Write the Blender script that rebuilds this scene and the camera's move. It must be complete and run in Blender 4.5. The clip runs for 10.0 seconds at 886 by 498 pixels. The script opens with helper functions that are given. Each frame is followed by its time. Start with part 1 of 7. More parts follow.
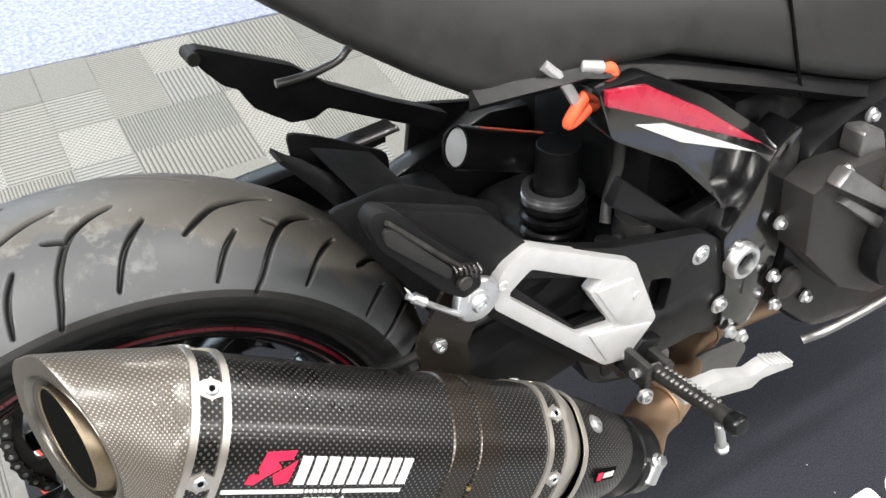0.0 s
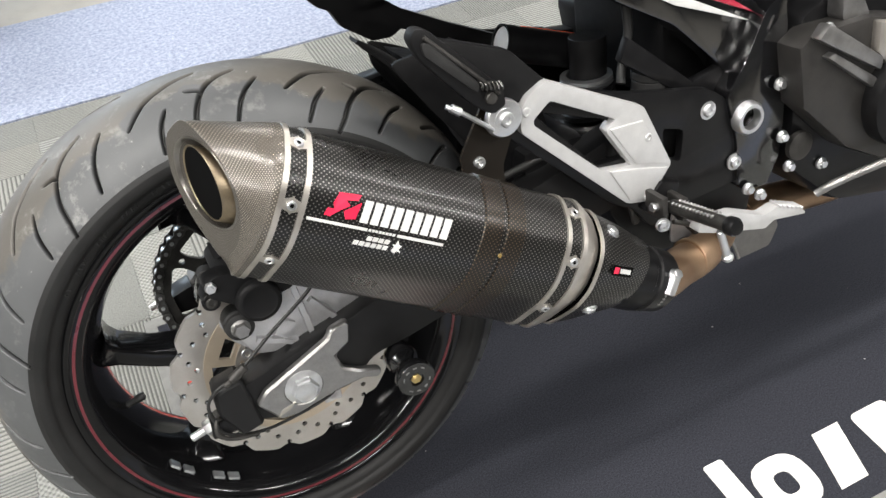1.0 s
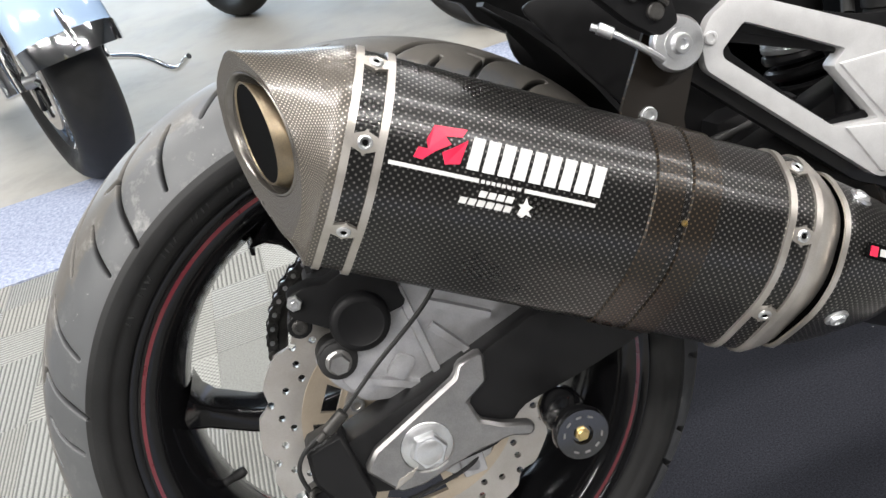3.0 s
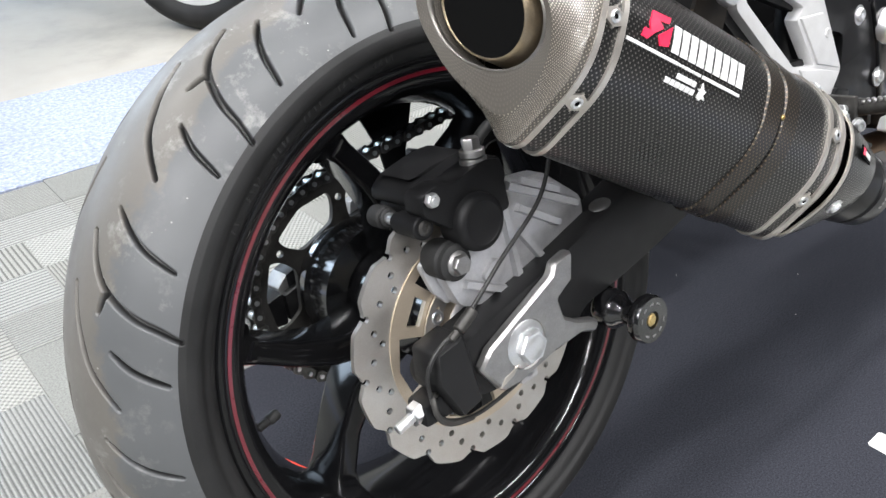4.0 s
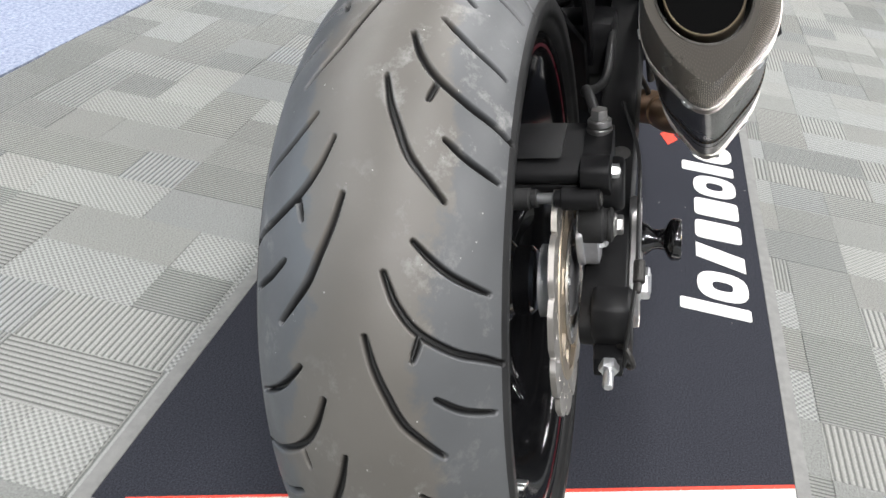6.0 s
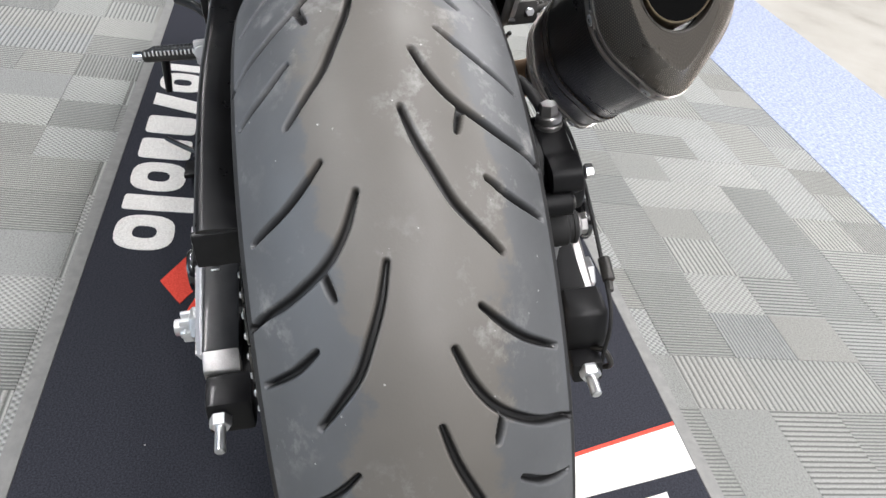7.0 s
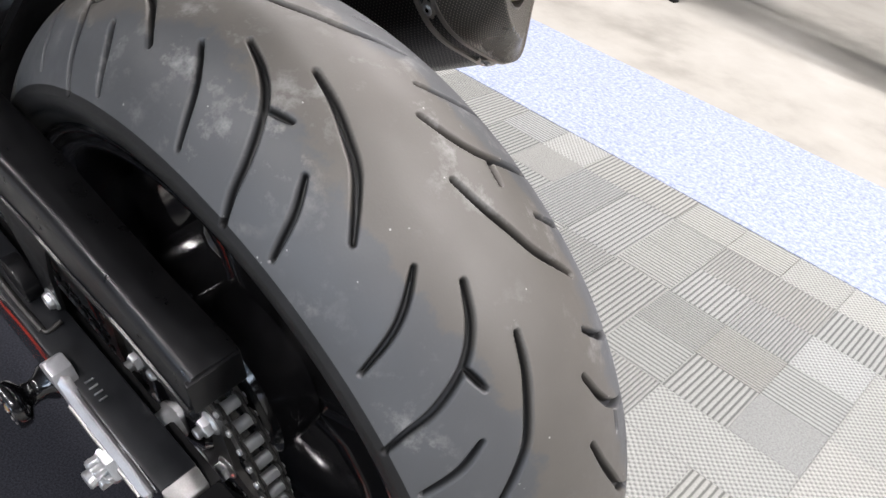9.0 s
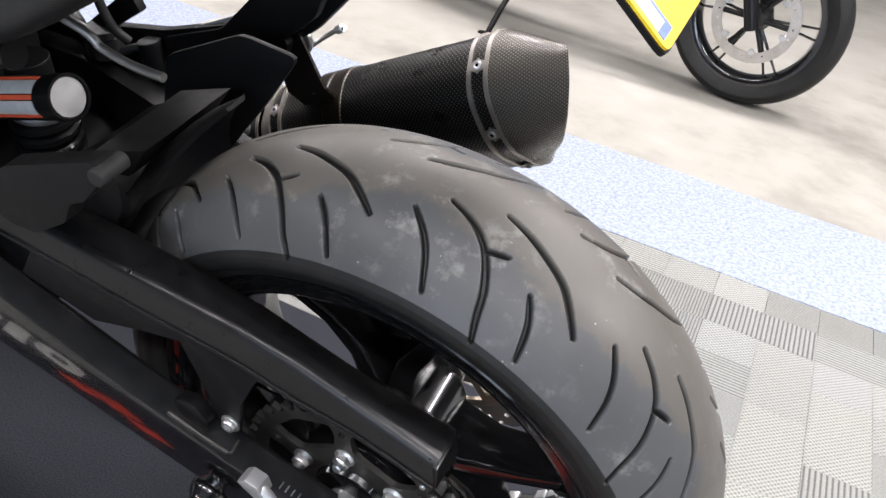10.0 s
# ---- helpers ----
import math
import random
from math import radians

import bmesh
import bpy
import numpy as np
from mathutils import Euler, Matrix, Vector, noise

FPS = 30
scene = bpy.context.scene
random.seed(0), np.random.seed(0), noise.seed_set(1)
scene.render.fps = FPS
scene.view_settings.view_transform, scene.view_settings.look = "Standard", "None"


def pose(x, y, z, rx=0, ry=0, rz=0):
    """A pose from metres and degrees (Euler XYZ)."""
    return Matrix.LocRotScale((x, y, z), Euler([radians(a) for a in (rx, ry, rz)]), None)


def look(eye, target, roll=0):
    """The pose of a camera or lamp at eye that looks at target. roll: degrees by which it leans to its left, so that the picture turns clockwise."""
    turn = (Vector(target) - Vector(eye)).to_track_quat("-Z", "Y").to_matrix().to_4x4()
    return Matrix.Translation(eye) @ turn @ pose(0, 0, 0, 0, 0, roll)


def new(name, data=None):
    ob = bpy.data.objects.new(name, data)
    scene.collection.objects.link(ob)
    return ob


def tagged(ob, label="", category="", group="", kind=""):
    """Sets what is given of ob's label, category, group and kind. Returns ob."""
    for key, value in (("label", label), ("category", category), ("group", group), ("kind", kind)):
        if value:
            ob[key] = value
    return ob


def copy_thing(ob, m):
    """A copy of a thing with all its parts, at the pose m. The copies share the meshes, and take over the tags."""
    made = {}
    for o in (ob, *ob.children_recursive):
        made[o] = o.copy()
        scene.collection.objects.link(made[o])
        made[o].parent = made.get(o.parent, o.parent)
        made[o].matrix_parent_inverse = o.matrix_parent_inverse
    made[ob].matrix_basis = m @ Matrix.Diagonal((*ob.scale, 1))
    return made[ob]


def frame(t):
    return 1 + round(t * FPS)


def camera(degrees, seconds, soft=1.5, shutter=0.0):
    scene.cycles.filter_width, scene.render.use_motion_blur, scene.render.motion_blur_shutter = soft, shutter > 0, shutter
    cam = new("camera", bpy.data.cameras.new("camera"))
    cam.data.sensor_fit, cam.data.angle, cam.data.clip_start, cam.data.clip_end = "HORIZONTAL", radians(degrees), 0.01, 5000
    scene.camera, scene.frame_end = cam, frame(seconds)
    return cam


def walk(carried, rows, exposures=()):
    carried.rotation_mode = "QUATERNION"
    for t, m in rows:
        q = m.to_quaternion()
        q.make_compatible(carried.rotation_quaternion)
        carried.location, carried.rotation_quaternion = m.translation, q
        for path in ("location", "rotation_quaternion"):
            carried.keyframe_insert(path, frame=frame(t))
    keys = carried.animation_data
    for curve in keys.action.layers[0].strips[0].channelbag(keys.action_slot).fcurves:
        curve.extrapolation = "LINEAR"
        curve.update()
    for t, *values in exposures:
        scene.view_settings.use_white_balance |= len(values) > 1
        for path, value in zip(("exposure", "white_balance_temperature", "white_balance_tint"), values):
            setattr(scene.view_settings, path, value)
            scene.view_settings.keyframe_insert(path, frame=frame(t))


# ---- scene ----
from mathutils import geometry

# ------------------------------------------------------------------ camera
cam = camera(55.27, 10.0)
PATH = [
    (0, (-0.0140, -0.4631, 1.1040), (0.3885, 0.0869, 0.3723), 7.51),
    (0.3, (-0.0027, -0.6034, 1.1359), (0.3872, -0.0449, 0.4037), 4.89),
    (0.5, (-0.0152, -0.6632, 1.1493), (0.3672, -0.0895, 0.4250), 3.28),
    (0.6, (-0.0252, -0.6793, 1.1495), (0.3544, -0.1014, 0.4271), 3.21),
    (1, (-0.0913, -0.7583, 1.0824), (0.2083, -0.0902, 0.4013), -3.22),
    (1.3, (-0.0815, -0.7718, 1.0021), (0.2346, -0.0410, 0.3972), -3.99),
    (1.5, (-0.0159, -0.7439, 0.9330), (0.2486, 0.0192, 0.3433), -6.39),
    (2, (0.1266, -0.6828, 0.7932), (0.2822, 0.1234, 0.2223), -13.44),
    (2.5, (0.1050, -0.6633, 0.7963), (0.2244, 0.1655, 0.2496), -15.53),
    (3, (-0.0254, -0.6701, 0.8255), (0.1081, 0.1768, 0.3108), -15.31),
    (3.2, (-0.1286, -0.6627, 0.8332), (0.1204, 0.1598, 0.3219), -11.57),
    (4.3, (-0.4611, -0.4749, 0.7646), (0.1379, 0.1209, 0.2295), 1.60),
    (4.5, (-0.4757, -0.4206, 0.7515), (0.1615, 0.1377, 0.2202), 3.09),
    (5, (-0.5454, -0.2967, 0.7574), (0.1789, 0.1576, 0.2387), 5.14),
    (5.5, (-0.6851, -0.1782, 0.7864), (0.1139, 0.1287, 0.2693), 6.98),
    (5.7, (-0.7177, -0.1403, 0.7945), (0.0997, 0.0953, 0.2689), 7.23),
    (6.8, (-0.6033, 0.0855, 0.7697), (0.2192, -0.0530, 0.2180), 11.06),
    (7, (-0.6002, 0.1323, 0.7716), (0.2084, -0.0853, 0.2250), 12.17),
    (7.5, (-0.5963, 0.2695, 0.8187), (0.1478, -0.1370, 0.2886), 13.63),
    (8, (-0.5421, 0.3018, 0.8206), (0.1386, -0.2186, 0.3050), 15.98),
    (8.2, (-0.5114, 0.2920, 0.8042), (0.1401, -0.2730, 0.2979), 16.52),
    (8.5, (-0.4589, 0.3168, 0.8074), (0.1241, -0.2510, 0.2263), 10.47),
    (9, (-0.3996, 0.3887, 0.8064), (0.0692, -0.2878, 0.2385), 13.11),
    (9.5, (-0.3337, 0.5972, 0.8412), (0.0251, -0.1693, 0.3086), 13.71),
    (9.7, (-0.3071, 0.6112, 0.8675), (0.0131, -0.1813, 0.3485), 13.15),
    (10, (-0.2215, 0.6339, 0.8982), (0.0609, -0.1805, 0.3914), 11.84),
]
LEAN, AXLE = 13.403, 0.3093
EXPOSURES = [(0.0, 0.52, 6600, 10), (0.6, 0.25, 6700, 10), (1.2, 0.24, 6650, 10), (2.0, 0.55, 6620, 12), (2.6, 0.36, 6630, 12), (3.2, 0.28, 6550, 11), (4.5, 0.75, 6250, 11), (5.2, 0.56, 6320, 11), (5.7, 0.24, 6370, 11), (7.0, 0.24, 6350, 13), (8.0, 0.23, 6450, 15), (10.0, 0.29, 6500, 16)]
walk(cam, [(t, look(eye, target, roll)) for t, eye, target, roll in PATH], EXPOSURES)

# ------------------------------------------------------------------ world and lights
world = bpy.data.worlds.new("showroom_world")
scene.world = world
world.use_nodes = True
world.node_tree.nodes["Background"].inputs[0].default_value = (0.75, 0.85, 1.0, 1)
world.node_tree.nodes["Background"].inputs[1].default_value = 0.1


def area_lamp(name, place, target, sx, sy, watts, colour):
    data = bpy.data.lights.new(name, "AREA")
    data.shape, data.size, data.size_y, data.energy, data.color = "RECTANGLE", sx, sy, watts, colour
    ob = new(name, data)
    ob.matrix_world = look(place, target)
    return ob


CEILING = 3.1
LAMPS = [(x, -2.7, 82.0) for x in (-3.4, -1.0, 1.4, 3.8)] + [(x, -0.35, watts) for x, watts in ((-3.4, 140.0), (-1.0, 50.0), (1.4, 42.0), (3.8, 42.0))] + [(x, 2.3, watts) for x, watts in ((-1.7, 78.0), (0.7, 48.0), (3.1, 48.0))]
LAMP_SPOTS = [(x, y) for x, y, watts in LAMPS]
for lx, ly, watts in LAMPS:
    lamp = area_lamp("panel_lamp", (lx, ly, CEILING - 0.07), (lx, ly + 0.0001, 0), 1.5, 0.14, watts, (1.0, 0.985, 0.965))
# daylight from the wide shop window beyond the bike's left rear
area_lamp("window_lamp", (-1.4, 6.95, 1.65), (-1.4, 0.0, 1.64), 6.2, 2.2, 290.0, (0.7, 0.85, 1.0))


# ------------------------------------------------------------------ materials
def material(name, colour=(0.5, 0.5, 0.5), rough=0.5, metal=0.0, coat=0.0, spec=0.5):
    m = bpy.data.materials.new(name)
    m.use_nodes = True
    b = m.node_tree.nodes["Principled BSDF"]
    b.inputs["Base Color"].default_value = (*colour, 1)
    b.inputs["Roughness"].default_value = rough
    b.inputs["Metallic"].default_value = metal
    b.inputs["Coat Weight"].default_value = coat
    b.inputs["Coat Roughness"].default_value = 0.06
    b.inputs["Specular IOR Level"].default_value = spec
    return m


def node(m, kind, **kw):
    nd = m.node_tree.nodes.new(kind)
    for key, value in kw.items():
        nd.inputs[key].default_value = value
    return nd


def link(m, a, b):
    m.node_tree.links.new(a, b)


def bsdf(m):
    return m.node_tree.nodes["Principled BSDF"]


def coords(m, which="Object", scale=(1, 1, 1)):
    tc = node(m, "ShaderNodeTexCoord")
    mp = node(m, "ShaderNodeMapping")
    mp.inputs["Scale"].default_value = scale
    link(m, tc.outputs[which], mp.inputs["Vector"])
    return mp.outputs["Vector"]


def ramp(m, fac, stops):
    r = node(m, "ShaderNodeValToRGB")
    els = r.color_ramp.elements
    while len(els) < len(stops):
        els.new(0.5)
    for el, (pos, col) in zip(els, stops):
        el.position, el.color = pos, (*col, 1)
    link(m, fac, r.inputs["Fac"])
    return r.outputs["Color"]


def noise_fac(m, vec, scale, detail=4.0, rough=0.55):
    nz = node(m, "ShaderNodeTexNoise", Scale=scale, Detail=detail, Roughness=rough)
    link(m, vec, nz.inputs["Vector"])
    return nz.outputs["Fac"]


def mixed(m, fac, a, b):
    mx = node(m, "ShaderNodeMix")
    mx.data_type = "RGBA"
    for sock, v in ((mx.inputs[0], fac), (mx.inputs[6], a), (mx.inputs[7], b)):
        if isinstance(v, (int, float)):
            sock.default_value = v
        elif isinstance(v, tuple):
            sock.default_value = (*v, 1)
        else:
            link(m, v, sock)
    return mx.outputs[2]


def maths(m, op, a, b=None):
    nd = node(m, "ShaderNodeMath")
    nd.operation = op
    for sock, v in zip(nd.inputs, (a, b)):
        if v is None:
            continue
        if isinstance(v, (int, float)):
            sock.default_value = v
        else:
            link(m, v, sock)
    return nd.outputs[0]


def bump(m, height, strength=0.3, dist=0.001):
    bp = node(m, "ShaderNodeBump", Strength=strength, Distance=dist)
    link(m, height, bp.inputs["Height"])
    link(m, bp.outputs["Normal"], bsdf(m).inputs["Normal"])
    return bp


def worn(name, colour, colour2, rough, scale=60.0, metal=0.0, coat=0.0, grain=0.15, grain_scale=900.0, rough2=None):
    """A surface with soft two-scale variation and fine grain."""
    m = material(name, colour, rough, metal, coat)
    vec = coords(m)
    big, fine = noise_fac(m, vec, scale), noise_fac(m, vec, grain_scale, 2.0)
    f = maths(m, "ADD", maths(m, "MULTIPLY", big, 0.7), maths(m, "MULTIPLY", fine, 0.3))
    col = ramp(m, f, ((0.35, colour), (0.65, colour2)))
    link(m, col, bsdf(m).inputs["Base Color"])
    r2 = rough + 0.12 if rough2 is None else rough2
    rr = ramp(m, big, ((0.3, (rough,) * 3), (0.7, (r2,) * 3)))
    link(m, rr, bsdf(m).inputs["Roughness"])
    if grain:
        bump(m, fine, grain, 0.0006)
    return m


M_PLASTIC = worn("black_plastic", (0.004, 0.004, 0.0044), (0.0075, 0.0075, 0.008), 0.46, grain=0.12)
M_SEAT = worn("grey_seat_plastic", (0.011, 0.011, 0.011), (0.019, 0.019, 0.0185), 0.5, grain=0.15)
M_SATIN = worn("satin_black_paint", (0.004, 0.004, 0.0045), (0.007, 0.007, 0.0075), 0.3, coat=0.1, grain=0.05)
M_GLOSS = worn("gloss_black_paint", (0.003, 0.003, 0.0035), (0.005, 0.005, 0.0055), 0.12, coat=0.8, grain=0.0)
M_GUARD = worn("guard_plastic", (0.005, 0.005, 0.0055), (0.008, 0.008, 0.0086), 0.26, grain=0.04)
M_ARM = worn("dark_grey_arm_paint", (0.006, 0.006, 0.0064), (0.009, 0.009, 0.0095), 0.42, grain=0.08)
# arm paint lightened and blued to paint in the light on the left limb
M_LIMB = worn("lit_limb_paint", (0.009, 0.0095, 0.0108), (0.014, 0.0148, 0.0165), 0.3, coat=0.15, grain=0.05)
M_BRIGHT = worn("bright_cast_alloy", (0.45, 0.45, 0.46), (0.56, 0.56, 0.57), 0.3, metal=0.55, grain=0.08)
M_TURNED = worn("turned_alloy", (0.72, 0.71, 0.69), (0.82, 0.81, 0.79), 0.34, metal=0.5, grain=0.05)
M_WHEEL = worn("black_wheel_enamel", (0.004, 0.004, 0.0045), (0.006, 0.006, 0.0065), 0.1, coat=0.0, grain=0.0, rough2=0.14)
M_SILVER = worn("silver_paint", (0.5, 0.5, 0.5), (0.58, 0.58, 0.58), 0.36, metal=0.4, grain=0.06)
M_CAST = worn("cast_aluminium", (0.42, 0.42, 0.43), (0.55, 0.55, 0.56), 0.36, metal=0.65, grain=0.2)
M_PLATE = worn("brushed_aluminium", (0.26, 0.255, 0.25), (0.36, 0.355, 0.35), 0.34, metal=0.95, grain=0.1)
M_ZINC = worn("zinc_steel", (0.6, 0.61, 0.62), (0.75, 0.76, 0.77), 0.28, metal=0.95, grain=0.06)
M_CHROME = material("chrome", (0.85, 0.86, 0.88), 0.08, 1.0)
M_DISC = worn("brake_steel", (0.48, 0.45, 0.41), (0.6, 0.58, 0.55), 0.36, metal=0.9, grain=0.1, scale=25)
M_CARRIER = worn("tan_anodised_steel", (0.5, 0.42, 0.32), (0.62, 0.54, 0.43), 0.38, metal=0.8, grain=0.1, scale=25)
M_DARKSTEEL = worn("dark_steel", (0.035, 0.034, 0.032), (0.075, 0.072, 0.068), 0.42, metal=0.7, grain=0.1)
M_SHIELD = worn("heat_shield_steel", (0.1, 0.098, 0.095), (0.15, 0.147, 0.142), 0.45, metal=0.5, grain=0.08)
M_CASE = worn("dark_case_paint", (0.022, 0.021, 0.02), (0.034, 0.032, 0.03), 0.36, metal=0.3, grain=0.08)
M_CHAIN = worn("oily_chain_steel", (0.07, 0.068, 0.064), (0.16, 0.155, 0.148), 0.28, metal=0.9, grain=0.1, scale=200)
M_FACE = worn("polished_cap_face", (0.17, 0.16, 0.146), (0.235, 0.222, 0.202), 0.28, metal=0.9, coat=0.1, grain=0.0)
M_BRASS = material("brass", (0.6, 0.45, 0.2), 0.3, 1.0)
M_TITAN = worn("titanium", (0.45, 0.42, 0.38), (0.56, 0.53, 0.49), 0.34, metal=0.9, grain=0.06)
M_BRONZE = worn("heat_tinted_pipe", (0.3, 0.19, 0.115), (0.42, 0.29, 0.19), 0.36, metal=0.85, grain=0.05, scale=18)
M_GOLD = worn("tinted_outlet", (0.3, 0.235, 0.15), (0.2, 0.165, 0.12), 0.34, metal=0.9, grain=0.0)
# dead black: soot in the bore, painted shade in small holes and gaps
M_DEADBLACK = material("dead_black", (0.003, 0.003, 0.003), 0.9, spec=0.05)
M_RUBBER = worn("black_rubber", (0.012, 0.012, 0.012), (0.022, 0.022, 0.022), 0.6, grain=0.2)
M_STRIPE = worn("red_stripe", (0.085, 0.003, 0.009), (0.11, 0.005, 0.012), 0.25, coat=0.6, grain=0.0)
M_REDPANEL = worn("red_panel_paint", (0.33, 0.012, 0.035), (0.4, 0.018, 0.045), 0.22, coat=0.7, grain=0.0)
M_ORANGE = worn("orange_cord", (0.8, 0.09, 0.03), (0.9, 0.15, 0.06), 0.6, grain=0.3)
M_DECAL_W = worn("white_print", (0.52, 0.52, 0.51), (0.66, 0.66, 0.65), 0.4, grain=0.0)
M_DECAL_R = worn("red_print", (0.62, 0.01, 0.05), (0.7, 0.02, 0.07), 0.35, grain=0.0)
M_HOSE = worn("hose_rubber", (0.014, 0.014, 0.014), (0.025, 0.025, 0.025), 0.4, grain=0.1)

M_YELLOW = worn("yellow_plate", (0.7, 0.47, 0.015), (0.8, 0.56, 0.03), 0.35, grain=0.0)
M_BLUEPRINT = worn("blue_print", (0.1, 0.16, 0.6), (0.16, 0.24, 0.7), 0.4, grain=0.0)


def carbon(name, pitch, tint=(1, 1, 1), lift=1.0, ground=0.004):
    """Woven carbon under clear lacquer: pillow-shaped tows, run in metres of the part's own unwrapping."""
    m = material(name, (0.02, 0.02, 0.02), 0.3, 0.0, 0.9, 0.3)
    tc = node(m, "ShaderNodeUVMap")
    sep = node(m, "ShaderNodeSeparateXYZ")
    link(m, tc.outputs["UV"], sep.inputs[0])
    k = math.pi / pitch
    su = maths(m, "SINE", maths(m, "MULTIPLY", sep.outputs[0], k))
    sv = maths(m, "SINE", maths(m, "MULTIPLY", sep.outputs[1], k))
    weave = maths(m, "MULTIPLY", su, sv)
    pillow = maths(m, "ABSOLUTE", weave)
    a, b = tuple(ground * lift * t for t in tint), tuple(0.2 * lift * t for t in tint)
    big = noise_fac(m, coords(m), 14.0)
    dot = ramp(m, weave, ((0.4, (0, 0, 0)), (0.95, (1, 1, 1))))
    link(m, mixed(m, dot, a, b), bsdf(m).inputs["Base Color"])
    bump(m, pillow, 0.25, 0.0005)
    rr = ramp(m, big, ((0.3, (0.26,) * 3), (0.7, (0.34,) * 3)))
    link(m, rr, bsdf(m).inputs["Roughness"])
    link(m, maths(m, "MULTIPLY", dot, 0.95), bsdf(m).inputs["Metallic"])
    bsdf(m).inputs["Coat Weight"].default_value = 0.25
    bsdf(m).inputs["Coat Roughness"].default_value = 0.2
    return m


M_CARBON = carbon("carbon_weave", 0.0025, (1.04, 1, 0.95), 1.0)
# body's weave again, lifted and warmed in colour for the cap's reflections
M_CARBON_CAP = carbon("carbon_end_cap", 0.0019, (1.12, 1.0, 0.84), 2.0, 0.03)
bsdf(M_CARBON_CAP).inputs["Coat Weight"].default_value = 0.5
M_CARBON_FACE = carbon("carbon_cap_face", 0.0019, (1.1, 1.0, 0.86), 0.6, 0.1)
M_CARBON_STRAP = carbon("carbon_strap", 0.0024, (1.3, 1.0, 0.72), 0.55, 0.012)


def tread_material():
    m = material("worn_tread_rubber", (0.06, 0.06, 0.06), 0.5)
    vec = coords(m)
    big, mid, fine = noise_fac(m, vec, 7.0, 3.0), noise_fac(m, vec, 38.0, 6.0, 0.7), noise_fac(m, vec, 700.0, 2.0)
    patch = noise_fac(m, vec, 11.0, 3.0)
    tone = noise_fac(m, vec, 4.2, 2.0)
    off = node(m, "ShaderNodeAttribute")  # distance from the tyre's middle line
    off.attribute_name = "across"
    brown = maths(m, "SUBTRACT", maths(m, "ADD", maths(m, "MULTIPLY", tone, 1.2), maths(m, "MULTIPLY", mid, 0.45)), maths(m, "MULTIPLY", off.outputs["Fac"], 0.85))
    base = mixed(m, ramp(m, brown, ((0.37, (0, 0, 0)), (0.43, (1, 1, 1)))), ramp(m, big, ((0.3, (0.053, 0.0555, 0.058)), (0.7, (0.079, 0.082, 0.085)))), ramp(m, big, ((0.3, (0.072, 0.067, 0.059)), (0.7, (0.1, 0.093, 0.083)))))
    dust = maths(m, "MULTIPLY", ramp(m, mid, ((0.54, (0, 0, 0)), (0.72, (1, 1, 1)))), ramp(m, patch, ((0.45, (0, 0, 0)), (0.62, (1, 1, 1)))))
    dusty = mixed(m, maths(m, "MULTIPLY", dust, 0.75), base, (0.27, 0.268, 0.26))
    speck = node(m, "ShaderNodeTexVoronoi", Scale=95.0)
    link(m, vec, speck.inputs["Vector"])
    spots = maths(m, "MULTIPLY", maths(m, "LESS_THAN", speck.outputs["Distance"], 0.06), maths(m, "GREATER_THAN", mid, 0.53))
    worn_top = mixed(m, maths(m, "MULTIPLY", spots, 0.6), dusty, (0.46, 0.46, 0.44))
    cut = node(m, "ShaderNodeAttribute")  # unworn black rubber in the grooves, blackened with depth for their shade
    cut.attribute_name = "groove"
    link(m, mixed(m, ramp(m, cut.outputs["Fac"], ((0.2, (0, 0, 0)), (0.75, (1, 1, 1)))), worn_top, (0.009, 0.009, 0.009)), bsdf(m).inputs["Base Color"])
    link(m, ramp(m, mid, ((0.3, (0.42,) * 3), (0.7, (0.56,) * 3))), bsdf(m).inputs["Roughness"])
    bsdf(m).inputs["Specular IOR Level"].default_value = 0.45
    bump(m, maths(m, "ADD", fine, maths(m, "MULTIPLY", mid, 0.3)), 0.12, 0.0004)
    return m


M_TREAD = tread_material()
M_SIDEWALL = worn("sidewall_rubber", (0.008, 0.008, 0.008), (0.015, 0.015, 0.015), 0.48, scale=30, grain=0.2)


for dull in (M_PLASTIC, M_SIDEWALL, M_RUBBER, M_HOSE, M_SATIN, M_ARM, M_WHEEL, M_GUARD, M_LIMB):
    bsdf(dull).inputs["Specular IOR Level"].default_value = 0.2 if dull in (M_PLASTIC, M_SATIN) else 0.45 if dull == M_GUARD else 0.28


def pile(name, dark, light, scale, strength=0.6, dist=0.003, blotch=0.0):
    """Short carpet pile with speckled yarn."""
    m = material(name, light, 0.95, spec=0.1)
    vec = coords(m)
    fine, mid = noise_fac(m, vec, scale, 3.0, 0.7), noise_fac(m, vec, 6.0, 4.0)
    col = ramp(m, fine, ((0.35, dark), (0.65, light)))
    if blotch:
        col = mixed(m, maths(m, "MULTIPLY", mid, blotch), col, tuple(0.6 * c for c in dark))
    link(m, col, bsdf(m).inputs["Base Color"])
    bump(m, fine, strength, dist)
    return m


def lint(m):
    """Sparse pale lint on a dark pile."""
    vec = coords(m)
    spots = node(m, "ShaderNodeTexVoronoi", Scale=26.0)
    link(m, vec, spots.inputs["Vector"])
    near = maths(m, "LESS_THAN", spots.outputs["Distance"], 0.035)
    pick = maths(m, "GREATER_THAN", noise_fac(m, vec, 9.0), 0.52)
    socket = bsdf(m).inputs["Base Color"]
    old = socket.links[0].from_socket
    link(m, mixed(m, maths(m, "MULTIPLY", maths(m, "MULTIPLY", near, pick), 0.7), old, (0.4, 0.39, 0.38)), socket)
    return m


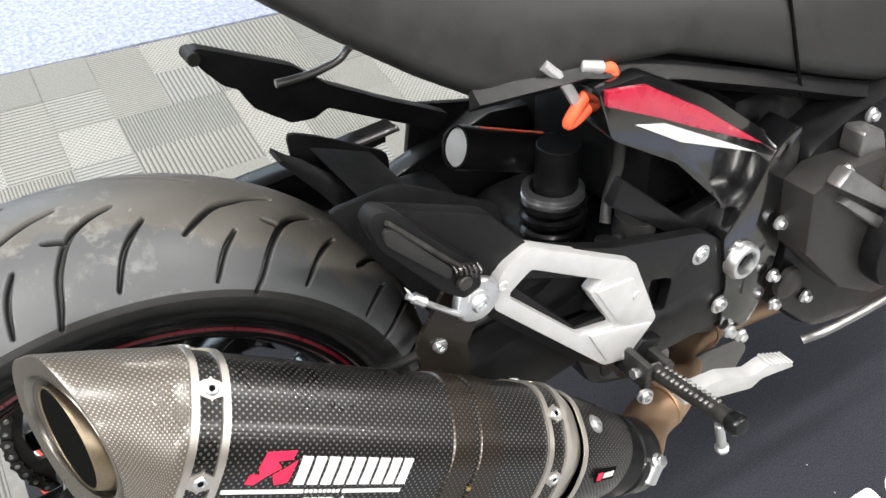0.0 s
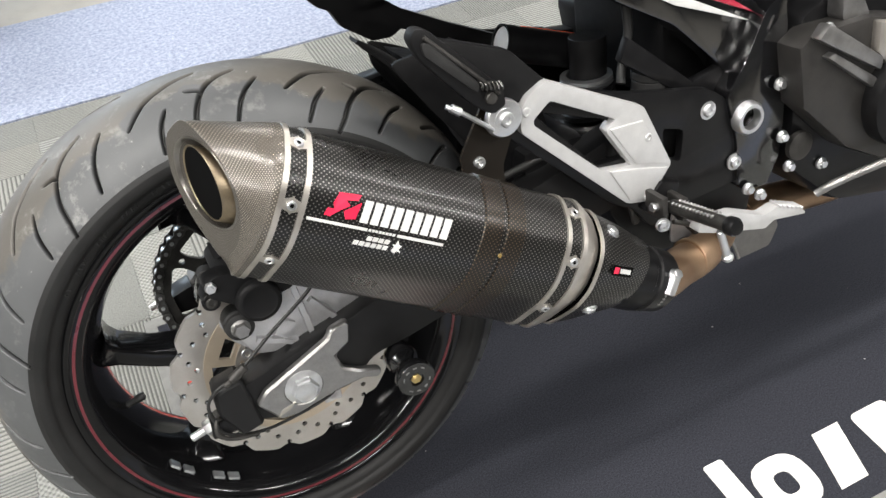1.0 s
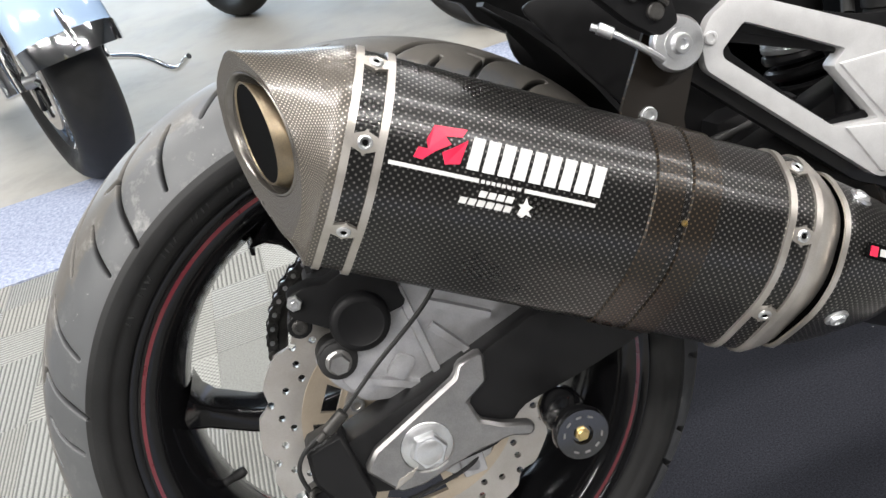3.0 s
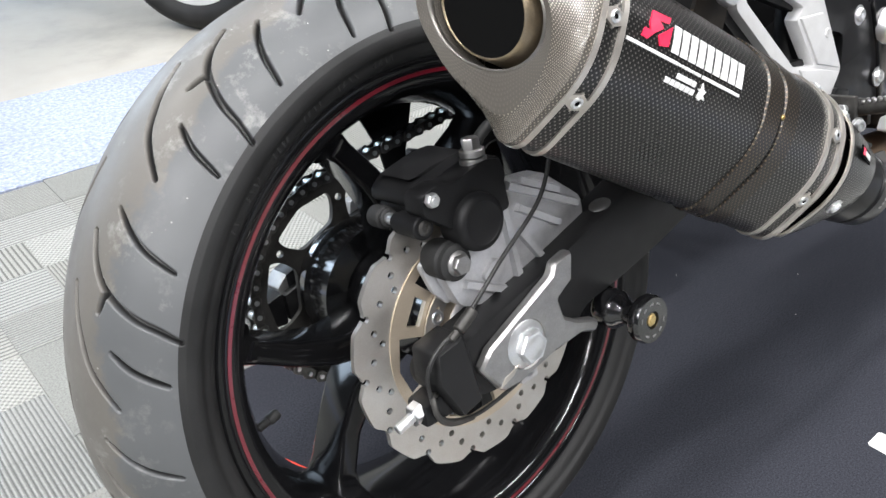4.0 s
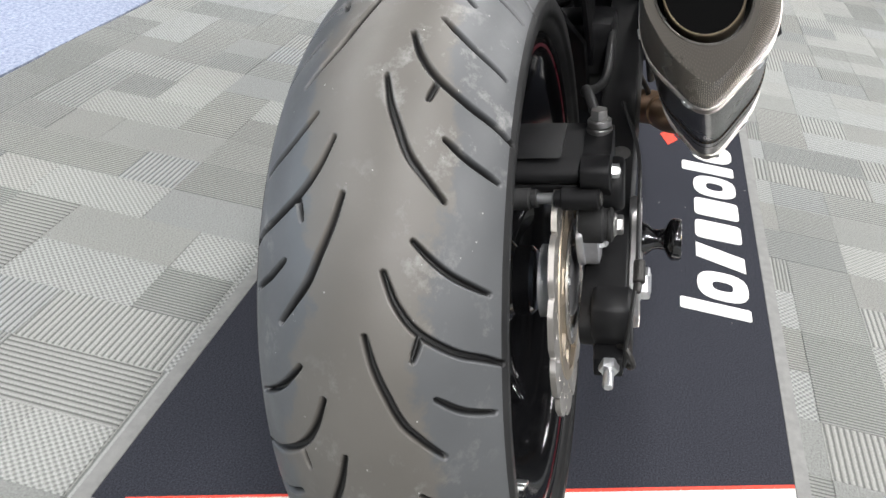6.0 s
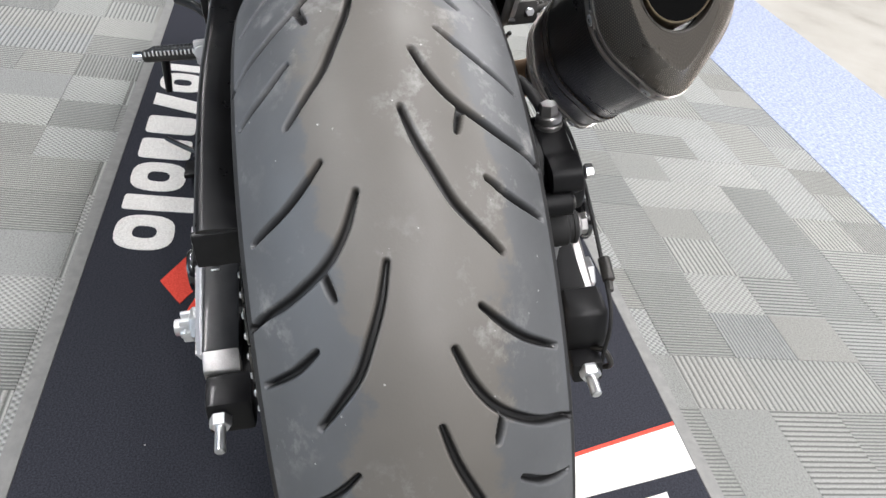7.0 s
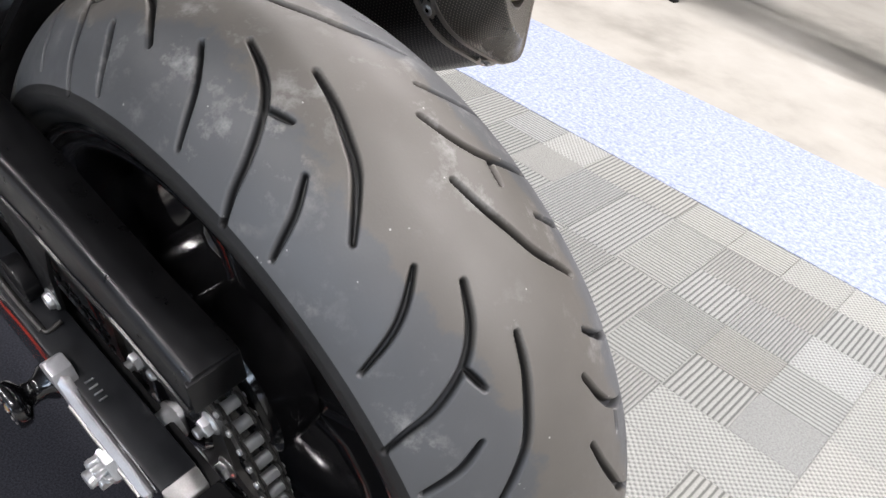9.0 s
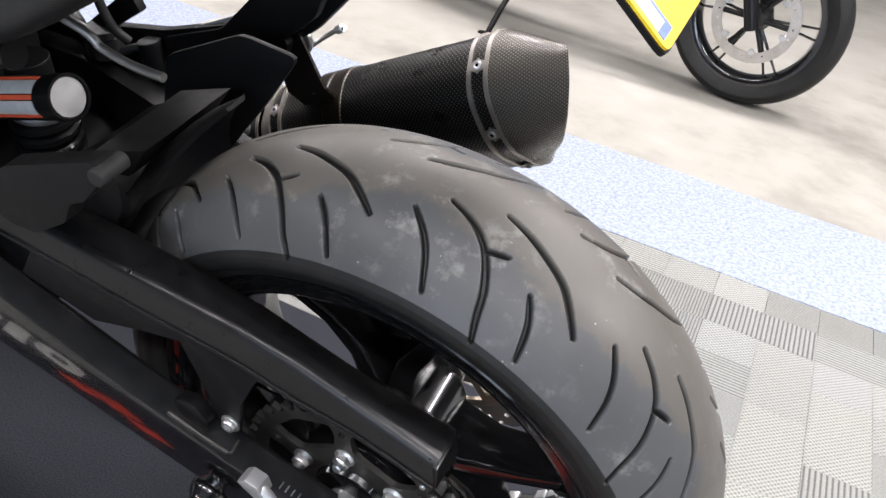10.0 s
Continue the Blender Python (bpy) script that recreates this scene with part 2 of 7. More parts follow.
M_MAT = pile("charcoal_mat_pile", (0.018, 0.0188, 0.024), (0.041, 0.043, 0.053), 420.0, 0.5, 0.002, 0.2)
lint(M_MAT)
M_MAT_W = pile("white_mat_pile", (0.62, 0.6, 0.57), (0.85, 0.84, 0.8), 420.0, 0.5, 0.002)
M_MAT_R = pile("red_mat_pile", (0.62, 0.06, 0.04), (0.78, 0.1, 0.07), 420.0, 0.5, 0.002)
M_MAT_EDGE = worn("grey_mat_rubber", (0.16, 0.16, 0.155), (0.22, 0.22, 0.21), 0.75, grain=0.3)
M_BLUE = pile("blue_carpet_pile", (0.19, 0.222, 0.305), (0.355, 0.39, 0.485), 110.0, 0.8, 0.004)


def ribbed_carpet(name, kind, pitch, lo, hi):
    """Grey loop carpet: ribs along or across the piece, a knotted basket weave or plain felt."""
    m = material(name, (0.4, 0.41, 0.39), 0.95, spec=0.1)
    vec = coords(m)
    sep = node(m, "ShaderNodeSeparateXYZ")
    link(m, vec, sep.inputs[0])
    info, geo = node(m, "ShaderNodeObjectInfo"), node(m, "ShaderNodeNewGeometry")
    pick = maths(m, "FRACT", maths(m, "ADD", info.outputs["Random"], geo.outputs["Random Per Island"]))
    fine, mid = noise_fac(m, vec, 330.0, 3.0, 0.7), noise_fac(m, vec, 70.0, 3.0)
    k = 2 * math.pi / pitch
    wob = maths(m, "ADD", maths(m, "MULTIPLY", fine, 1.4), maths(m, "MULTIPLY", mid, 0.8))
    sx = maths(m, "SINE", maths(m, "ADD", maths(m, "MULTIPLY", sep.outputs[0], k), wob))
    sy = maths(m, "SINE", maths(m, "ADD", maths(m, "MULTIPLY", sep.outputs[1], k), wob))
    wave = {"along": sy, "across": sx, "basket": maths(m, "MULTIPLY", sx, sy), "felt": maths(m, "MULTIPLY", maths(m, "SUBTRACT", fine, 0.5), 2.5)}[kind]
    h = maths(m, "ADD", maths(m, "MULTIPLY", wave, 0.5), 0.5)
    top = 0.72 if kind == "basket" else 0.5
    col = ramp(m, h, ((0.1, (lo * 0.97, lo, lo * 0.96)), (top, (hi * 0.99, hi, hi * 0.96))))
    tint = ramp(m, pick, ((0.0, (0.86, 0.88, 0.87)), (0.3, (1.0, 0.99, 0.96)), (0.55, (0.9, 0.92, 0.92)), (0.8, (1.04, 1.04, 1.01)), (1.0, (0.94, 0.96, 0.98))))
    spots = ramp(m, fine, ((0.3, (0.75,) * 3), (0.7, (1.12,) * 3)))
    for factor in (tint, spots):
        mul = node(m, "ShaderNodeMix")
        mul.data_type, mul.blend_type = "RGBA", "MULTIPLY"
        mul.inputs[0].default_value = 0.85
        link(m, col, mul.inputs[6])
        link(m, factor, mul.inputs[7])
        col = mul.outputs[2]
    link(m, col, bsdf(m).inputs["Base Color"])
    bump(m, maths(m, "ADD", h, maths(m, "MULTIPLY", fine, 0.4)), 0.7, 0.003)
    return m


M_RIBS = [ribbed_carpet("carpet_wide_rib", "across", 0.0093, 0.13, 0.3), ribbed_carpet("carpet_fine_rib", "across", 0.0065, 0.14, 0.28), ribbed_carpet("carpet_basket", "basket", 0.0102, 0.19, 0.36), ribbed_carpet("carpet_felt", "felt", 0.01, 0.19, 0.26), ribbed_carpet("carpet_cross_rib", "along", 0.0093, 0.15, 0.32), ribbed_carpet("carpet_fine_cross_rib", "along", 0.0065, 0.15, 0.28)]


def concrete_material():
    m = material("sealed_concrete", (0.5, 0.48, 0.44), 0.6, spec=0.25)
    vec = coords(m)
    big, mid, fine = noise_fac(m, vec, 0.9, 5.0, 0.65), noise_fac(m, vec, 5.0, 6.0, 0.7), noise_fac(m, vec, 160.0, 3.0)
    f = maths(m, "ADD", maths(m, "MULTIPLY", big, 0.55), maths(m, "MULTIPLY", mid, 0.45))
    col = ramp(m, f, ((0.34, (0.2, 0.19, 0.168)), (0.48, (0.3, 0.288, 0.258)), (0.66, (0.365, 0.354, 0.325))))
    link(m, col, bsdf(m).inputs["Base Color"])
    link(m, ramp(m, mid, ((0.3, (0.5,) * 3), (0.7, (0.75,) * 3))), bsdf(m).inputs["Roughness"])
    bump(m, maths(m, "ADD", mid, maths(m, "MULTIPLY", fine, 0.2)), 0.15, 0.004)
    return m


M_CONCRETE = concrete_material()
M_WALL = worn("painted_wall", (0.14, 0.145, 0.15), (0.18, 0.185, 0.19), 0.8, scale=3, grain=0.1, grain_scale=200)
M_CEIL = worn("ceiling_sheet", (0.14, 0.145, 0.15), (0.18, 0.185, 0.19), 0.9, scale=3, grain=0.1, grain_scale=200)


# ------------------------------------------------------------------ mesh helpers
def part(name, bm, mat, parent=None, label="", smooth=38):
    bmesh.ops.recalc_face_normals(bm, faces=bm.faces)
    me = bpy.data.meshes.new(name)
    bm.to_mesh(me)
    bm.free()
    for one in mat if isinstance(mat, (list, tuple)) else (mat,):
        me.materials.append(one)
    if smooth:
        me.polygons.foreach_set("use_smooth", [True] * len(me.polygons))
        me.set_sharp_from_angle(angle=radians(smooth))
    ob = new(name, me)
    ob.parent = parent
    if label:
        ob["label"] = label
    return ob


def again(ob, name, m, parent):
    """One more object on the same mesh, moved by m."""
    o = new(name, ob.data)
    o.parent, o.matrix_basis = parent, m
    return o


def join_bm(*bms):
    out = bmesh.new()
    for b in bms:
        me = bpy.data.meshes.new("tmp")
        b.to_mesh(me)
        b.free()
        out.from_mesh(me)
        bpy.data.meshes.remove(me)
    return out


def sharp_bevel(bm, width, seg=2, angle=30):
    if width <= 0:
        return bm
    bmesh.ops.recalc_face_normals(bm, faces=bm.faces)
    edges = [e for e in bm.edges if len(e.link_faces) == 2 and e.calc_face_angle(0) > radians(angle)]
    bmesh.ops.bevel(bm, geom=edges, offset=width, offset_type="OFFSET", segments=seg, profile=0.6, affect="EDGES", clamp_overlap=True)
    return bm


def inside(p, loop):
    odd = False
    for (x0, y0), (x1, y1) in zip(loop, loop[1:] + loop[:1]):
        if (y0 > p[1]) != (y1 > p[1]) and p[0] < x0 + (p[1] - y0) * (x1 - x0) / (y1 - y0):
            odd = not odd
    return odd


def slab(outer, holes=(), y0=0.0, y1=0.01, bev=0.0, m=None, seg=2):
    """A plate whose outline runs in x and z, from y0 to y1; m then moves it."""
    bm = bmesh.new()
    if holes:
        flat, edges = [], []
        for loop in (outer, *holes):
            n0 = len(flat)
            flat += [Vector(p) for p in loop]
            edges += [(n0 + k, n0 + (k + 1) % len(loop)) for k in range(len(loop))]
        pts, _, tris = geometry.delaunay_2d_cdt(flat, edges, [], 1, 1e-7)[:3]
        vs = [bm.verts.new((p.x, y0, p.y)) for p in pts]
        for tri in tris:
            mid = sum((pts[k] for k in tri), Vector((0, 0))) / len(tri)
            if inside(mid, outer) and not any(inside(mid, h) for h in holes):
                bm.faces.new([vs[k] for k in tri])
        bmesh.ops.delete(bm, geom=[v for v in bm.verts if not v.link_faces], context="VERTS")
    else:
        bm.faces.new([bm.verts.new((x, y0, z)) for x, z in outer])
    res = bmesh.ops.extrude_face_region(bm, geom=bm.faces[:])
    bmesh.ops.translate(bm, verts=[v for v in res["geom"] if isinstance(v, bmesh.types.BMVert)], vec=(0, y1 - y0, 0))
    sharp_bevel(bm, bev, seg)
    if m is not None:
        bm.transform(m)
    return bm


def box(cx, cy, cz, sx, sy, sz, bev=0.0, m=None, seg=2):
    bm = bmesh.new()
    bmesh.ops.create_cube(bm, size=1, matrix=Matrix.Translation((cx, cy, cz)) @ Matrix.Diagonal((sx, sy, sz, 1)))
    sharp_bevel(bm, bev, seg)
    if m is not None:
        bm.transform(m)
    return bm


def along(p0, p1):
    """A frame at p0 whose z axis runs to p1."""
    p0, p1 = Vector(p0), Vector(p1)
    return Matrix.Translation(p0) @ (p1 - p0).to_track_quat("Z", "Y").to_matrix().to_4x4()


def lathe(profile, m=None, seg=40, closed=False):
    """Turn (radius, height) pairs about z; m then moves it."""
    bm = bmesh.new()
    rings = []
    for r, h in profile:
        if r < 1e-6:
            rings.append([bm.verts.new((0, 0, h))])
        else:
            rings.append([bm.verts.new((r * math.cos(a), r * math.sin(a), h)) for a in (2 * math.pi * k / seg for k in range(seg))])
    pairs = list(zip(rings, rings[1:]))
    if closed:
        pairs.append((rings[-1], rings[0]))
    for a, b in pairs:
        for k in range(seg):
            q = [a[k % len(a)], a[(k + 1) % len(a)], b[(k + 1) % len(b)], b[k % len(b)]]
            q = [v for n, v in enumerate(q) if v not in q[:n]]
            if len(q) > 2:
                bm.faces.new(q)
    if m is not None:
        bm.transform(m)
    return bm


def rod(p0, p1, r0, r1=None, bev=0.001, seg=24):
    r1 = r0 if r1 is None else r1
    h = (Vector(p1) - Vector(p0)).length
    return lathe(((0, 0), (max(r0 - bev, 1e-4), 0), (r0, bev), (r1, h - bev), (max(r1 - bev, 1e-4), h), (0, h)), along(p0, p1), seg)


def curve_points(pts, n=10):
    """A smooth line through points."""
    pts = [Vector(p) for p in pts]
    ext = [2 * pts[0] - pts[1], *pts, 2 * pts[-1] - pts[-2]]
    out = []
    for a, b, c, d in zip(ext, ext[1:], ext[2:], ext[3:]):
        for k in range(n):
            t = k / n
            out.append(0.5 * ((2 * b) + (c - a) * t + (2 * a - 5 * b + 4 * c - d) * t * t + (3 * b - a - 3 * c + d) * t ** 3))
    out.append(pts[-1])
    return out


def tube(pts, radius, seg=14, n=8, flat=1.0):
    """A hose or bent bar along a smooth line. radius: a number, or one for each given point."""
    line = curve_points(pts, n)
    rad = [radius] * len(line) if isinstance(radius, (int, float)) else [float(v) for v in np.interp(np.linspace(0, len(pts) - 1, len(line)), range(len(pts)), radius)]
    bm = bmesh.new()
    side = None
    rings = []
    for k, p in enumerate(line):
        d = (line[min(k + 1, len(line) - 1)] - line[max(k - 1, 0)]).normalized()
        if side is None:
            side = d.orthogonal().normalized()
        side = (side - d * side.dot(d)).normalized()
        up = d.cross(side)
        rings.append([bm.verts.new(p + rad[k] * (math.cos(a) * side + flat * math.sin(a) * up)) for a in (2 * math.pi * j / seg for j in range(seg))])
    for a, b in zip(rings, rings[1:]):
        for j in range(seg):
            bm.faces.new((a[j], a[(j + 1) % seg], b[(j + 1) % seg], b[j]))
    bm.faces.new(rings[0])
    bm.faces.new(rings[-1])
    return bm


def loft(sections, cap=True, uv=None, ring=True):
    """Skin over loops of equal length. uv: pairs (along, round) for each loop."""
    bm = bmesh.new()
    lay = bm.loops.layers.uv.new("UVMap") if uv else None
    rings = [[bm.verts.new(p) for p in s] for s in sections]
    n = len(rings[0])
    for i in range(len(rings) - 1):
        for j in range(n if ring else n - 1):
            k = (j + 1) % n
            f = bm.faces.new((rings[i][j], rings[i][k], rings[i + 1][k], rings[i + 1][j]))
            if lay:
                for lp, (ii, jj) in zip(f.loops, ((i, j), (i, j + 1), (i + 1, j + 1), (i + 1, j))):
                    lp[lay].uv = uv[ii][jj]
    if cap:
        bm.faces.new(rings[0])
        bm.faces.new(rings[-1])
    return bm


def hex_socket_bolt(place, way, r=0.006, h=0.004, flange=0.0):
    """A round-headed screw with a hexagon recess, its seat at place, its head towards way."""
    prof = [(0, -0.002)] if not flange else [(0, -0.001), (flange, -0.001), (flange, 0.0012), (r, 0.0015)]
    prof += [(r, 0 if not flange else 0.002), (r, h * 0.6), (r * 0.82, h), (r * 0.5, h), (r * 0.46, h * 0.35), (0, h * 0.3)]
    return lathe(prof, along(place, Vector(place) + Vector(way)), 18)


def hex_nut(place, way, r=0.009, h=0.008, flange=0.0, hole=0.0):
    m = along(place, Vector(place) + Vector(way))
    six = [(r * math.cos(math.pi * k / 3), r * math.sin(math.pi * k / 3)) for k in range(6)]
    b = loft([[(x, y, 0.0) for x, y in six], [(x, y, h * 0.85) for x, y in six], [(x * 0.9, y * 0.9, h) for x, y in six]])
    bms = [b]
    if flange:
        bms.append(lathe(((0, -0.002), (flange, -0.002), (flange, 0.001), (r * 0.95, 0.003), (0, 0.003)), None, 28))
    if hole:
        bms.append(lathe(((0, h + 0.001), (hole * 0.8, h + 0.001), (hole, h), (hole, h - 0.001), (0, h - 0.001)), None, 16))
    out = join_bm(*bms)
    out.transform(m)
    return out


def rounded(verts, radius, seg=5):
    """A polygon with its corners rounded."""
    out = []
    n = len(verts)
    for k in range(n):
        p, a, b = Vector(verts[k]), Vector(verts[k - 1]), Vector(verts[(k + 1) % n])
        r = radius[k] if isinstance(radius, (list, tuple)) else radius
        da, db = (a - p), (b - p)
        d = min(r, 0.45 * da.length, 0.45 * db.length)
        pa, pb = p + da.normalized() * d, p + db.normalized() * d
        for j in range(seg + 1):
            t = j / seg
            out.append(tuple((1 - t) ** 2 * pa + 2 * t * (1 - t) * p + t * t * pb))
    return out


def circle(cx, cz, r, n=12, a0=0.0):
    return [(cx + r * math.cos(a0 + 2 * math.pi * k / n), cz + r * math.sin(a0 + 2 * math.pi * k / n)) for k in range(n)]


def sheet(outer, holes=(), z0=0.0, z1=0.004, bev=0.0):
    """A flat piece whose outline runs in x and y, from z0 to z1."""
    return slab(outer, holes, -z1, -z0, bev, Matrix.Rotation(radians(-90), 4, "X"))


def empty(name, m=None):
    ob = new(name)
    ob.empty_display_size = 0.1
    if m is not None:
        ob.matrix_basis = m
    return ob


# ------------------------------------------------------------------ room
def flat_box(name, x0, x1, y0, y1, z0, z1, mat, bev=0.0):
    return part(name, box((x0 + x1) / 2, (y0 + y1) / 2, (z0 + z1) / 2, x1 - x0, y1 - y0, z1 - z0, bev), mat)


tagged(flat_box("floor", -7, 9, -7, 7, -0.15, -0.012, M_CONCRETE), "worn sealed concrete showroom floor with pale scuffs", "floor", kind="structure")
for wname, ext in (("wall_west", (-7.2, -7, -7, 7)), ("wall_east", (9, 9.2, -7, 7)), ("wall_south", (-7.2, 9.2, -7.2, -7))):
    tagged(flat_box(wname, *ext, -0.15, CEILING, M_WALL), "plain mid grey painted showroom wall", "wall", kind="structure")
# north wall with the window opening
WIN = (-4.6, 1.8, 0.5, 2.8)
tagged(part("wall_north", slab([(-7.2, -0.15), (9.2, -0.15), (9.2, CEILING), (-7.2, CEILING)], [[(WIN[0], WIN[2]), (WIN[1], WIN[2]), (WIN[1], WIN[3]), (WIN[0], WIN[3])]], 7.0, 7.2), M_WALL), "grey painted showroom wall with a wide shop window", "wall", kind="structure")
tagged(flat_box("ceiling", -7.2, 9.2, -7.2, 7.2, CEILING, CEILING + 0.15, M_CEIL), "plain dark grey showroom ceiling", "ceiling", kind="structure")

M_DIFF = material("lit_diffuser", (0.9, 0.9, 0.9), 0.5)
bsdf(M_DIFF).inputs["Emission Color"].default_value = (1, 0.97, 0.92, 1)
bsdf(M_DIFF).inputs["Emission Strength"].default_value = 2.0
fixture = empty("ceiling_light", Matrix.Translation((*LAMP_SPOTS[0], CEILING)))
part("frame", slab([(-0.78, -0.1), (0.78, -0.1), (0.78, 0.1), (-0.78, 0.1)], [[(-0.75, -0.07), (0.75, -0.07), (0.75, 0.07), (-0.75, 0.07)]], 0.0, 0.06, 0.003, Matrix.Rotation(radians(-90), 4, "X")), M_CEIL, fixture)
part("diffuser", box(0, 0, -0.03, 1.5, 0.14, 0.04), M_DIFF, fixture)
tagged(fixture, "long white ceiling light strip, switched on", "ceiling light", "ceiling lights")
for spot in LAMP_SPOTS[1:]:
    copy_thing(fixture, Matrix.Translation((*spot, CEILING)))

# carpets
for y0, y1 in ((1.185, 1.69), (-1.655, -1.16)):
    tagged(flat_box("carpet_runner", -4, 5.5, y0, y1, -0.012, -0.001, M_BLUE, 0.003), "light blue flecked carpet strip beside the grey carpet", "carpet", "blue carpet strips", "structure")

# display mat
MX0, MX1, MY0, MY1 = -0.16, 1.9, -0.462, 0.386
mat = empty("display_mat")
part("border", sheet([(MX0, MY0), (MX1, MY0), (MX1, MY1), (MX0, MY1)], [[(MX0 + 0.02, MY0 + 0.02), (MX1 - 0.02, MY0 + 0.02), (MX1 - 0.02, MY1 - 0.02), (MX0 + 0.02, MY1 - 0.02)]], -0.012, 0.001, 0.0015), M_MAT_EDGE, mat, "grey rubber edging")
part("carpet_face", box((MX0 + MX1) / 2, (MY0 + MY1) / 2, -0.006, MX1 - MX0 - 0.04, MY1 - MY0 - 0.04, 0.012, 0.001), M_MAT, mat)
tagged(mat, "charcoal display mat with white and red print, under the motorcycle", "mat")

# ------------------------------------------------------------------ motorcycle (own axes: x ahead, y to its left, z up, from the rear axle)
bike = empty("motorcycle", pose(0, 0, AXLE, -LEAN, 0, 0))
tagged(bike, "black naked sports motorcycle with carbon silencer, leaning on its side stand", "motorcycle")
YAX = Matrix.Rotation(radians(-90), 4, "X")  # turns a lathe's z axis to +y


def ylathe(profile, seg=48, x=0.0, z=0.0, closed=False):
    """Turn (radius, y) pairs about the axle's direction."""
    return lathe(profile, Matrix.Translation((x, 0, z)) @ YAX, seg, closed)


# ---- rear wheel
TR, CROWN, YC = 0.318, 0.108, 0.0045
PERIOD = 360 / 11
GROOVES = [  # half width in mm, then pairs of degrees along and metres from the middle
    (2.7, ((0, 0.0215), (4, 0.031), (7.2, 0.0455), (9.9, 0.07), (11.3, 0.092), (12.6, 0.108))),
    (2.2, ((7.3, 0.0462), (10.5, 0.0408))),
    (2.3, ((15.6, 0.0555), (17.8, 0.074), (19.6, 0.1))),
    (2.7, ((7.5, 0.0095), (11.4, 0.0155), (14.9, 0.0235), (18.3, 0.0325), (20.9, 0.0445), (23.7, 0.059))),
    (2.3, ((-3.8, 0.04), (-1.3, 0.055), (0.6, 0.071), (2.5, 0.096))),
]


def groove_depth(deg, w, starts, side):
    """Depth in metres at angles deg and places w across, for the grooves of one side, whose repeats begin at the given angles."""
    first, last, count = starts[0], starts[-1], len(starts)
    gap = (first + 360 - last) / (12 - count)
    knots = list(starts) + [last + gap * k for k in range(1, 13 - count)]
    knots = np.array([k - 360 for k in knots[:-1]] + knots + [knots[-1] + gap])
    s = (-np.interp(deg, knots, PERIOD * np.arange(len(knots)))[:, None]) % PERIOD
    u = side * w[None, :] + 0 * s
    per_deg = math.radians(1) * (TR - CROWN + CROWN * np.cos(np.abs(u) / CROWN))
    best = np.zeros_like(s)
    for half, line in GROOVES:
        pts = curve_points([(a, b, 0) for a, b in line], 6) if len(line) > 2 else [Vector((*p, 0)) for p in line]
        n = len(pts) - 1
        for k in range(n):
            for wrap in (-PERIOD, 0, PERIOD):
                ax, ay = (pts[k][0] + wrap), pts[k][1]
                bx, by = (pts[k + 1][0] + wrap), pts[k + 1][1]
                px, py = (s - ax) * per_deg, u - ay
                dx, dy = (bx - ax) * per_deg, by - ay
                t = np.clip((px * dx + py * dy) / (dx * dx + dy * dy), 0, 1)
                d = np.hypot(px - t * dx, py - t * dy)
                place = (k + t) / n
                width = half / 1000 * (1 - 0.35 * np.abs(2 * place - 1) ** 3)
                best = np.maximum(best, np.clip((width + 0.0007 - d) / 0.0017, 0, 1))
    return best * 0.0068


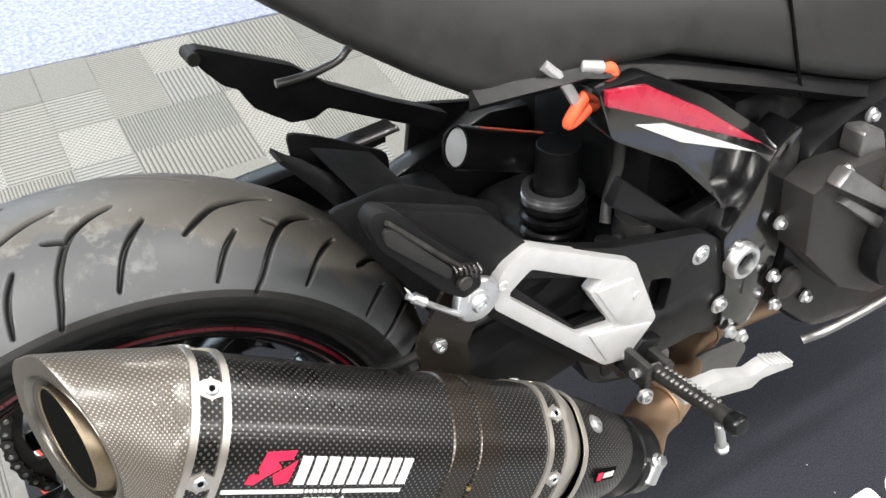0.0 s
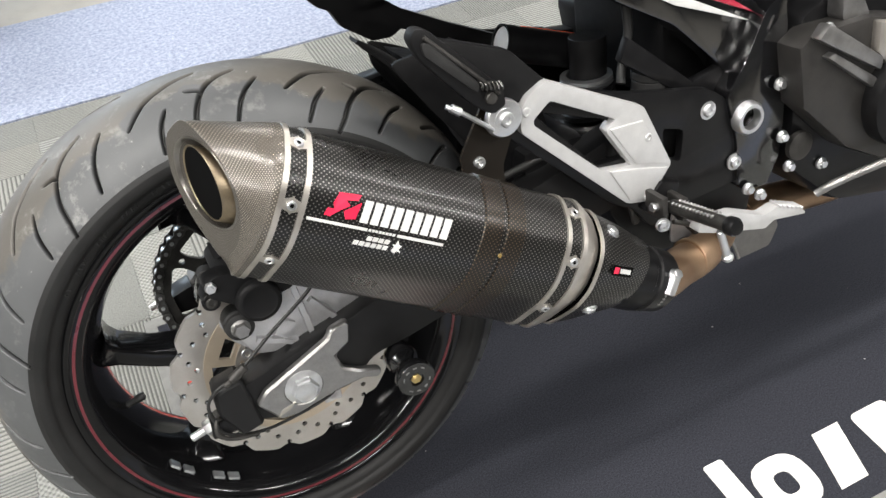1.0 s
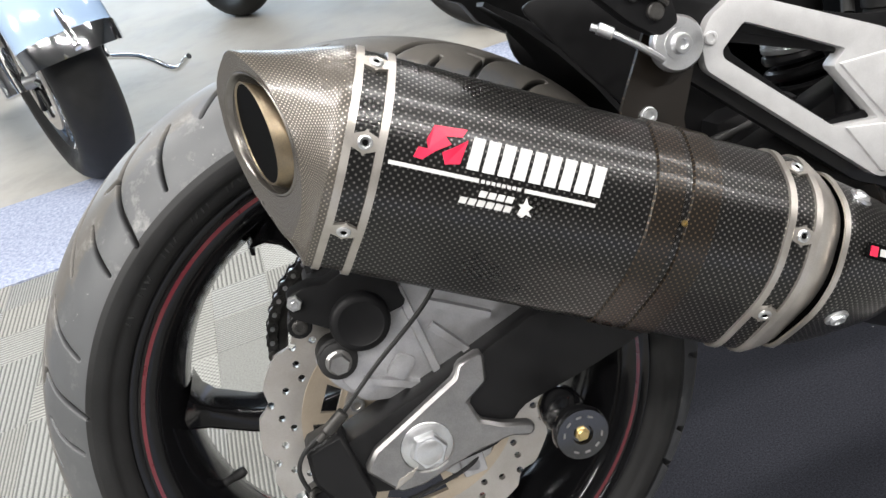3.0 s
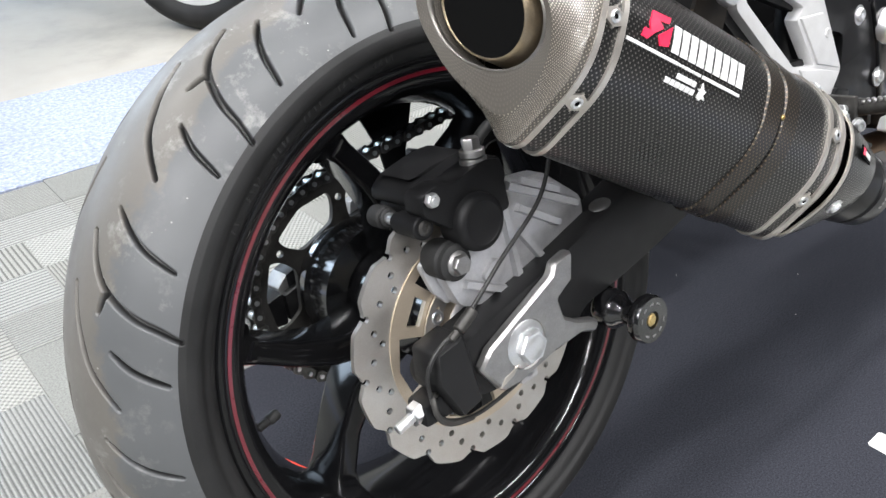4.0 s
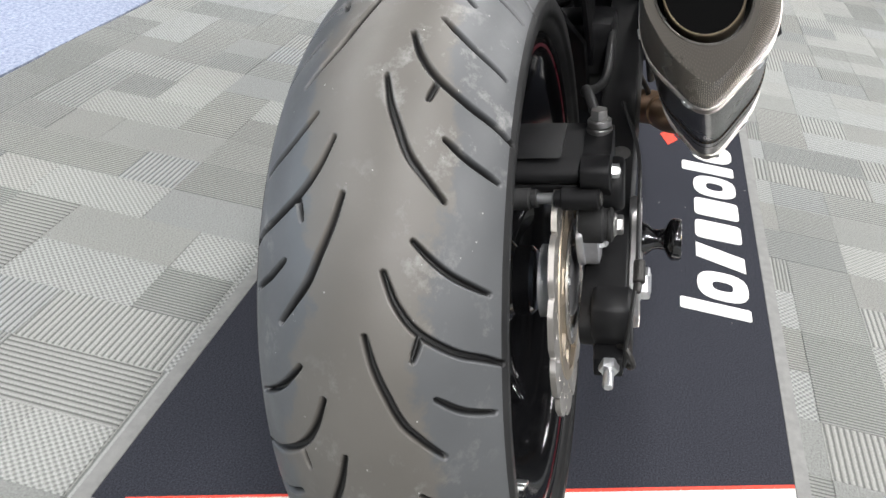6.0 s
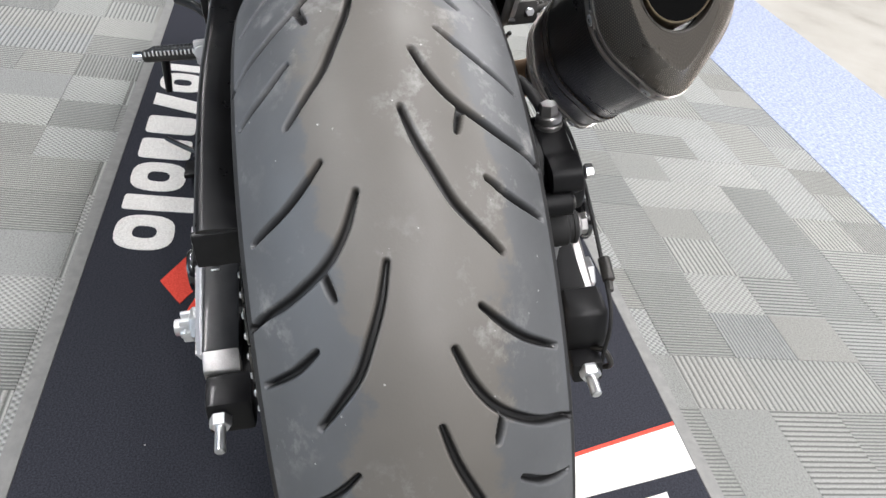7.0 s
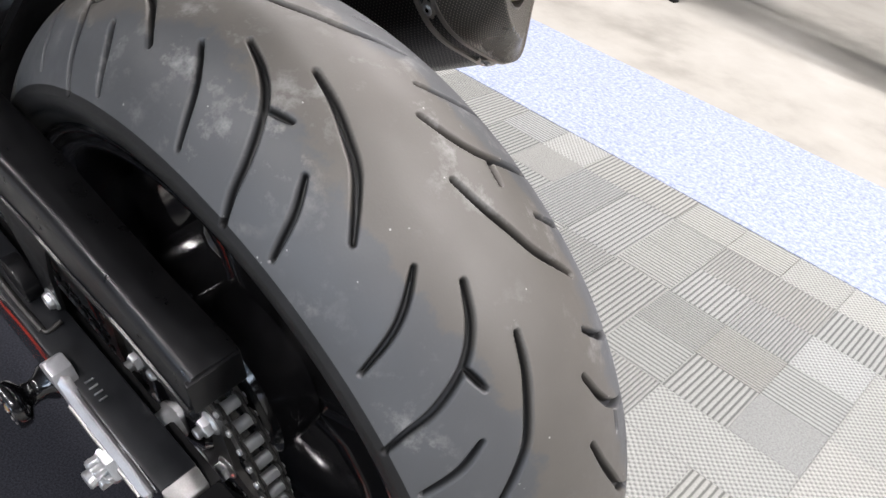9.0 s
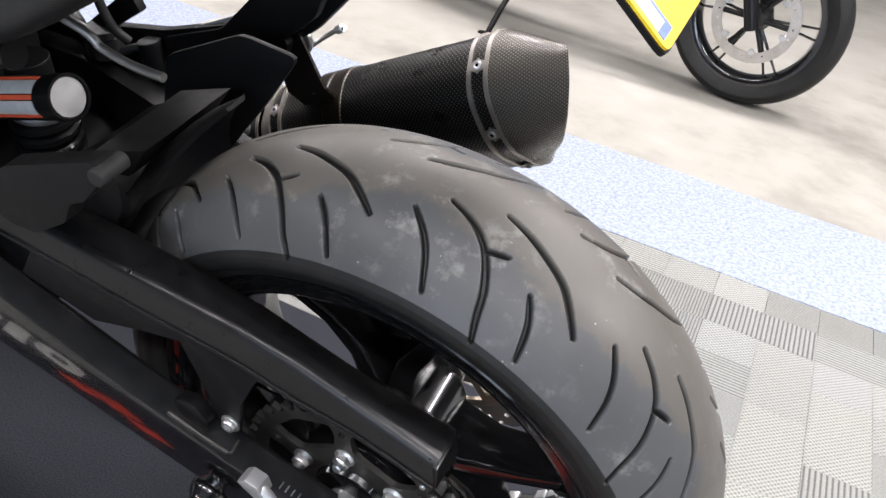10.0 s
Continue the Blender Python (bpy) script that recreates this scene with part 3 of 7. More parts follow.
def build_tyre(parent):
    cols = 11 * 215
    edge = 0.113
    w = np.linspace(-edge, edge, 251)
    deg = 360 * np.arange(cols) / cols
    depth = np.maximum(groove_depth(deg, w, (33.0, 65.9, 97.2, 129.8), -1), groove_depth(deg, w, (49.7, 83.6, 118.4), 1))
    ang = w / CROWN
    r = (TR - CROWN) + (CROWN - depth) * np.cos(ang)[None, :]
    y = (CROWN - depth) * np.sin(ang)[None, :]
    wall = [(0.2575, 0.0928), (0.252, 0.0925), (0.2515, 0.0905), (0.247, 0.0892), (0.243, 0.0875), (0.2395, 0.0845), (0.237, 0.081), (0.236, 0.079)]
    rr = np.hstack([np.tile([a for a, _ in reversed(wall)], (cols, 1)), r, np.tile([a for a, _ in wall], (cols, 1))])
    yy = np.hstack([np.tile([-b for _, b in reversed(wall)], (cols, 1)), y, np.tile([b for _, b in wall], (cols, 1))])
    th = np.radians(deg)[:, None]
    n = rr.shape[1]
    co = np.stack([-rr * np.cos(th), yy + YC, rr * np.sin(th)], -1).reshape(-1, 3)
    i, j = np.meshgrid(np.arange(cols), np.arange(n - 1), indexing="ij")
    i2 = (i + 1) % cols
    quads = np.stack([i * n + j, i * n + j + 1, i2 * n + j + 1, i2 * n + j], -1).reshape(-1, 4)
    me = bpy.data.meshes.new("tyre")
    me.vertices.add(len(co))
    me.vertices.foreach_set("co", co.ravel())
    me.loops.add(quads.size)
    me.loops.foreach_set("vertex_index", quads.ravel().astype(np.int32))
    me.polygons.add(len(quads))
    me.polygons.foreach_set("loop_start", (4 * np.arange(len(quads))).astype(np.int32))
    me.polygons.foreach_set("use_smooth", np.ones(len(quads), dtype=bool))
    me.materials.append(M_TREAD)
    me.materials.append(M_SIDEWALL)
    shoulder = int(0.0065 / (w[1] - w[0]))  # rubber stays black past the worn tread
    side = (j.reshape(-1) < len(wall) + shoulder) | (j.reshape(-1) > n - len(wall) - 2 - shoulder)
    # groove depth from 0 to 1, drives the painted groove shade
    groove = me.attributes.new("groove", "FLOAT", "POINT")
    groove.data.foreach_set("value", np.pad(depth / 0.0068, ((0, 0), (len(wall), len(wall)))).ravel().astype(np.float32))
    across = me.attributes.new("across", "FLOAT", "POINT")
    out = np.tile(np.abs(w) / edge, (cols, 1))
    across.data.foreach_set("value", np.pad(out, ((0, 0), (len(wall), len(wall))), constant_values=1.0).ravel().astype(np.float32))
    me.polygons.foreach_set("material_index", side.astype(np.int32))
    me.update(calc_edges=True)
    me.validate()
    ob = new("tyre", me)
    ob.parent = parent
    ob["label"] = "worn sport tyre with curved tread grooves"
    return ob


RIM = [(0.236, 0.079), (0.2378, 0.0825), (0.236, 0.0842), (0.2315, 0.0835), (0.2295, 0.0815), (0.2235, 0.081), (0.218, 0.0795), (0.2135, 0.0765), (0.2075, 0.068), (0.203, 0.055), (0.197, 0.04), (0.193, 0.022)]
rim_loop = [(r, YC - h) for r, h in RIM] + [(0.191, YC)] + [(r, YC + h) for r, h in reversed(RIM)] + [(0.22, YC + 0.055), (0.206, YC), (0.22, YC - 0.055)]
wheel = part("rear_wheel", ylathe(rim_loop, 144, closed=True), M_WHEEL, bike, "gloss black cast wheel rim")
build_tyre(wheel)
part("rim_stripe", ylathe(((0.2242, YC - 0.0806), (0.224, YC - 0.0816), (0.2272, YC - 0.0819), (0.2274, YC - 0.081)), 144, closed=True), M_STRIPE, wheel, "dark red rim stripe")
hub = part("hub", ylathe(((0.0, -0.07), (0.03, -0.07), (0.034, -0.066), (0.034, -0.05), (0.05, -0.035), (0.052, 0.03), (0.072, 0.036), (0.074, 0.075), (0.07, 0.08), (0.0, 0.08)), 48), M_GLOSS, wheel)
for middle in (79, 199, 319):
    for sign in (-1, 1):
        line = []
        for r, off, wdt, dep in ((0.036, 11, 0.034, 0.075), (0.07, 13, 0.03, 0.064), (0.1, 15.5, 0.027, 0.054), (0.14, 22.5, 0.023, 0.05), (0.175, 28, 0.022, 0.054), (0.188, 30, 0.028, 0.062), (0.1985, 31.5, 0.046, 0.08)):
            a = radians(middle + sign * off)
            line.append((Vector((r * math.cos(a), 0.002, r * math.sin(a))), wdt, dep))
        secs = []
        for k, (c, wdt, dep) in enumerate(line):
            d = (line[min(k + 1, len(line) - 1)][0] - line[max(k - 1, 0)][0]).normalized()
            across = Vector((-d.z, 0, d.x))
            loop = rounded([(-wdt / 2, -dep / 2), (wdt / 2, -dep / 2), (wdt * 0.42, dep / 2), (-wdt * 0.42, dep / 2)], 0.005, 3)
            secs.append([c + across * q[0] + Vector((0, q[1], 0)) for q in loop])
        part("spoke", loft(secs), M_WHEEL, wheel)
va = Matrix.Rotation(radians(90 - 193.5), 4, "Y")
valve = part("valve", join_bm(rod((0, -0.013, 0.206), (0, -0.013, 0.19), 0.0062, 0.0042), rod((0, -0.013, 0.191), (0, -0.013, 0.18), 0.004)), M_RUBBER, wheel, "black rubber tyre valve")
valve.matrix_basis = va
part("valve_cap", lathe(((0, 0), (0.0046, 0), (0.0052, 0.001), (0.0052, 0.009), (0.004, 0.0115), (0, 0.0115)), along((0, -0.013, 0.182), (0, -0.013, 0.17)), 14), M_HOSE, valve)
for a in (217, 222.5, 234, 239.5):
    part("balance_weight", box(0, -0.058, 0.2012, 0.014, 0.012, 0.004, 0.001), M_ZINC, wheel, "silver stick-on balance weight").matrix_basis = Matrix.Rotation(radians(90 - a), 4, "Y")

# raised sidewall marks, worn illegible
rng_m = random.Random(3)
stroke = None
for k in range(22):
    a0 = 96 + 1.3 * k + 3.5 * (k // 4)
    m2 = Matrix.Rotation(radians(90 - a0), 4, "Y") @ Matrix.Translation((0, -0.0848, 0.2485)) @ Matrix.Rotation(radians(rng_m.choice((-18, 8, 14, 30))), 4, "Y")
    if stroke is None:
        stroke = part("sidewall_mark", box(0, 0, 0, 0.0018, 0.0011, 0.008, 0.0003, None, 1), M_SIDEWALL, wheel)
        stroke.matrix_basis = m2
    else:
        again(stroke, "sidewall_mark", m2, wheel)

# ---- brake disc
outer = []
for k in range(240):
    a = 2 * math.pi * k / 240
    wv = (a * 14 / (2 * math.pi)) % 1.0
    outer.append(((0.1305 - 0.0065 * max(0.0, math.cos(2 * math.pi * wv)) ** 1.5) * math.cos(a), (0.1305 - 0.0065 * max(0.0, math.cos(2 * math.pi * wv)) ** 1.5) * math.sin(a)))
holes = [circle(0, 0, 0.094, 72)]
for k in range(28):
    for q, (rr_, off) in enumerate(((0.1215, 0.0), (0.1115, 0.45), (0.102, 0.85))):
        if (k + q) % 2 == 0 or q == 1:
            a = 2 * math.pi * (k + off) / 28
            holes.append(circle(rr_ * math.cos(a), rr_ * math.sin(a), 0.0032, 10))
disc = part("brake_disc", slab(outer, holes, -0.1025, -0.0975), M_DISC, bike, "steel petal brake disc with drilled holes", smooth=30)
slots = []
for k in range(5):
    a = math.radians(40 + 72 * k)
    slots.append([((r) * math.cos(a + d), (r) * math.sin(a + d)) for r, d in ((0.06, -0.32), (0.086, -0.34), (0.089, 0.0), (0.086, 0.34), (0.06, 0.32), (0.057, 0.0))])
    b = a + math.radians(36)
    slots.append([(r * math.cos(b + d), r * math.sin(b + d)) for r, d in ((0.066, -0.17), (0.08, -0.17), (0.08, 0.17), (0.066, 0.17))])
part("carrier", slab(circle(0, 0, 0.0955, 72), [circle(0, 0, 0.025, 30), *slots], -0.1035, -0.0985), M_CARRIER, disc, "pale tan steel disc carrier with slots")
part("disc_hub", ylathe(((0.0, -0.108), (0.03, -0.108), (0.034, -0.105), (0.036, -0.075), (0.0, -0.07)), 36), M_CAST, disc)
for k in range(5):
    a = math.radians(4 + 72 * k)
    part("disc_bolt", hex_socket_bolt((0.05 * math.cos(a), -0.1035, 0.05 * math.sin(a)), (0, -1, 0), 0.007, 0.004), M_ZINC, disc)
part("sensor_ring", slab([(0.061 * math.cos(t), 0.061 * math.sin(t)) for t in (2 * math.pi * k / 60 for k in range(60))], [circle(0, 0, 0.046, 40), *[circle(0.0535 * math.cos(2 * math.pi * k / 36), 0.0535 * math.sin(2 * math.pi * k / 36), 0.0024, 6) for k in range(36)]], -0.1065, -0.1045), M_DISC, disc)

# ---- swingarm
arm_out = [(-0.088, -0.012), (-0.09, 0.008), (-0.076, 0.019), (0.06, 0.054), (0.125, 0.074), (0.3, 0.13), (0.5, 0.185), (0.6, 0.185), (0.62, 0.14), (0.6, 0.1), (0.5, 0.085), (0.32, 0.05), (0.195, 0.016), (0.14, 0.004), (0.085, -0.004), (0.06, -0.03), (-0.04, -0.034)]
swingarm = part("swingarm", slab(rounded(arm_out, 0.012, 3), (), -0.158, -0.118, 0.005), M_ARM, bike, "satin black swingarm")
sil = [(-0.053, -0.001), (-0.04, 0.013), (0.038, 0.048), (0.043, 0.058), (0.062, 0.0625), (0.066, 0.059), (0.062, 0.035), (0.043, 0.024), (0.048, 0.004), (0.064, -0.006), (0.088, -0.0145), (0.09, -0.021), (0.084, -0.0265), (0.068, -0.02), (0.035, -0.022), (-0.012, -0.032), (-0.032, -0.031)]
axle_plate = part("axle_plate", slab(sil, [circle(0, 0, 0.02, 24)], -0.1685, -0.157, 0.0055, None, 1), M_PLATE, swingarm, "silver brushed alloy axle plate")
part("plate_recess", slab([(-0.03, -0.018), (-0.012, -0.0135), (-0.02, -0.0205), (-0.036, -0.026)], (), -0.1692, -0.166, 0.0008), M_TITAN, axle_plate)
part("axle_washer", ylathe(((0.0, -0.163), (0.0215, -0.163), (0.0215, -0.167), (0.02, -0.168), (0.0, -0.168)), 36), M_ZINC, swingarm)
part("axle_nut", hex_nut((0, -0.167, 0), (0, -1, 0), 0.0155, 0.011, 0.0195, 0.011), M_ZINC, swingarm, "large zinc axle nut")
part("arm_end", slab([(-0.094, 0.002), (-0.091, 0.031), (-0.06, 0.037), (-0.05, -0.03), (-0.075, -0.036)], (), -0.1645, -0.13, 0.0035, None, 1), M_ARM, swingarm)
part("adjuster_block", slab([(-0.107, -0.03), (-0.105, -0.012), (-0.08, -0.006), (-0.075, -0.03)], (), -0.158, -0.132, 0.003), M_SATIN, swingarm)
part("adjuster_bolt", join_bm(hex_nut((-0.103, -0.146, -0.018), (-1, 0, -0.25), 0.009, 0.009, 0.0, 0.0), rod((-0.1, -0.146, -0.018), (-0.128, -0.146, -0.025), 0.0045)), M_ZINC, swingarm, "zinc chain adjuster bolt")
part("arm_plug", lathe(((0, 0), (0.0105, 0), (0.0105, 0.0012), (0.0092, 0.0022), (0, 0.0022)), along((0.132, -0.144, 0.0755), (0.1011, -0.144, 0.1706)), 24), M_PLATE, swingarm)
# left limb
left_out = [(-0.055, -0.03), (-0.056, 0.016), (-0.013, 0.028), (0.09, 0.054), (0.2, 0.088), (0.28, 0.116), (0.36, 0.15), (0.5, 0.2), (0.6, 0.19), (0.62, 0.14), (0.6, 0.1), (0.5, 0.085), (0.36, 0.06), (0.256, 0.032), (0.139, 0.0), (0.085, -0.012), (0.03, -0.034)]
limb = part("left_limb", slab(left_out, (), 0.139, 0.1705, 0.003), M_LIMB, swingarm)
limb.data.materials.append(M_GLOSS)  # lacquered outer flank
for poly in limb.data.polygons:
    poly.material_index = 1 if poly.normal.y > 0.9 else 0
part("left_limb_web", slab([(-0.068, -0.032), (-0.068, -0.002), (-0.013, 0.013), (0.09, 0.036), (0.2, 0.07), (0.28, 0.1), (0.36, 0.13), (0.36, 0.066), (0.256, 0.036), (0.139, 0.004), (0.085, -0.01), (0.03, -0.032)], (), 0.1285, 0.141, 0.003), M_ARM, swingarm)
lsil = [(-0.03, -0.014), (-0.047, 0.0), (-0.02, 0.016), (0.036, 0.036), (0.05, 0.054), (0.07, 0.056), (0.077, 0.046), (0.062, 0.032), (0.036, 0.018), (0.0, 0.003)]
lplate = part("left_axle_plate", slab(lsil, (), 0.169, 0.179, 0.004, None, 1), M_BRIGHT, swingarm, "bright bevelled alloy axle plate")
part("plate_head", slab([(0.05, 0.0425), (0.054, 0.0575), (0.068, 0.0605), (0.077, 0.052), (0.066, 0.0425)], (), 0.1635, 0.1805, 0.002), M_BRIGHT, lplate)
part("plate_groove", tube([(-0.036, 0.1795, -0.0035), (0.004, 0.1795, 0.0125), (0.044, 0.1795, 0.031)], 0.0018, 6), M_PLATE, lplate)
part("castle_nut", join_bm(hex_nut((0, 0.17, 0), (0, 1, 0), 0.0165, 0.016, 0.02, 0.0), *[box(0.0105 * math.cos(a), 0.19, 0.0105 * math.sin(a), 0.0052, 0.01, 0.0062, 0.0008, None, 1) for a in (math.pi * k / 3 for k in range(6))], rod((0, 0.175, 0), (0, 0.201, 0), 0.0075)), M_ZINC, swingarm, "zinc castellated axle nut")
part("cotter_pin", tube(((-0.017, 0.19, 0.004), (0.0, 0.1915, 0.0), (0.017, 0.19, -0.003), (0.016, 0.185, -0.01)), 0.0014, 8), M_ZINC, swingarm)
part("left_arm_end", slab([(-0.056, 0.016), (-0.069, 0.004), (-0.069, -0.03), (-0.056, -0.03)], (), 0.1395, 0.17, 0.0015), M_PLATE, swingarm, "bevelled alloy end piece")
part("left_arm_cap", slab([(-0.0685, 0.002), (-0.098, -0.006), (-0.103, -0.034), (-0.0685, -0.036)], (), 0.131, 0.1695, 0.005), M_SATIN, swingarm)
part("left_adjuster_bolt", join_bm(hex_nut((-0.1, 0.158, -0.018), (-1, 0, -0.25), 0.009, 0.009), rod((-0.1, 0.158, -0.018), (-0.13, 0.158, -0.026), 0.0045)), M_ZINC, swingarm)
part("cross_brace", box(0.36, 0, 0.13, 0.09, 0.26, 0.07, 0.02), M_SATIN, swingarm)
part("scale_marks", join_bm(*[box(0.044 - 0.006 * k, 0.16, 0.0432 - 0.0015 * k, 0.0012, 0.007, 0.001) for k in range(4)]), M_ZINC, swingarm)


def spool(x, z, side, label):
    """A turned paddock-stand bobbin on the swingarm."""
    b = part("paddock_bobbin", ylathe([(r, side * y) for r, y in ((0.0, 0.150), (0.017, 0.150), (0.019, 0.153), (0.019, 0.166), (0.0165, 0.172), (0.0115, 0.178), (0.0105, 0.184), (0.012, 0.19), (0.0205, 0.195), (0.0225, 0.198), (0.0225, 0.205), (0.021, 0.2075), (0.0085, 0.2075), (0.0075, 0.2045), (0.0, 0.2045))], 40, x, z), M_GLOSS, bike, label)
    part("bobbin_bolt", hex_nut((x, side * 0.204, z), (0, side, 0), 0.0062, 0.003, 0.0, 0.004), M_BRASS, b, "brass-coloured bolt")
    for k in range(10):
        if k in (2, 7):
            continue
        a = 2 * math.pi * k / 10
        q = Matrix.Translation((x, side * 0.2077, z)) @ Matrix.Rotation(a, 4, "Y") @ Matrix.Translation((0, 0, 0.0155))
        part("print_mark", box(0, 0, 0, 0.0045, 0.0006, 0.0017), M_PLATE, b).matrix_basis = q
    return b


spool(0.116, -0.018, -1, "black anodised bobbin with printed rim")
spool(0.132, -0.034, 1, "black anodised bobbin")

# ---- brake caliper
cal = part("brake_caliper", slab(rounded([(-0.05, 0.128), (-0.05, 0.139), (-0.038, 0.149), (0.0, 0.158), (0.02, 0.158), (0.026, 0.14), (0.02, 0.128)], 0.004, 2), (), -0.143, -0.052, 0.003), M_PLASTIC, bike, "black rear brake caliper")
part("lower_half", slab(rounded([(-0.045, 0.118), (-0.046, 0.1275), (0.02, 0.1275), (0.024, 0.112), (-0.01, 0.108)], 0.003, 2), (), -0.14, -0.056, 0.002), M_PLASTIC, cal)
part("outer_half", slab(rounded([(-0.066, 0.134), (-0.064, 0.15), (-0.046, 0.154), (-0.034, 0.1505), (0.0, 0.1595), (0.018, 0.156), (0.022, 0.112), (-0.03, 0.106), (-0.05, 0.122)], 0.005, 3), (), -0.146, -0.122, 0.004), M_PLASTIC, cal)
part("piston_housing", ylathe(((0.0, -0.1555), (0.017, -0.1555), (0.018, -0.1562), (0.021, -0.1558), (0.0232, -0.154), (0.0242, -0.15), (0.0245, -0.13), (0, -0.13)), 40, -0.0165, 0.1135), M_PLASTIC, cal, "round black piston housing")
part("rib", slab([(-0.045, 0.151), (-0.02, 0.1565), (0.014, 0.16), (0.014, 0.154), (-0.02, 0.151)], (), -0.105, -0.06, 0.002), M_PLASTIC, cal)
part("slide_pin", rod((-0.06, -0.1, 0.121), (-0.056, -0.07, 0.119), 0.0048), M_ZINC, cal, "bright sliding pin")
part("pin_sleeve", join_bm(rod((-0.062, -0.138, 0.122), (-0.0605, -0.106, 0.121), 0.0098, bev=0.001), rod((-0.061, -0.11, 0.1215), (-0.0605, -0.1, 0.121), 0.0075)), M_PLASTIC, cal)
part("pin_boot", join_bm(rod((-0.0575, -0.086, 0.12), (-0.057, -0.08, 0.119), 0.008), rod((-0.057, -0.08, 0.119), (-0.0555, -0.062, 0.118), 0.0098, bev=0.0015)), M_RUBBER, cal)
part("pin_cap", hex_socket_bolt((-0.062, -0.138, 0.122), (0, -1, 0), 0.0062, 0.002), M_DARKSTEEL, cal)
part("lower_boot", ylathe(((0.0, -0.118), (0.015, -0.118), (0.0165, -0.122), (0.0165, -0.138), (0.0145, -0.14), (0.0145, -0.143), (0.0155, -0.1435), (0.0155, -0.146), (0.012, -0.148), (0.0, -0.148)), 30, -0.043, 0.087), M_RUBBER, cal)
part("lower_bolt", join_bm(hex_nut((-0.043, -0.148, 0.087), (0, -1, 0), 0.0088, 0.008, 0.0105)), M_PLATE, cal, "dull silver hexagon bolt")
part("caliper_bolt", hex_nut((-0.059, -0.148, 0.146), (0, -1, 0), 0.006, 0.006, 0.0, 0.003), M_ZINC, cal)
part("banjo", join_bm(rod((0.0, -0.134, 0.15), (0.0, -0.134, 0.161), 0.0115, bev=0.001), rod((0.0, -0.134, 0.1615), (0.0, -0.134, 0.168), 0.0105, bev=0.001), hex_nut((0.0, -0.134, 0.168), (0, 0, 1), 0.0078, 0.009)), M_PLATE, cal, "grey steel banjo fitting")
bracket = part("caliper_bracket", slab(rounded([(0.03, 0.13), (0.075, 0.125), (0.12, 0.088), (0.12, 0.06), (0.06, 0.035), (0.0, 0.03), (-0.036, 0.04), (-0.05, 0.075), (-0.04, 0.098), (0.0, 0.112)], 0.008, 3), (), -0.134, -0.115, 0.003), M_CAST, bike, "bright cast alloy torque bracket with raised ribs")
for q0, q1 in (((0.02, 0.126), (0.03, 0.04)), ((0.045, 0.127), (0.088, 0.105)), ((0.038, 0.105), (0.085, 0.075)), ((0.036, 0.085), (0.06, 0.05)), ((0.03, 0.127), (0.11, 0.085)), ((-0.03, 0.06), (0.02, 0.035))):
    run_len = math.hypot(q1[0] - q0[0], q1[1] - q0[1])
    side_x, side_z = -(q1[1] - q0[1]) / run_len, (q1[0] - q0[0]) / run_len
    part("rib", loft([[Vector((q[0], 0, q[1])) + Vector((w * 0.0042 * side_x, v, w * 0.0042 * side_z)) for w, v in ((-1, -0.132), (-0.7, -0.1395), (0.7, -0.1395), (1, -0.132))] for q in (q0, q1)]), M_CAST, bracket)
part("boss", slab(rounded([(-0.012, 0.058), (0.004, 0.072), (0.018, 0.062), (0.002, 0.046)], 0.006, 3), (), -0.138, -0.13, 0.002), M_CAST, bracket)
part("slide_link", slab(rounded([(-0.062, 0.084), (-0.054, 0.09), (-0.044, 0.07), (-0.03, 0.052), (-0.04, 0.042), (-0.053, 0.058)], 0.003, 2), (), -0.122, -0.116, 0.0015), M_CAST, bracket)

# brake hose and sensor lead
part("brake_hose", tube(((0.004, -0.132, 0.164), (0.018, -0.127, 0.174), (0.045, -0.12, 0.178), (0.09, -0.115, 0.16), (0.2, -0.125, 0.135), (0.35, -0.125, 0.15)), 0.0048), M_HOSE, bike)
lead = part("sensor_lead", tube(((0.075, -0.15, 0.155), (0.037, -0.166, 0.118), (-0.017, -0.168, 0.082), (-0.06, -0.168, 0.05), (-0.088, -0.166, 0.036), (-0.1, -0.163, 0.02), (-0.1, -0.16, 0.0), (-0.093, -0.158, -0.027), (-0.06, -0.15, -0.048), (-0.02, -0.14, -0.056), (0.03, -0.128, -0.056), (0.05, -0.12, -0.045)), 0.0019, 8), M_HOSE, bike, "thin black wheel sensor lead")
part("lead_clip", join_bm(rod((-0.052, -0.17, 0.056), (-0.07, -0.17, 0.045), 0.0052), rod((-0.07, -0.17, 0.045), (-0.078, -0.169, 0.04), 0.003)), M_DARKSTEEL, lead)
part("lead_guide", tube(((-0.088, -0.152, -0.01), (-0.098, -0.16, -0.005), (-0.1, -0.166, -0.02), (-0.085, -0.162, -0.035), (-0.06, -0.156, -0.045)), 0.0026, 8), M_DARKSTEEL, lead)
sensor = part("wheel_sensor", join_bm(box(0.035, -0.118, -0.058, 0.022, 0.016, 0.02, 0.003), rod((0.035, -0.126, -0.058), (0.035, -0.104, -0.058), 0.007)), M_CAST, bike, "small silver wheel speed sensor")
part("sensor_bracket", slab(rounded([(0.0, -0.03), (0.06, -0.035), (0.055, -0.06), (0.02, -0.068), (0.0, -0.05)], 0.006, 2), (), -0.116, -0.11, 0.001), M_CAST, sensor)

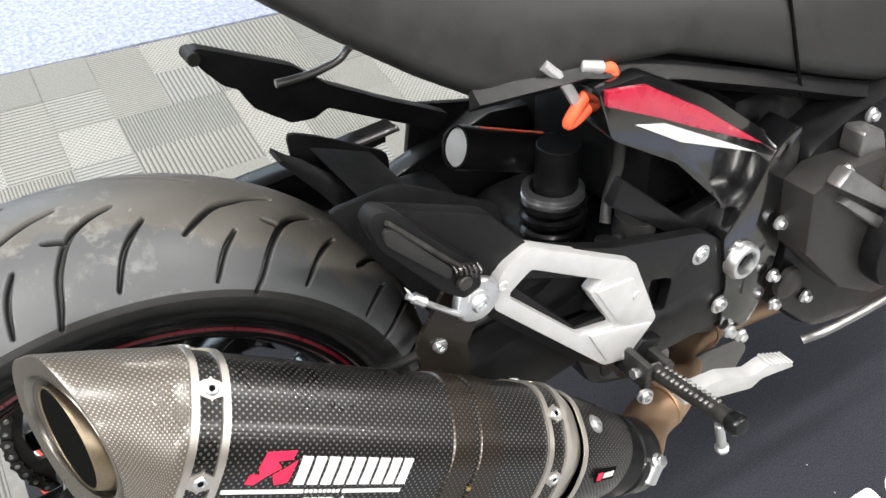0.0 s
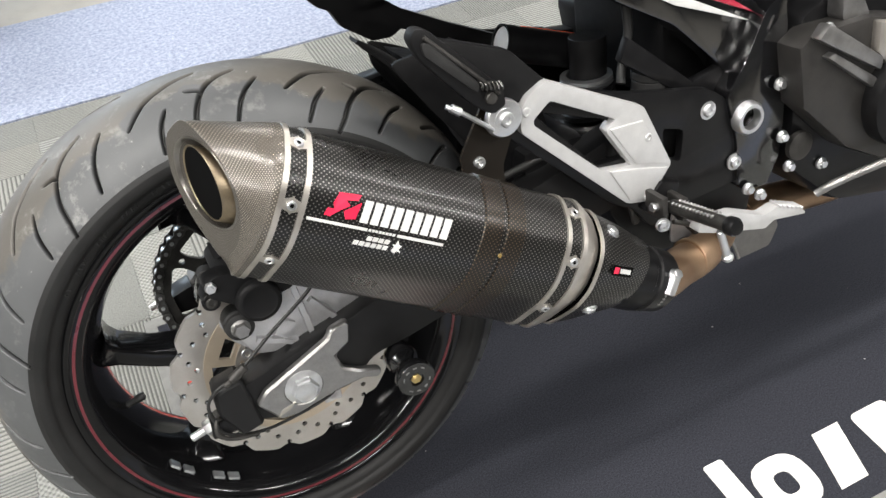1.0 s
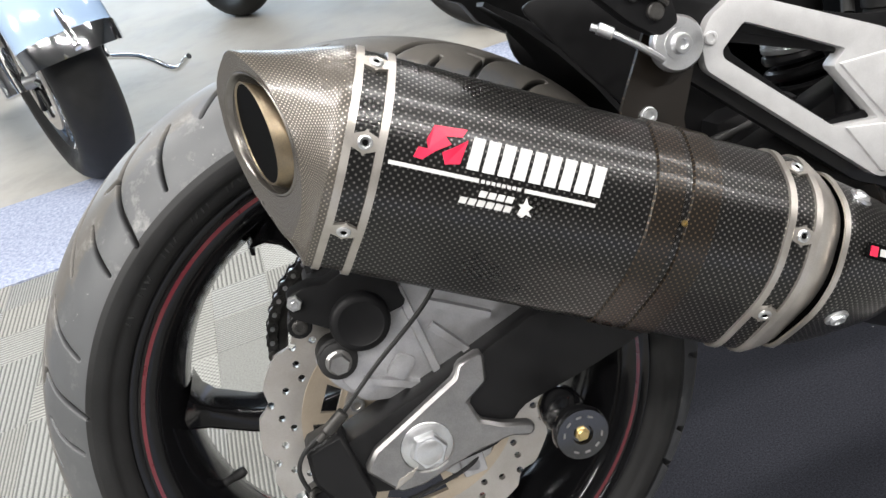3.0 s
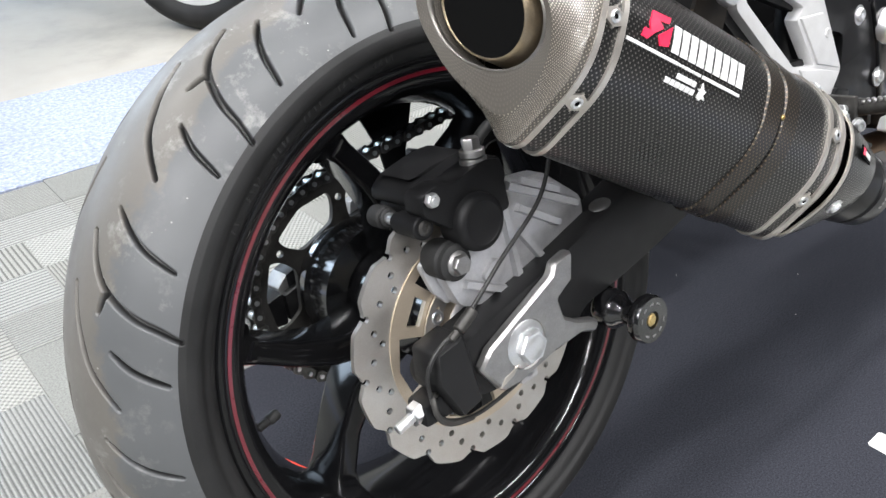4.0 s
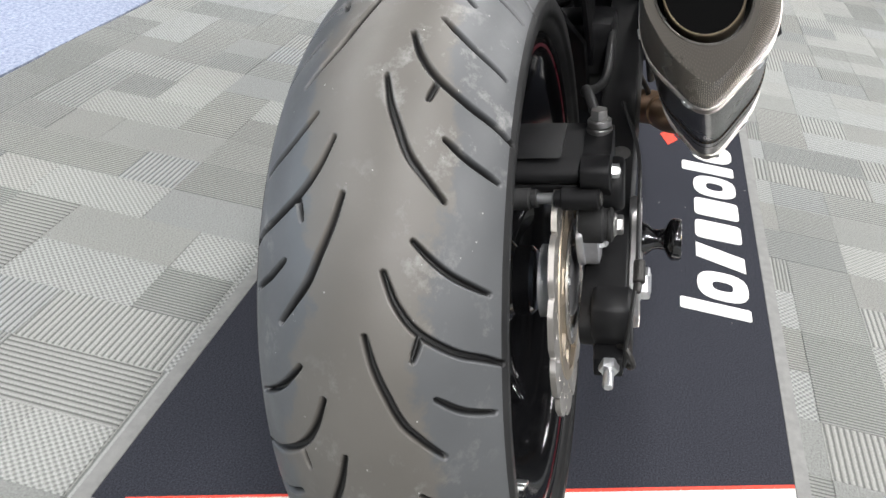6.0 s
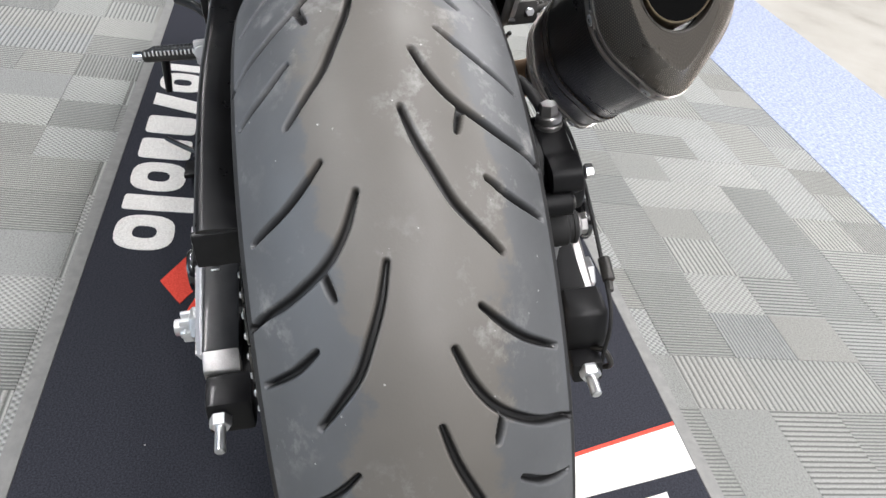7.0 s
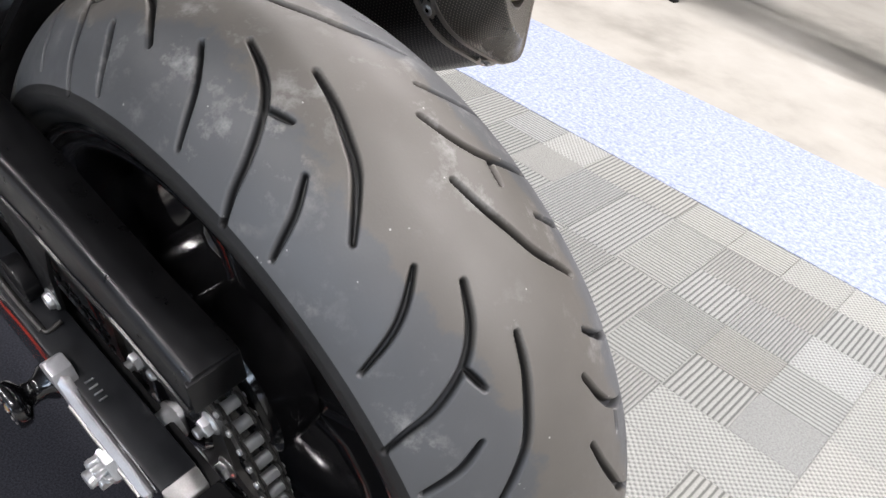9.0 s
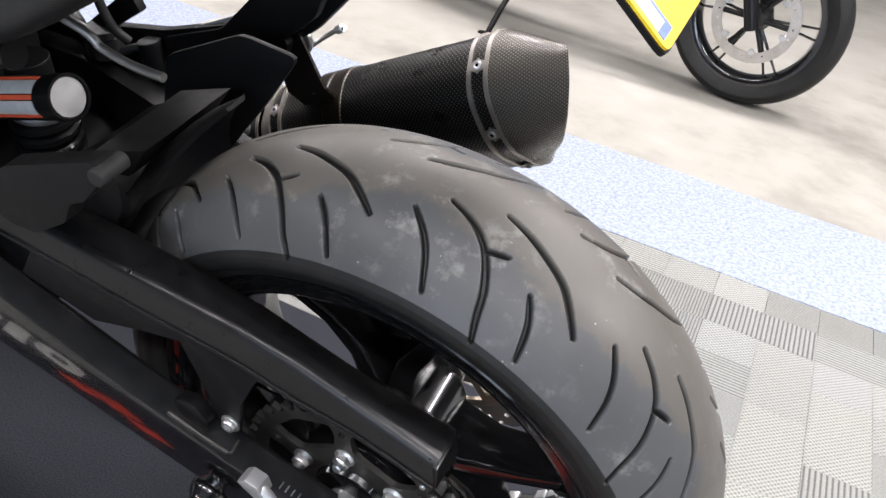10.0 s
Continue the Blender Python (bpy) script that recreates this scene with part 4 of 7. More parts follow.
# ---- silencer, in its own axes: a ahead along it, b to the left, c up across it
MO = Vector((0.020, -0.277, 0.266))
MU = (Vector((0.277, -0.292, 0.115)) - MO).normalized()
MB = Vector((0, 0, 1)).cross(MU).normalized()
MC = MU.cross(MB)


def mp(a, b, c):
    """A point of the silencer; the body deepens below and sinks above towards its front."""
    fall = min(max(a, 0.0), 0.33)
    c -= fall * (0.014 * min(max(c, 0.0) / 0.045, 1.0) + 0.02 * min(max(-c - 0.04, 0.0) / 0.045, 1.0))
    return MO + a * MU + b * MB + c * MC


HEXA = [(0.057, 0.058), (0.006, 0.024), (0.0, -0.038), (0.052, -0.104), (0.106, -0.05), (0.108, 0.016)]


def even(loop, n):
    """n points at equal steps round a closed line."""
    pts = [Vector(q) for q in loop] + [Vector(loop[0])]
    run = np.cumsum([0.0] + [(q - o).length for o, q in zip(pts, pts[1:])])
    at = np.linspace(0, run[-1], n, endpoint=False)
    return list(zip(np.interp(at, run, [q.x for q in pts]).tolist(), np.interp(at, run, [q.y for q in pts]).tolist()))


SEC = even(rounded(HEXA, [0.03, 0.024, 0.026, 0.024, 0.026, 0.026], 9), 108)
CEN = (0.055, -0.02)


def ring_at(a, grow=0.0, scale=1.0, shear=None):
    """One loop of the silencer's outline: grown by metres, or scaled about its middle."""
    out = []
    for b, c in SEC:
        db, dc = b - CEN[0], c - CEN[1]
        ln = math.hypot(db, dc)
        k = scale * (1 + grow / ln)
        b2, c2 = CEN[0] + db * k, CEN[1] + dc * k
        out.append(mp(shear(b2, c2) if shear else a, b2, c2))
    return out


ARC = [0.0]
for p, q in zip(SEC, SEC[1:] + SEC[:1]):
    ARC.append(ARC[-1] + math.hypot(p[0] - q[0], p[1] - q[1]))


def uv_rows(rows):
    return [[(a, s) for s in ARC] for a in rows]


steps = [-0.012 + 0.324 * k / 24 for k in range(25)]
silencer = part("silencer", loft([ring_at(a) for a in steps], True, uv_rows(steps)), M_CARBON, bike, "large black carbon-fibre silencer with alloy bands", smooth=50)


def slant(b, c):
    """The plane of the cap's slash cut."""
    return -0.0605 - 0.6 * (b - 0.0572) - 0.42 * (c + 0.0165)


def bore_cut(b, c):
    """The plane of the outlet tube's end."""
    return -0.0631 - 0.4 * (b - 0.0572) - 0.475 * (c + 0.0173)


FACE = even(rounded([(0.0735, 0.033), (0.101, 0.005), (0.1015, -0.03), (0.083, -0.0605), (0.0493, -0.0845), (0.027, -0.058), (0.0175, -0.033), (0.0165, -0.008), (0.034, 0.0185)], 0.012, 5), 108)


def face_reach(ang):
    """How far the slash cut's outline lies from the section's middle, in the direction ang."""
    d = Vector((math.cos(ang), math.sin(ang)))
    best = 0.03
    for p, q in zip(FACE, FACE[1:] + FACE[:1]):
        hit = geometry.intersect_line_line_2d(Vector(CEN), Vector(CEN) + d * 0.2, Vector(p), Vector(q))
        if hit:
            best = (hit - Vector(CEN)).length
    return best


CUT = []
for b, c in SEC:
    ang = math.atan2(c - CEN[1], b - CEN[0])
    reach = face_reach(ang)
    CUT.append((CEN[0] + reach * math.cos(ang), CEN[1] + reach * math.sin(ang)))


def circle_ring(r, back=0.0, cut=bore_cut):
    """A round loop with as many points as the outline, in the tube's end cut or another, or set back along the bore."""
    out = []
    for b, c in SEC:
        ang = math.atan2(c - CEN[1], b - CEN[0])
        b2, c2 = 0.0575 + r * math.cos(ang), -0.017 + r * math.sin(ang)
        out.append(mp(cut(b2, c2) + back, b2, c2))
    return out


def cap_ring(t, lift=0.0):
    """A loop of the end cap: t runs from the body's outline to the outline of the slash cut."""
    out = []
    k = t ** 1.12
    for (b, c), (b1, c1) in zip(SEC, CUT):
        b0, c0 = CEN[0] + (b - CEN[0]) * 1.006, CEN[1] + (c - CEN[1]) * 1.006
        b2, c2 = b0 + (b1 - b0) * k, c0 + (c1 - c0) * k
        out.append(mp(-0.018 * (1 - t) + t * slant(b2, c2) + lift, b2, c2))
    return out


cap_steps = (0.12, 0.3, 0.5, 0.7, 0.86, 0.95)
edge_ring, hole_ring = cap_ring(1.0, -0.0006), circle_ring(0.0357, 0.0, slant)
brow = [p.lerp(q, 0.06) for p, q in zip(cap_ring(1.0, -0.0012), hole_ring)]
cap_secs = [ring_at(-0.0115, 0.0012), ring_at(-0.018, 0.001)] + [cap_ring(t) for t in cap_steps] + [edge_ring, brow]
cap_rows = [-0.0115, -0.018] + [-0.018 - 0.06 * t for t in cap_steps] + [-0.078, -0.08]
end_cap = part("end_cap", loft(cap_secs, False, uv_rows(cap_rows)), M_CARBON_CAP, silencer, "slash-cut carbon end cap", smooth=60)
face_rings = [brow, [p.lerp(q, 0.4) for p, q in zip(brow, hole_ring)], [p.lerp(q, 0.8) for p, q in zip(brow, hole_ring)], hole_ring, circle_ring(0.035, 0.0012, slant), circle_ring(0.0346, 0.02, slant)]
part("cap_face", loft(face_rings, False, uv_rows([0.0, 0.006, 0.013, 0.017, 0.0185, 0.036])), M_CARBON_FACE, end_cap, "smooth brownish carbon cap face", smooth=45)
part("hole_ring", loft([circle_ring(0.0366, -0.0002, slant), circle_ring(0.0361, -0.0011, slant), circle_ring(0.0352, -0.0009, slant), circle_ring(0.0347, 0.0006, slant), circle_ring(0.0347, 0.003, slant)], False), M_FACE, end_cap, "thin steel ring in the cap's hole", smooth=60)
part("outlet_tube", loft([circle_ring(0.0303, 0.04), circle_ring(0.0303, 0.003), circle_ring(0.0302, 0.0006), circle_ring(0.0297, 0.0), circle_ring(0.029, 0.0002), circle_ring(0.0287, 0.001)], False), M_GOLD, end_cap, "heat-tinted outlet tube", smooth=60)
part("outlet_bore", loft([circle_ring(0.0287, 0.001), circle_ring(0.0286, 0.004), circle_ring(0.028, 0.1), circle_ring(0.002, 0.11)], True), M_DEADBLACK, silencer, "sooty black bore")
# joint between cap and body
part("cap_seam", loft([ring_at(-0.0125, 0.0019), ring_at(-0.0095, 0.0019)], False), M_DEADBLACK, silencer)
PER = ARC[-1]


def nearest(b, c):
    return min(range(len(SEC)), key=lambda k: (SEC[k][0] - b) ** 2 + (SEC[k][1] - c) ** 2)


START = ARC[nearest(0.0015, 0.0)]
RIV = [START + d for d in (-0.056, 0.0, 0.06, 0.13, 0.2, 0.27)]


def at_arc(s, a, grow):
    """A point of the skin at arc length s, and the way outwards."""
    s %= PER
    k = max(i for i in range(len(SEC)) if ARC[i] <= s)
    t = (s - ARC[k]) / max(ARC[k + 1] - ARC[k], 1e-6)
    p, q = Vector(SEC[k]), Vector(SEC[(k + 1) % len(SEC)])
    e = p.lerp(q, t)
    d = (q - p).normalized()
    nrm = Vector((-d.y, d.x))
    if nrm.dot(e - Vector(CEN)) < 0:
        nrm = -nrm
    e = e + nrm * grow
    return mp(a, e.x, e.y), (MB * nrm.x + MC * nrm.y)


def band(a0, name="band"):
    """An alloy band of two rails with lands at its rivets."""
    g = 0.0022
    b = part(name, join_bm(*[loft([ring_at(a0 + s0, 0.0), ring_at(a0 + s0, g), ring_at(a0 + s1, g), ring_at(a0 + s1, 0.0)], False) for s0, s1 in ((-0.0125, -0.0075), (0.0075, 0.0125))]), M_TITAN, silencer, "brushed alloy band", smooth=40)
    for s in RIV:
        secs = []
        for k in range(-6, 7):
            ds = 0.0013 * k
            half = 0.0078 if abs(k) < 4 else (0.0078 - 0.0034 * (abs(k) - 3) if abs(k) < 6 else 0.0005)
            row = [at_arc(s + ds, a0 + half * q, 0.0002)[0] for q in (-1, 1)] + [at_arc(s + ds, a0 + half * q, 0.0024)[0] for q in (1, -1)]
            secs.append(row)
        part("land", loft(secs), M_TITAN, b)
        p, w = at_arc(s, a0, 0.0024)
        rv = part("rivet", lathe(((0, -0.0005), (0.0046, -0.0005), (0.0046, 0.0008), (0.0036, 0.0016), (0.0024, 0.0014), (0.002, 0.0005), (0, 0.0005)), along(p, p + w), 18), M_ZINC, b, "small steel rivet")
        # black disc, paints the shade of the rivet's hole
        part("rivet_hole", lathe(((0, 0.0005), (0.0019, 0.0005), (0.0019, 0.0009), (0, 0.0009)), along(p, p + w), 12), M_DEADBLACK, rv)
    return b


band(0.0)
band(0.299)
# hanger strap round the body
for a0, a1 in ((0.188, 0.21), (0.214, 0.236)):
    part("strap", loft([ring_at(a0, 0.0), ring_at(a0 + 0.001, 0.0018), ring_at(a1 - 0.001, 0.0018), ring_at(a1, 0.0)], False, uv_rows((a0, a0 + 0.001, a1 - 0.001, a1))), M_CARBON_STRAP, silencer, "brownish carbon hanger strap", smooth=40)
p, w = at_arc(START + 0.008, 0.213, 0.001)
part("strap_screw", hex_socket_bolt(p, w, 0.0022, 0.0015), M_BRASS, silencer)
tab = [Vector((0.208, -0.205, 0.186)), Vector((0.252, -0.205, 0.163)), Vector((0.262, -0.185, 0.19)), Vector((0.285, -0.188, 0.245)), Vector((0.25, -0.188, 0.272)), Vector((0.215, -0.185, 0.212))]
tb = loft([[v + Vector((0, -0.002, 0)) for v in tab], [v + Vector((0, 0.002, 0)) for v in tab]], True, [[(v.x, v.z) for v in tab + tab[:1]]] * 2)
part("hanger_tab", tb, M_CARBON_STRAP, silencer, "carbon hanger tab")
part("tab_bolt", hex_socket_bolt((0.234, -0.189, 0.202), (0, -1, 0), 0.0055, 0.0045, 0.0068), M_ZINC, silencer)

# front end and link pipe
front = [(0.3115, 0.0012, 1.0), (0.315, 0.001, 0.995), (0.326, 0.0, 0.93), (0.333, 0.0, 0.86)]
part("front_ring", loft([ring_at(a, g, k) for a, g, k in front], True), M_TITAN, silencer, "bevelled alloy front ring", smooth=40)
# neck coloured black for the shade between ring and cover
part("neck", loft([ring_at(0.33, 0, 0.8), ring_at(0.352, 0, 0.76)], True), M_DEADBLACK, silencer)


def round_ring(a, r, db=0.0, dc=0.0, squash=1.0):
    out = []
    for b, c in SEC:
        ang = math.atan2(c - CEN[1], b - CEN[0])
        out.append(mp(a, CEN[0] + db + r * math.cos(ang) * squash, CEN[1] + dc + r * math.sin(ang)))
    return out


def cover_ring(a, size, round_r, blend, lean=0.0):
    """A loop between the silencer's outline and a circle, leaning ahead above."""
    out = []
    for b, c in SEC:
        db, dc = (b - CEN[0]) * size, (c - CEN[1]) * size
        ang = math.atan2(dc, db)
        b2 = CEN[0] + db * (1 - blend) + blend * round_r * math.cos(ang)
        c2 = CEN[1] + dc * (1 - blend) + blend * round_r * math.sin(ang)
        out.append(mp(a + lean * (c2 - CEN[1]), b2, c2))
    return out


cover_rows = [0.334, 0.336, 0.345, 0.36, 0.376, 0.392, 0.404, 0.4045]
cover_secs = [cover_ring(a, k, r, f, lean) for a, k, r, f, lean in zip(cover_rows, (0.9, 0.915, 0.9, 0.855, 0.79, 0.71, 0.64, 0.62), (0.06, 0.061, 0.06, 0.057, 0.053, 0.048, 0.044, 0.0425), (0.25, 0.25, 0.28, 0.35, 0.45, 0.6, 0.7, 0.7), (0, 0, 0, 0.05, 0.12, 0.2, 0.3, 0.3))]
cover = part("heat_cover", loft(cover_secs, False, uv_rows(cover_rows)), M_CARBON, silencer, "dark carbon heat cover", smooth=50)
part("cover_lip", loft([cover_ring(0.3325, 0.915, 0.061, 0.25), cover_ring(0.3325, 0.945, 0.0628, 0.25), cover_ring(0.3365, 0.945, 0.0628, 0.25), cover_ring(0.3365, 0.915, 0.061, 0.25)], False), M_TITAN, silencer)
for bb, cb in ((0.010, -0.057), (0.034, 0.037), (0.1, 0.02), (0.1, -0.05)):
    ang = math.atan2(cb - CEN[1], bb - CEN[0])
    k = min(range(len(SEC)), key=lambda n: abs(math.atan2(SEC[n][1] - CEN[1], SEC[n][0] - CEN[0]) - ang))
    q = cover_ring(0.357, 0.862, 0.0575, 0.33)[k]
    wq = (MB * math.cos(ang) + MC * math.sin(ang) + MU * 0.25).normalized()
    part("cover_bolt", hex_socket_bolt(q, wq, 0.0062, 0.004, 0.0085), M_ZINC, silencer, "flanged steel bolt")
sleeve = part("clamp_sleeve", loft([round_ring(0.392, 0.0385), round_ring(0.41, 0.0395), round_ring(0.428, 0.0395), round_ring(0.431, 0.0365), round_ring(0.436, 0.0365), round_ring(0.438, 0.0385), round_ring(0.462, 0.0365), round_ring(0.4645, 0.035), round_ring(0.465, 0.0265)], True), M_SATIN, silencer, "black clamp sleeve", smooth=40)
for k in range(6):
    ang = math.radians(172 + 7 * k)
    q = mp(0.45, CEN[0] + 0.0376 * math.cos(ang), CEN[1] + 0.0376 * math.sin(ang))
    part("print_mark", rod(q, q + 0.0006 * (MB * math.cos(ang) + MC * math.sin(ang)), 0.0017, seg=8, bev=0.0001), M_PLATE, sleeve)
part("clamp_bolt", join_bm(hex_nut(mp(0.4535, CEN[0] - 0.033, CEN[1] + 0.02), (MC - MB * 0.9).normalized(), 0.0062, 0.007, 0.008), rod(mp(0.4535, CEN[0] - 0.036, CEN[1] - 0.002), mp(0.4535, CEN[0] - 0.032, CEN[1] + 0.022), 0.0075)), M_ZINC, silencer)
pipe = part("link_pipe", tube((mp(0.42, CEN[0], CEN[1]), mp(0.465, CEN[0], CEN[1]), (0.475, -0.2, -0.02), (0.53, -0.178, -0.03), (0.58, -0.143, -0.043), (0.63, -0.11, -0.054), (0.7, -0.086, -0.06), (0.85, -0.08, -0.08), (0.98, -0.08, -0.07)), 0.0255, 26), M_BRONZE, silencer, "heat-tinted bronze link pipe")
shield = part("heat_shield", slab(rounded([(0.597, -0.026), (0.6154, -0.0255), (0.677, -0.0325), (0.688, -0.0577), (0.6735, -0.085), (0.6205, -0.087)], 0.005, 2), (), -0.151, -0.1485, 0.0008), M_SHIELD, pipe, "grey steel heat shield plate")
part("folded_edge", tube(((0.5975, -0.1495, -0.027), (0.609, -0.1495, -0.0565), (0.6205, -0.1495, -0.0865)), 0.0026, 8), M_PLATE, shield)
part("pipe_bracket", slab(rounded([(0.515, 0.02), (0.512, -0.024), (0.56, -0.034), (0.562, -0.005), (0.545, 0.02)], 0.006, 2), (), -0.142, -0.138, 0.001), M_CAST, pipe, "pale alloy pipe bracket")
part("overflow_hose", tube(((0.505, -0.15, 0.035), (0.535, -0.162, -0.006), (0.565, -0.162, -0.038), (0.595, -0.157, -0.072)), 0.0042, 10), M_HOSE, pipe)
for t, (pa, pb) in enumerate((((0.505, -0.187, -0.0245), (0.513, -0.185, -0.0255)), ((0.662, -0.095, -0.057), (0.67, -0.092, -0.058)))):
    part("pipe_bead", rod(pa, pb, 0.0275), M_BRONZE, pipe)


# printed marks on the silencer's flat side: u runs along it, v up, from the line's rear end
LS, LE = Vector((0.029, -0.2795, 0.250)), Vector((0.145, -0.2855, 0.181))
PU = (LE - LS).normalized()
PN = Vector((-0.03, -1, 0)).normalized()
PN = (PN - PU * PN.dot(PU)).normalized()
PV = PU.cross(PN) * -1
if PV.z < 0:
    PV = -PV


def printed(name, outline, mat, lift=0.0004, label=""):
    """A flat print on the silencer's side, its outline in metres along and up."""
    def skin(u, v, h):
        q = LS + PU * u + PV * v
        s = (q - MO).dot(MU)
        cc = (q - MO).dot(MC)
        best = min(((abs(pt[1] - cc), n) for n, pt in enumerate(SEC) if pt[0] < CEN[0]))[1]
        lo, hi = SEC[best], SEC[(best + 1) % len(SEC)]
        prev = SEC[best - 1]
        other = hi if abs(hi[1] - cc) < abs(prev[1] - cc) else prev
        t = 0 if abs(other[1] - lo[1]) < 1e-6 else max(0, min(1, (cc - lo[1]) / (other[1] - lo[1])))
        b = lo[0] + (other[0] - lo[0]) * t
        return mp(s, b - h, cc)
    bm = bmesh.new()
    top = [bm.verts.new(skin(u, v, 0.0007 + lift)) for u, v in outline]
    bot = [bm.verts.new(skin(u, v, -0.0006)) for u, v in outline]
    bm.faces.new(top)
    n = len(top)
    for k in range(n):
        bm.faces.new((top[k], top[(k + 1) % n], bot[(k + 1) % n], bot[k]))
    return part(name, bm, mat, silencer, label, smooth=0)


def bar(u0, v0, u1, v1, lean=0.0):
    return [(u0, v0), (u1, v0), (u1 + lean, v1), (u0 + lean, v1)]


for k in range(6):
    u0, u1 = 0.0 + 0.0095 * k, 0.0095 * (k + 1)
    printed("print_line", bar(u0, -0.0012, u1, 0.0012), M_DECAL_W, label="white printed line" if not k else "")
for k in range(5):
    u0 = 0.087 + 0.0095 * k
    printed("print_line", bar(u0, -0.0012, u0 + 0.0095, 0.0012), M_DECAL_W)
for k in range(8):
    printed("small_print", bar(0.0585 + 0.0034 * k, -0.001, 0.0608 + 0.0034 * k, 0.001), M_DECAL_W)
printed("emblem", [(0.014, 0.006), (0.016, 0.0125), (0.022, 0.0125), (0.02, 0.0175), (0.0235, 0.027), (0.044, 0.0285), (0.0415, 0.0235), (0.031, 0.022), (0.0355, 0.018), (0.0265, 0.012), (0.0195, 0.0055)], M_DECAL_R, label="red printed emblem")
printed("emblem_half", [(0.031, 0.012), (0.0375, 0.0165), (0.0455, 0.0225), (0.043, 0.0075), (0.034, 0.0055)], M_DECAL_R)
for k in range(9):
    u0 = 0.0475 + 0.0101 * k
    printed("print_bar", bar(u0, 0.0055, u0 + 0.0076, 0.0252, 0.0014), M_DECAL_W, label="tall white printed bar")
for k in range(4):
    printed("print_mark", bar(0.059 + 0.0058 * k, -0.0095, 0.0635 + 0.0058 * k, -0.0055, 0.0008), M_DECAL_W)
for k in range(6):
    printed("print_mark", bar(0.0475 + 0.0058 * k, -0.0155, 0.052 + 0.0058 * k, -0.0115, 0.0008), M_DECAL_W)
printed("print_figure", [(0.086, -0.0155), (0.0875, -0.011), (0.0855, -0.009), (0.0885, -0.0085), (0.0895, -0.004), (0.0915, -0.008), (0.0945, -0.009), (0.0925, -0.012), (0.0955, -0.0155), (0.0915, -0.0145), (0.0895, -0.017)], M_DECAL_W)

# small badge on the heat cover
ba = math.radians(167)
bo = mp(0.368, CEN[0] - 0.0468, CEN[1] + 0.0177)
bn = (MB * math.cos(ba) + MC * math.sin(ba) + MU * 0.26).normalized()
bu = (MU - bn * MU.dot(bn)).normalized()
bv = bn.cross(bu)
BM = Matrix((( bu.x, bn.x, bv.x, bo.x), (bu.y, bn.y, bv.y, bo.y), (bu.z, bn.z, bv.z, bo.z), (0, 0, 0, 1)))
if bv.z < 0:
    BM = BM @ Matrix.Diagonal((1, 1, -1, 1))
badge = part("badge", box(0, 0.0005, 0, 0.034, 0.0016, 0.011, 0.0006, BM), M_DEADBLACK, silencer, "small black badge")
part("badge_emblem", box(-0.0115, 0.0014, 0, 0.0075, 0.001, 0.007, 0.0, BM), M_DECAL_R, badge)
part("badge_bar", box(0.004, 0.0014, 0, 0.018, 0.001, 0.005, 0.0, BM), M_DECAL_W, badge)

# ---- final drive
SPY = 0.112
teeth = []
for k in range(45):
    for da, r in ((0.0, 0.1075), (0.27, 0.1085), (0.42, 0.1165), (0.58, 0.1165), (0.73, 0.1085)):
        a = 2 * math.pi * (k + da) / 45
        teeth.append((r * math.cos(a), r * math.sin(a)))
wins = []
for k in range(6):
    a = math.radians(54 + 60 * k)
    wins.append(rounded([(r * math.cos(a + d), r * math.sin(a + d)) for r, d in ((0.064, -0.36), (0.084, -0.43), (0.097, -0.4), (0.0985, 0.0), (0.097, 0.4), (0.084, 0.43), (0.064, 0.36), (0.06, 0.0))], 0.006, 3))
    b = a + math.radians(30)
    wins.append(circle(0.088 * math.cos(b), 0.088 * math.sin(b), 0.004, 12))
sprocket = part("rear_sprocket", slab(teeth, [circle(0, 0, 0.038, 30), *wins], SPY - 0.003, SPY + 0.003), M_DARKSTEEL, bike, "dark steel rear sprocket with cut-outs", smooth=30)
for k in range(6):
    a = math.radians(24 + 60 * k)
    part("sprocket_nut", join_bm(hex_nut((0.056 * math.cos(a), SPY + 0.003, 0.056 * math.sin(a)), (0, 1, 0), 0.0085, 0.009, 0.0105, 0.0055), rod((0.056 * math.cos(a), SPY + 0.01, 0.056 * math.sin(a)), (0.056 * math.cos(a), SPY + 0.018, 0.056 * math.sin(a)), 0.0048)), M_ZINC, sprocket, "zinc flange nut")
part("sprocket_carrier", ylathe(((0.0, 0.04), (0.058, 0.045), (0.0625, 0.055), (0.0625, 0.1), (0.06, 0.1085), (0.04, 0.1085), (0.034, 0.12), (0.02, 0.124), (0.0, 0.124)), 48), M_GLOSS, sprocket, "gloss black sprocket carrier")
part("axle_spacer", ylathe(((0.0, 0.11), (0.017, 0.11), (0.017, 0.147), (0.0, 0.147)), 24), M_ZINC, sprocket)

RC, PITCH = 0.1128, 0.015875
FX, FZ, RF = 0.6, 0.15, 0.037
gap_d = math.hypot(FX, FZ)
base_a = math.atan2(FZ, FX)
tilt = math.acos((RC - RF) / gap_d)
top_a, bot_a = base_a + tilt, base_a - tilt
run = math.sqrt(gap_d ** 2 - (RC - RF) ** 2)
wrap = 2 * math.pi - 2 * tilt


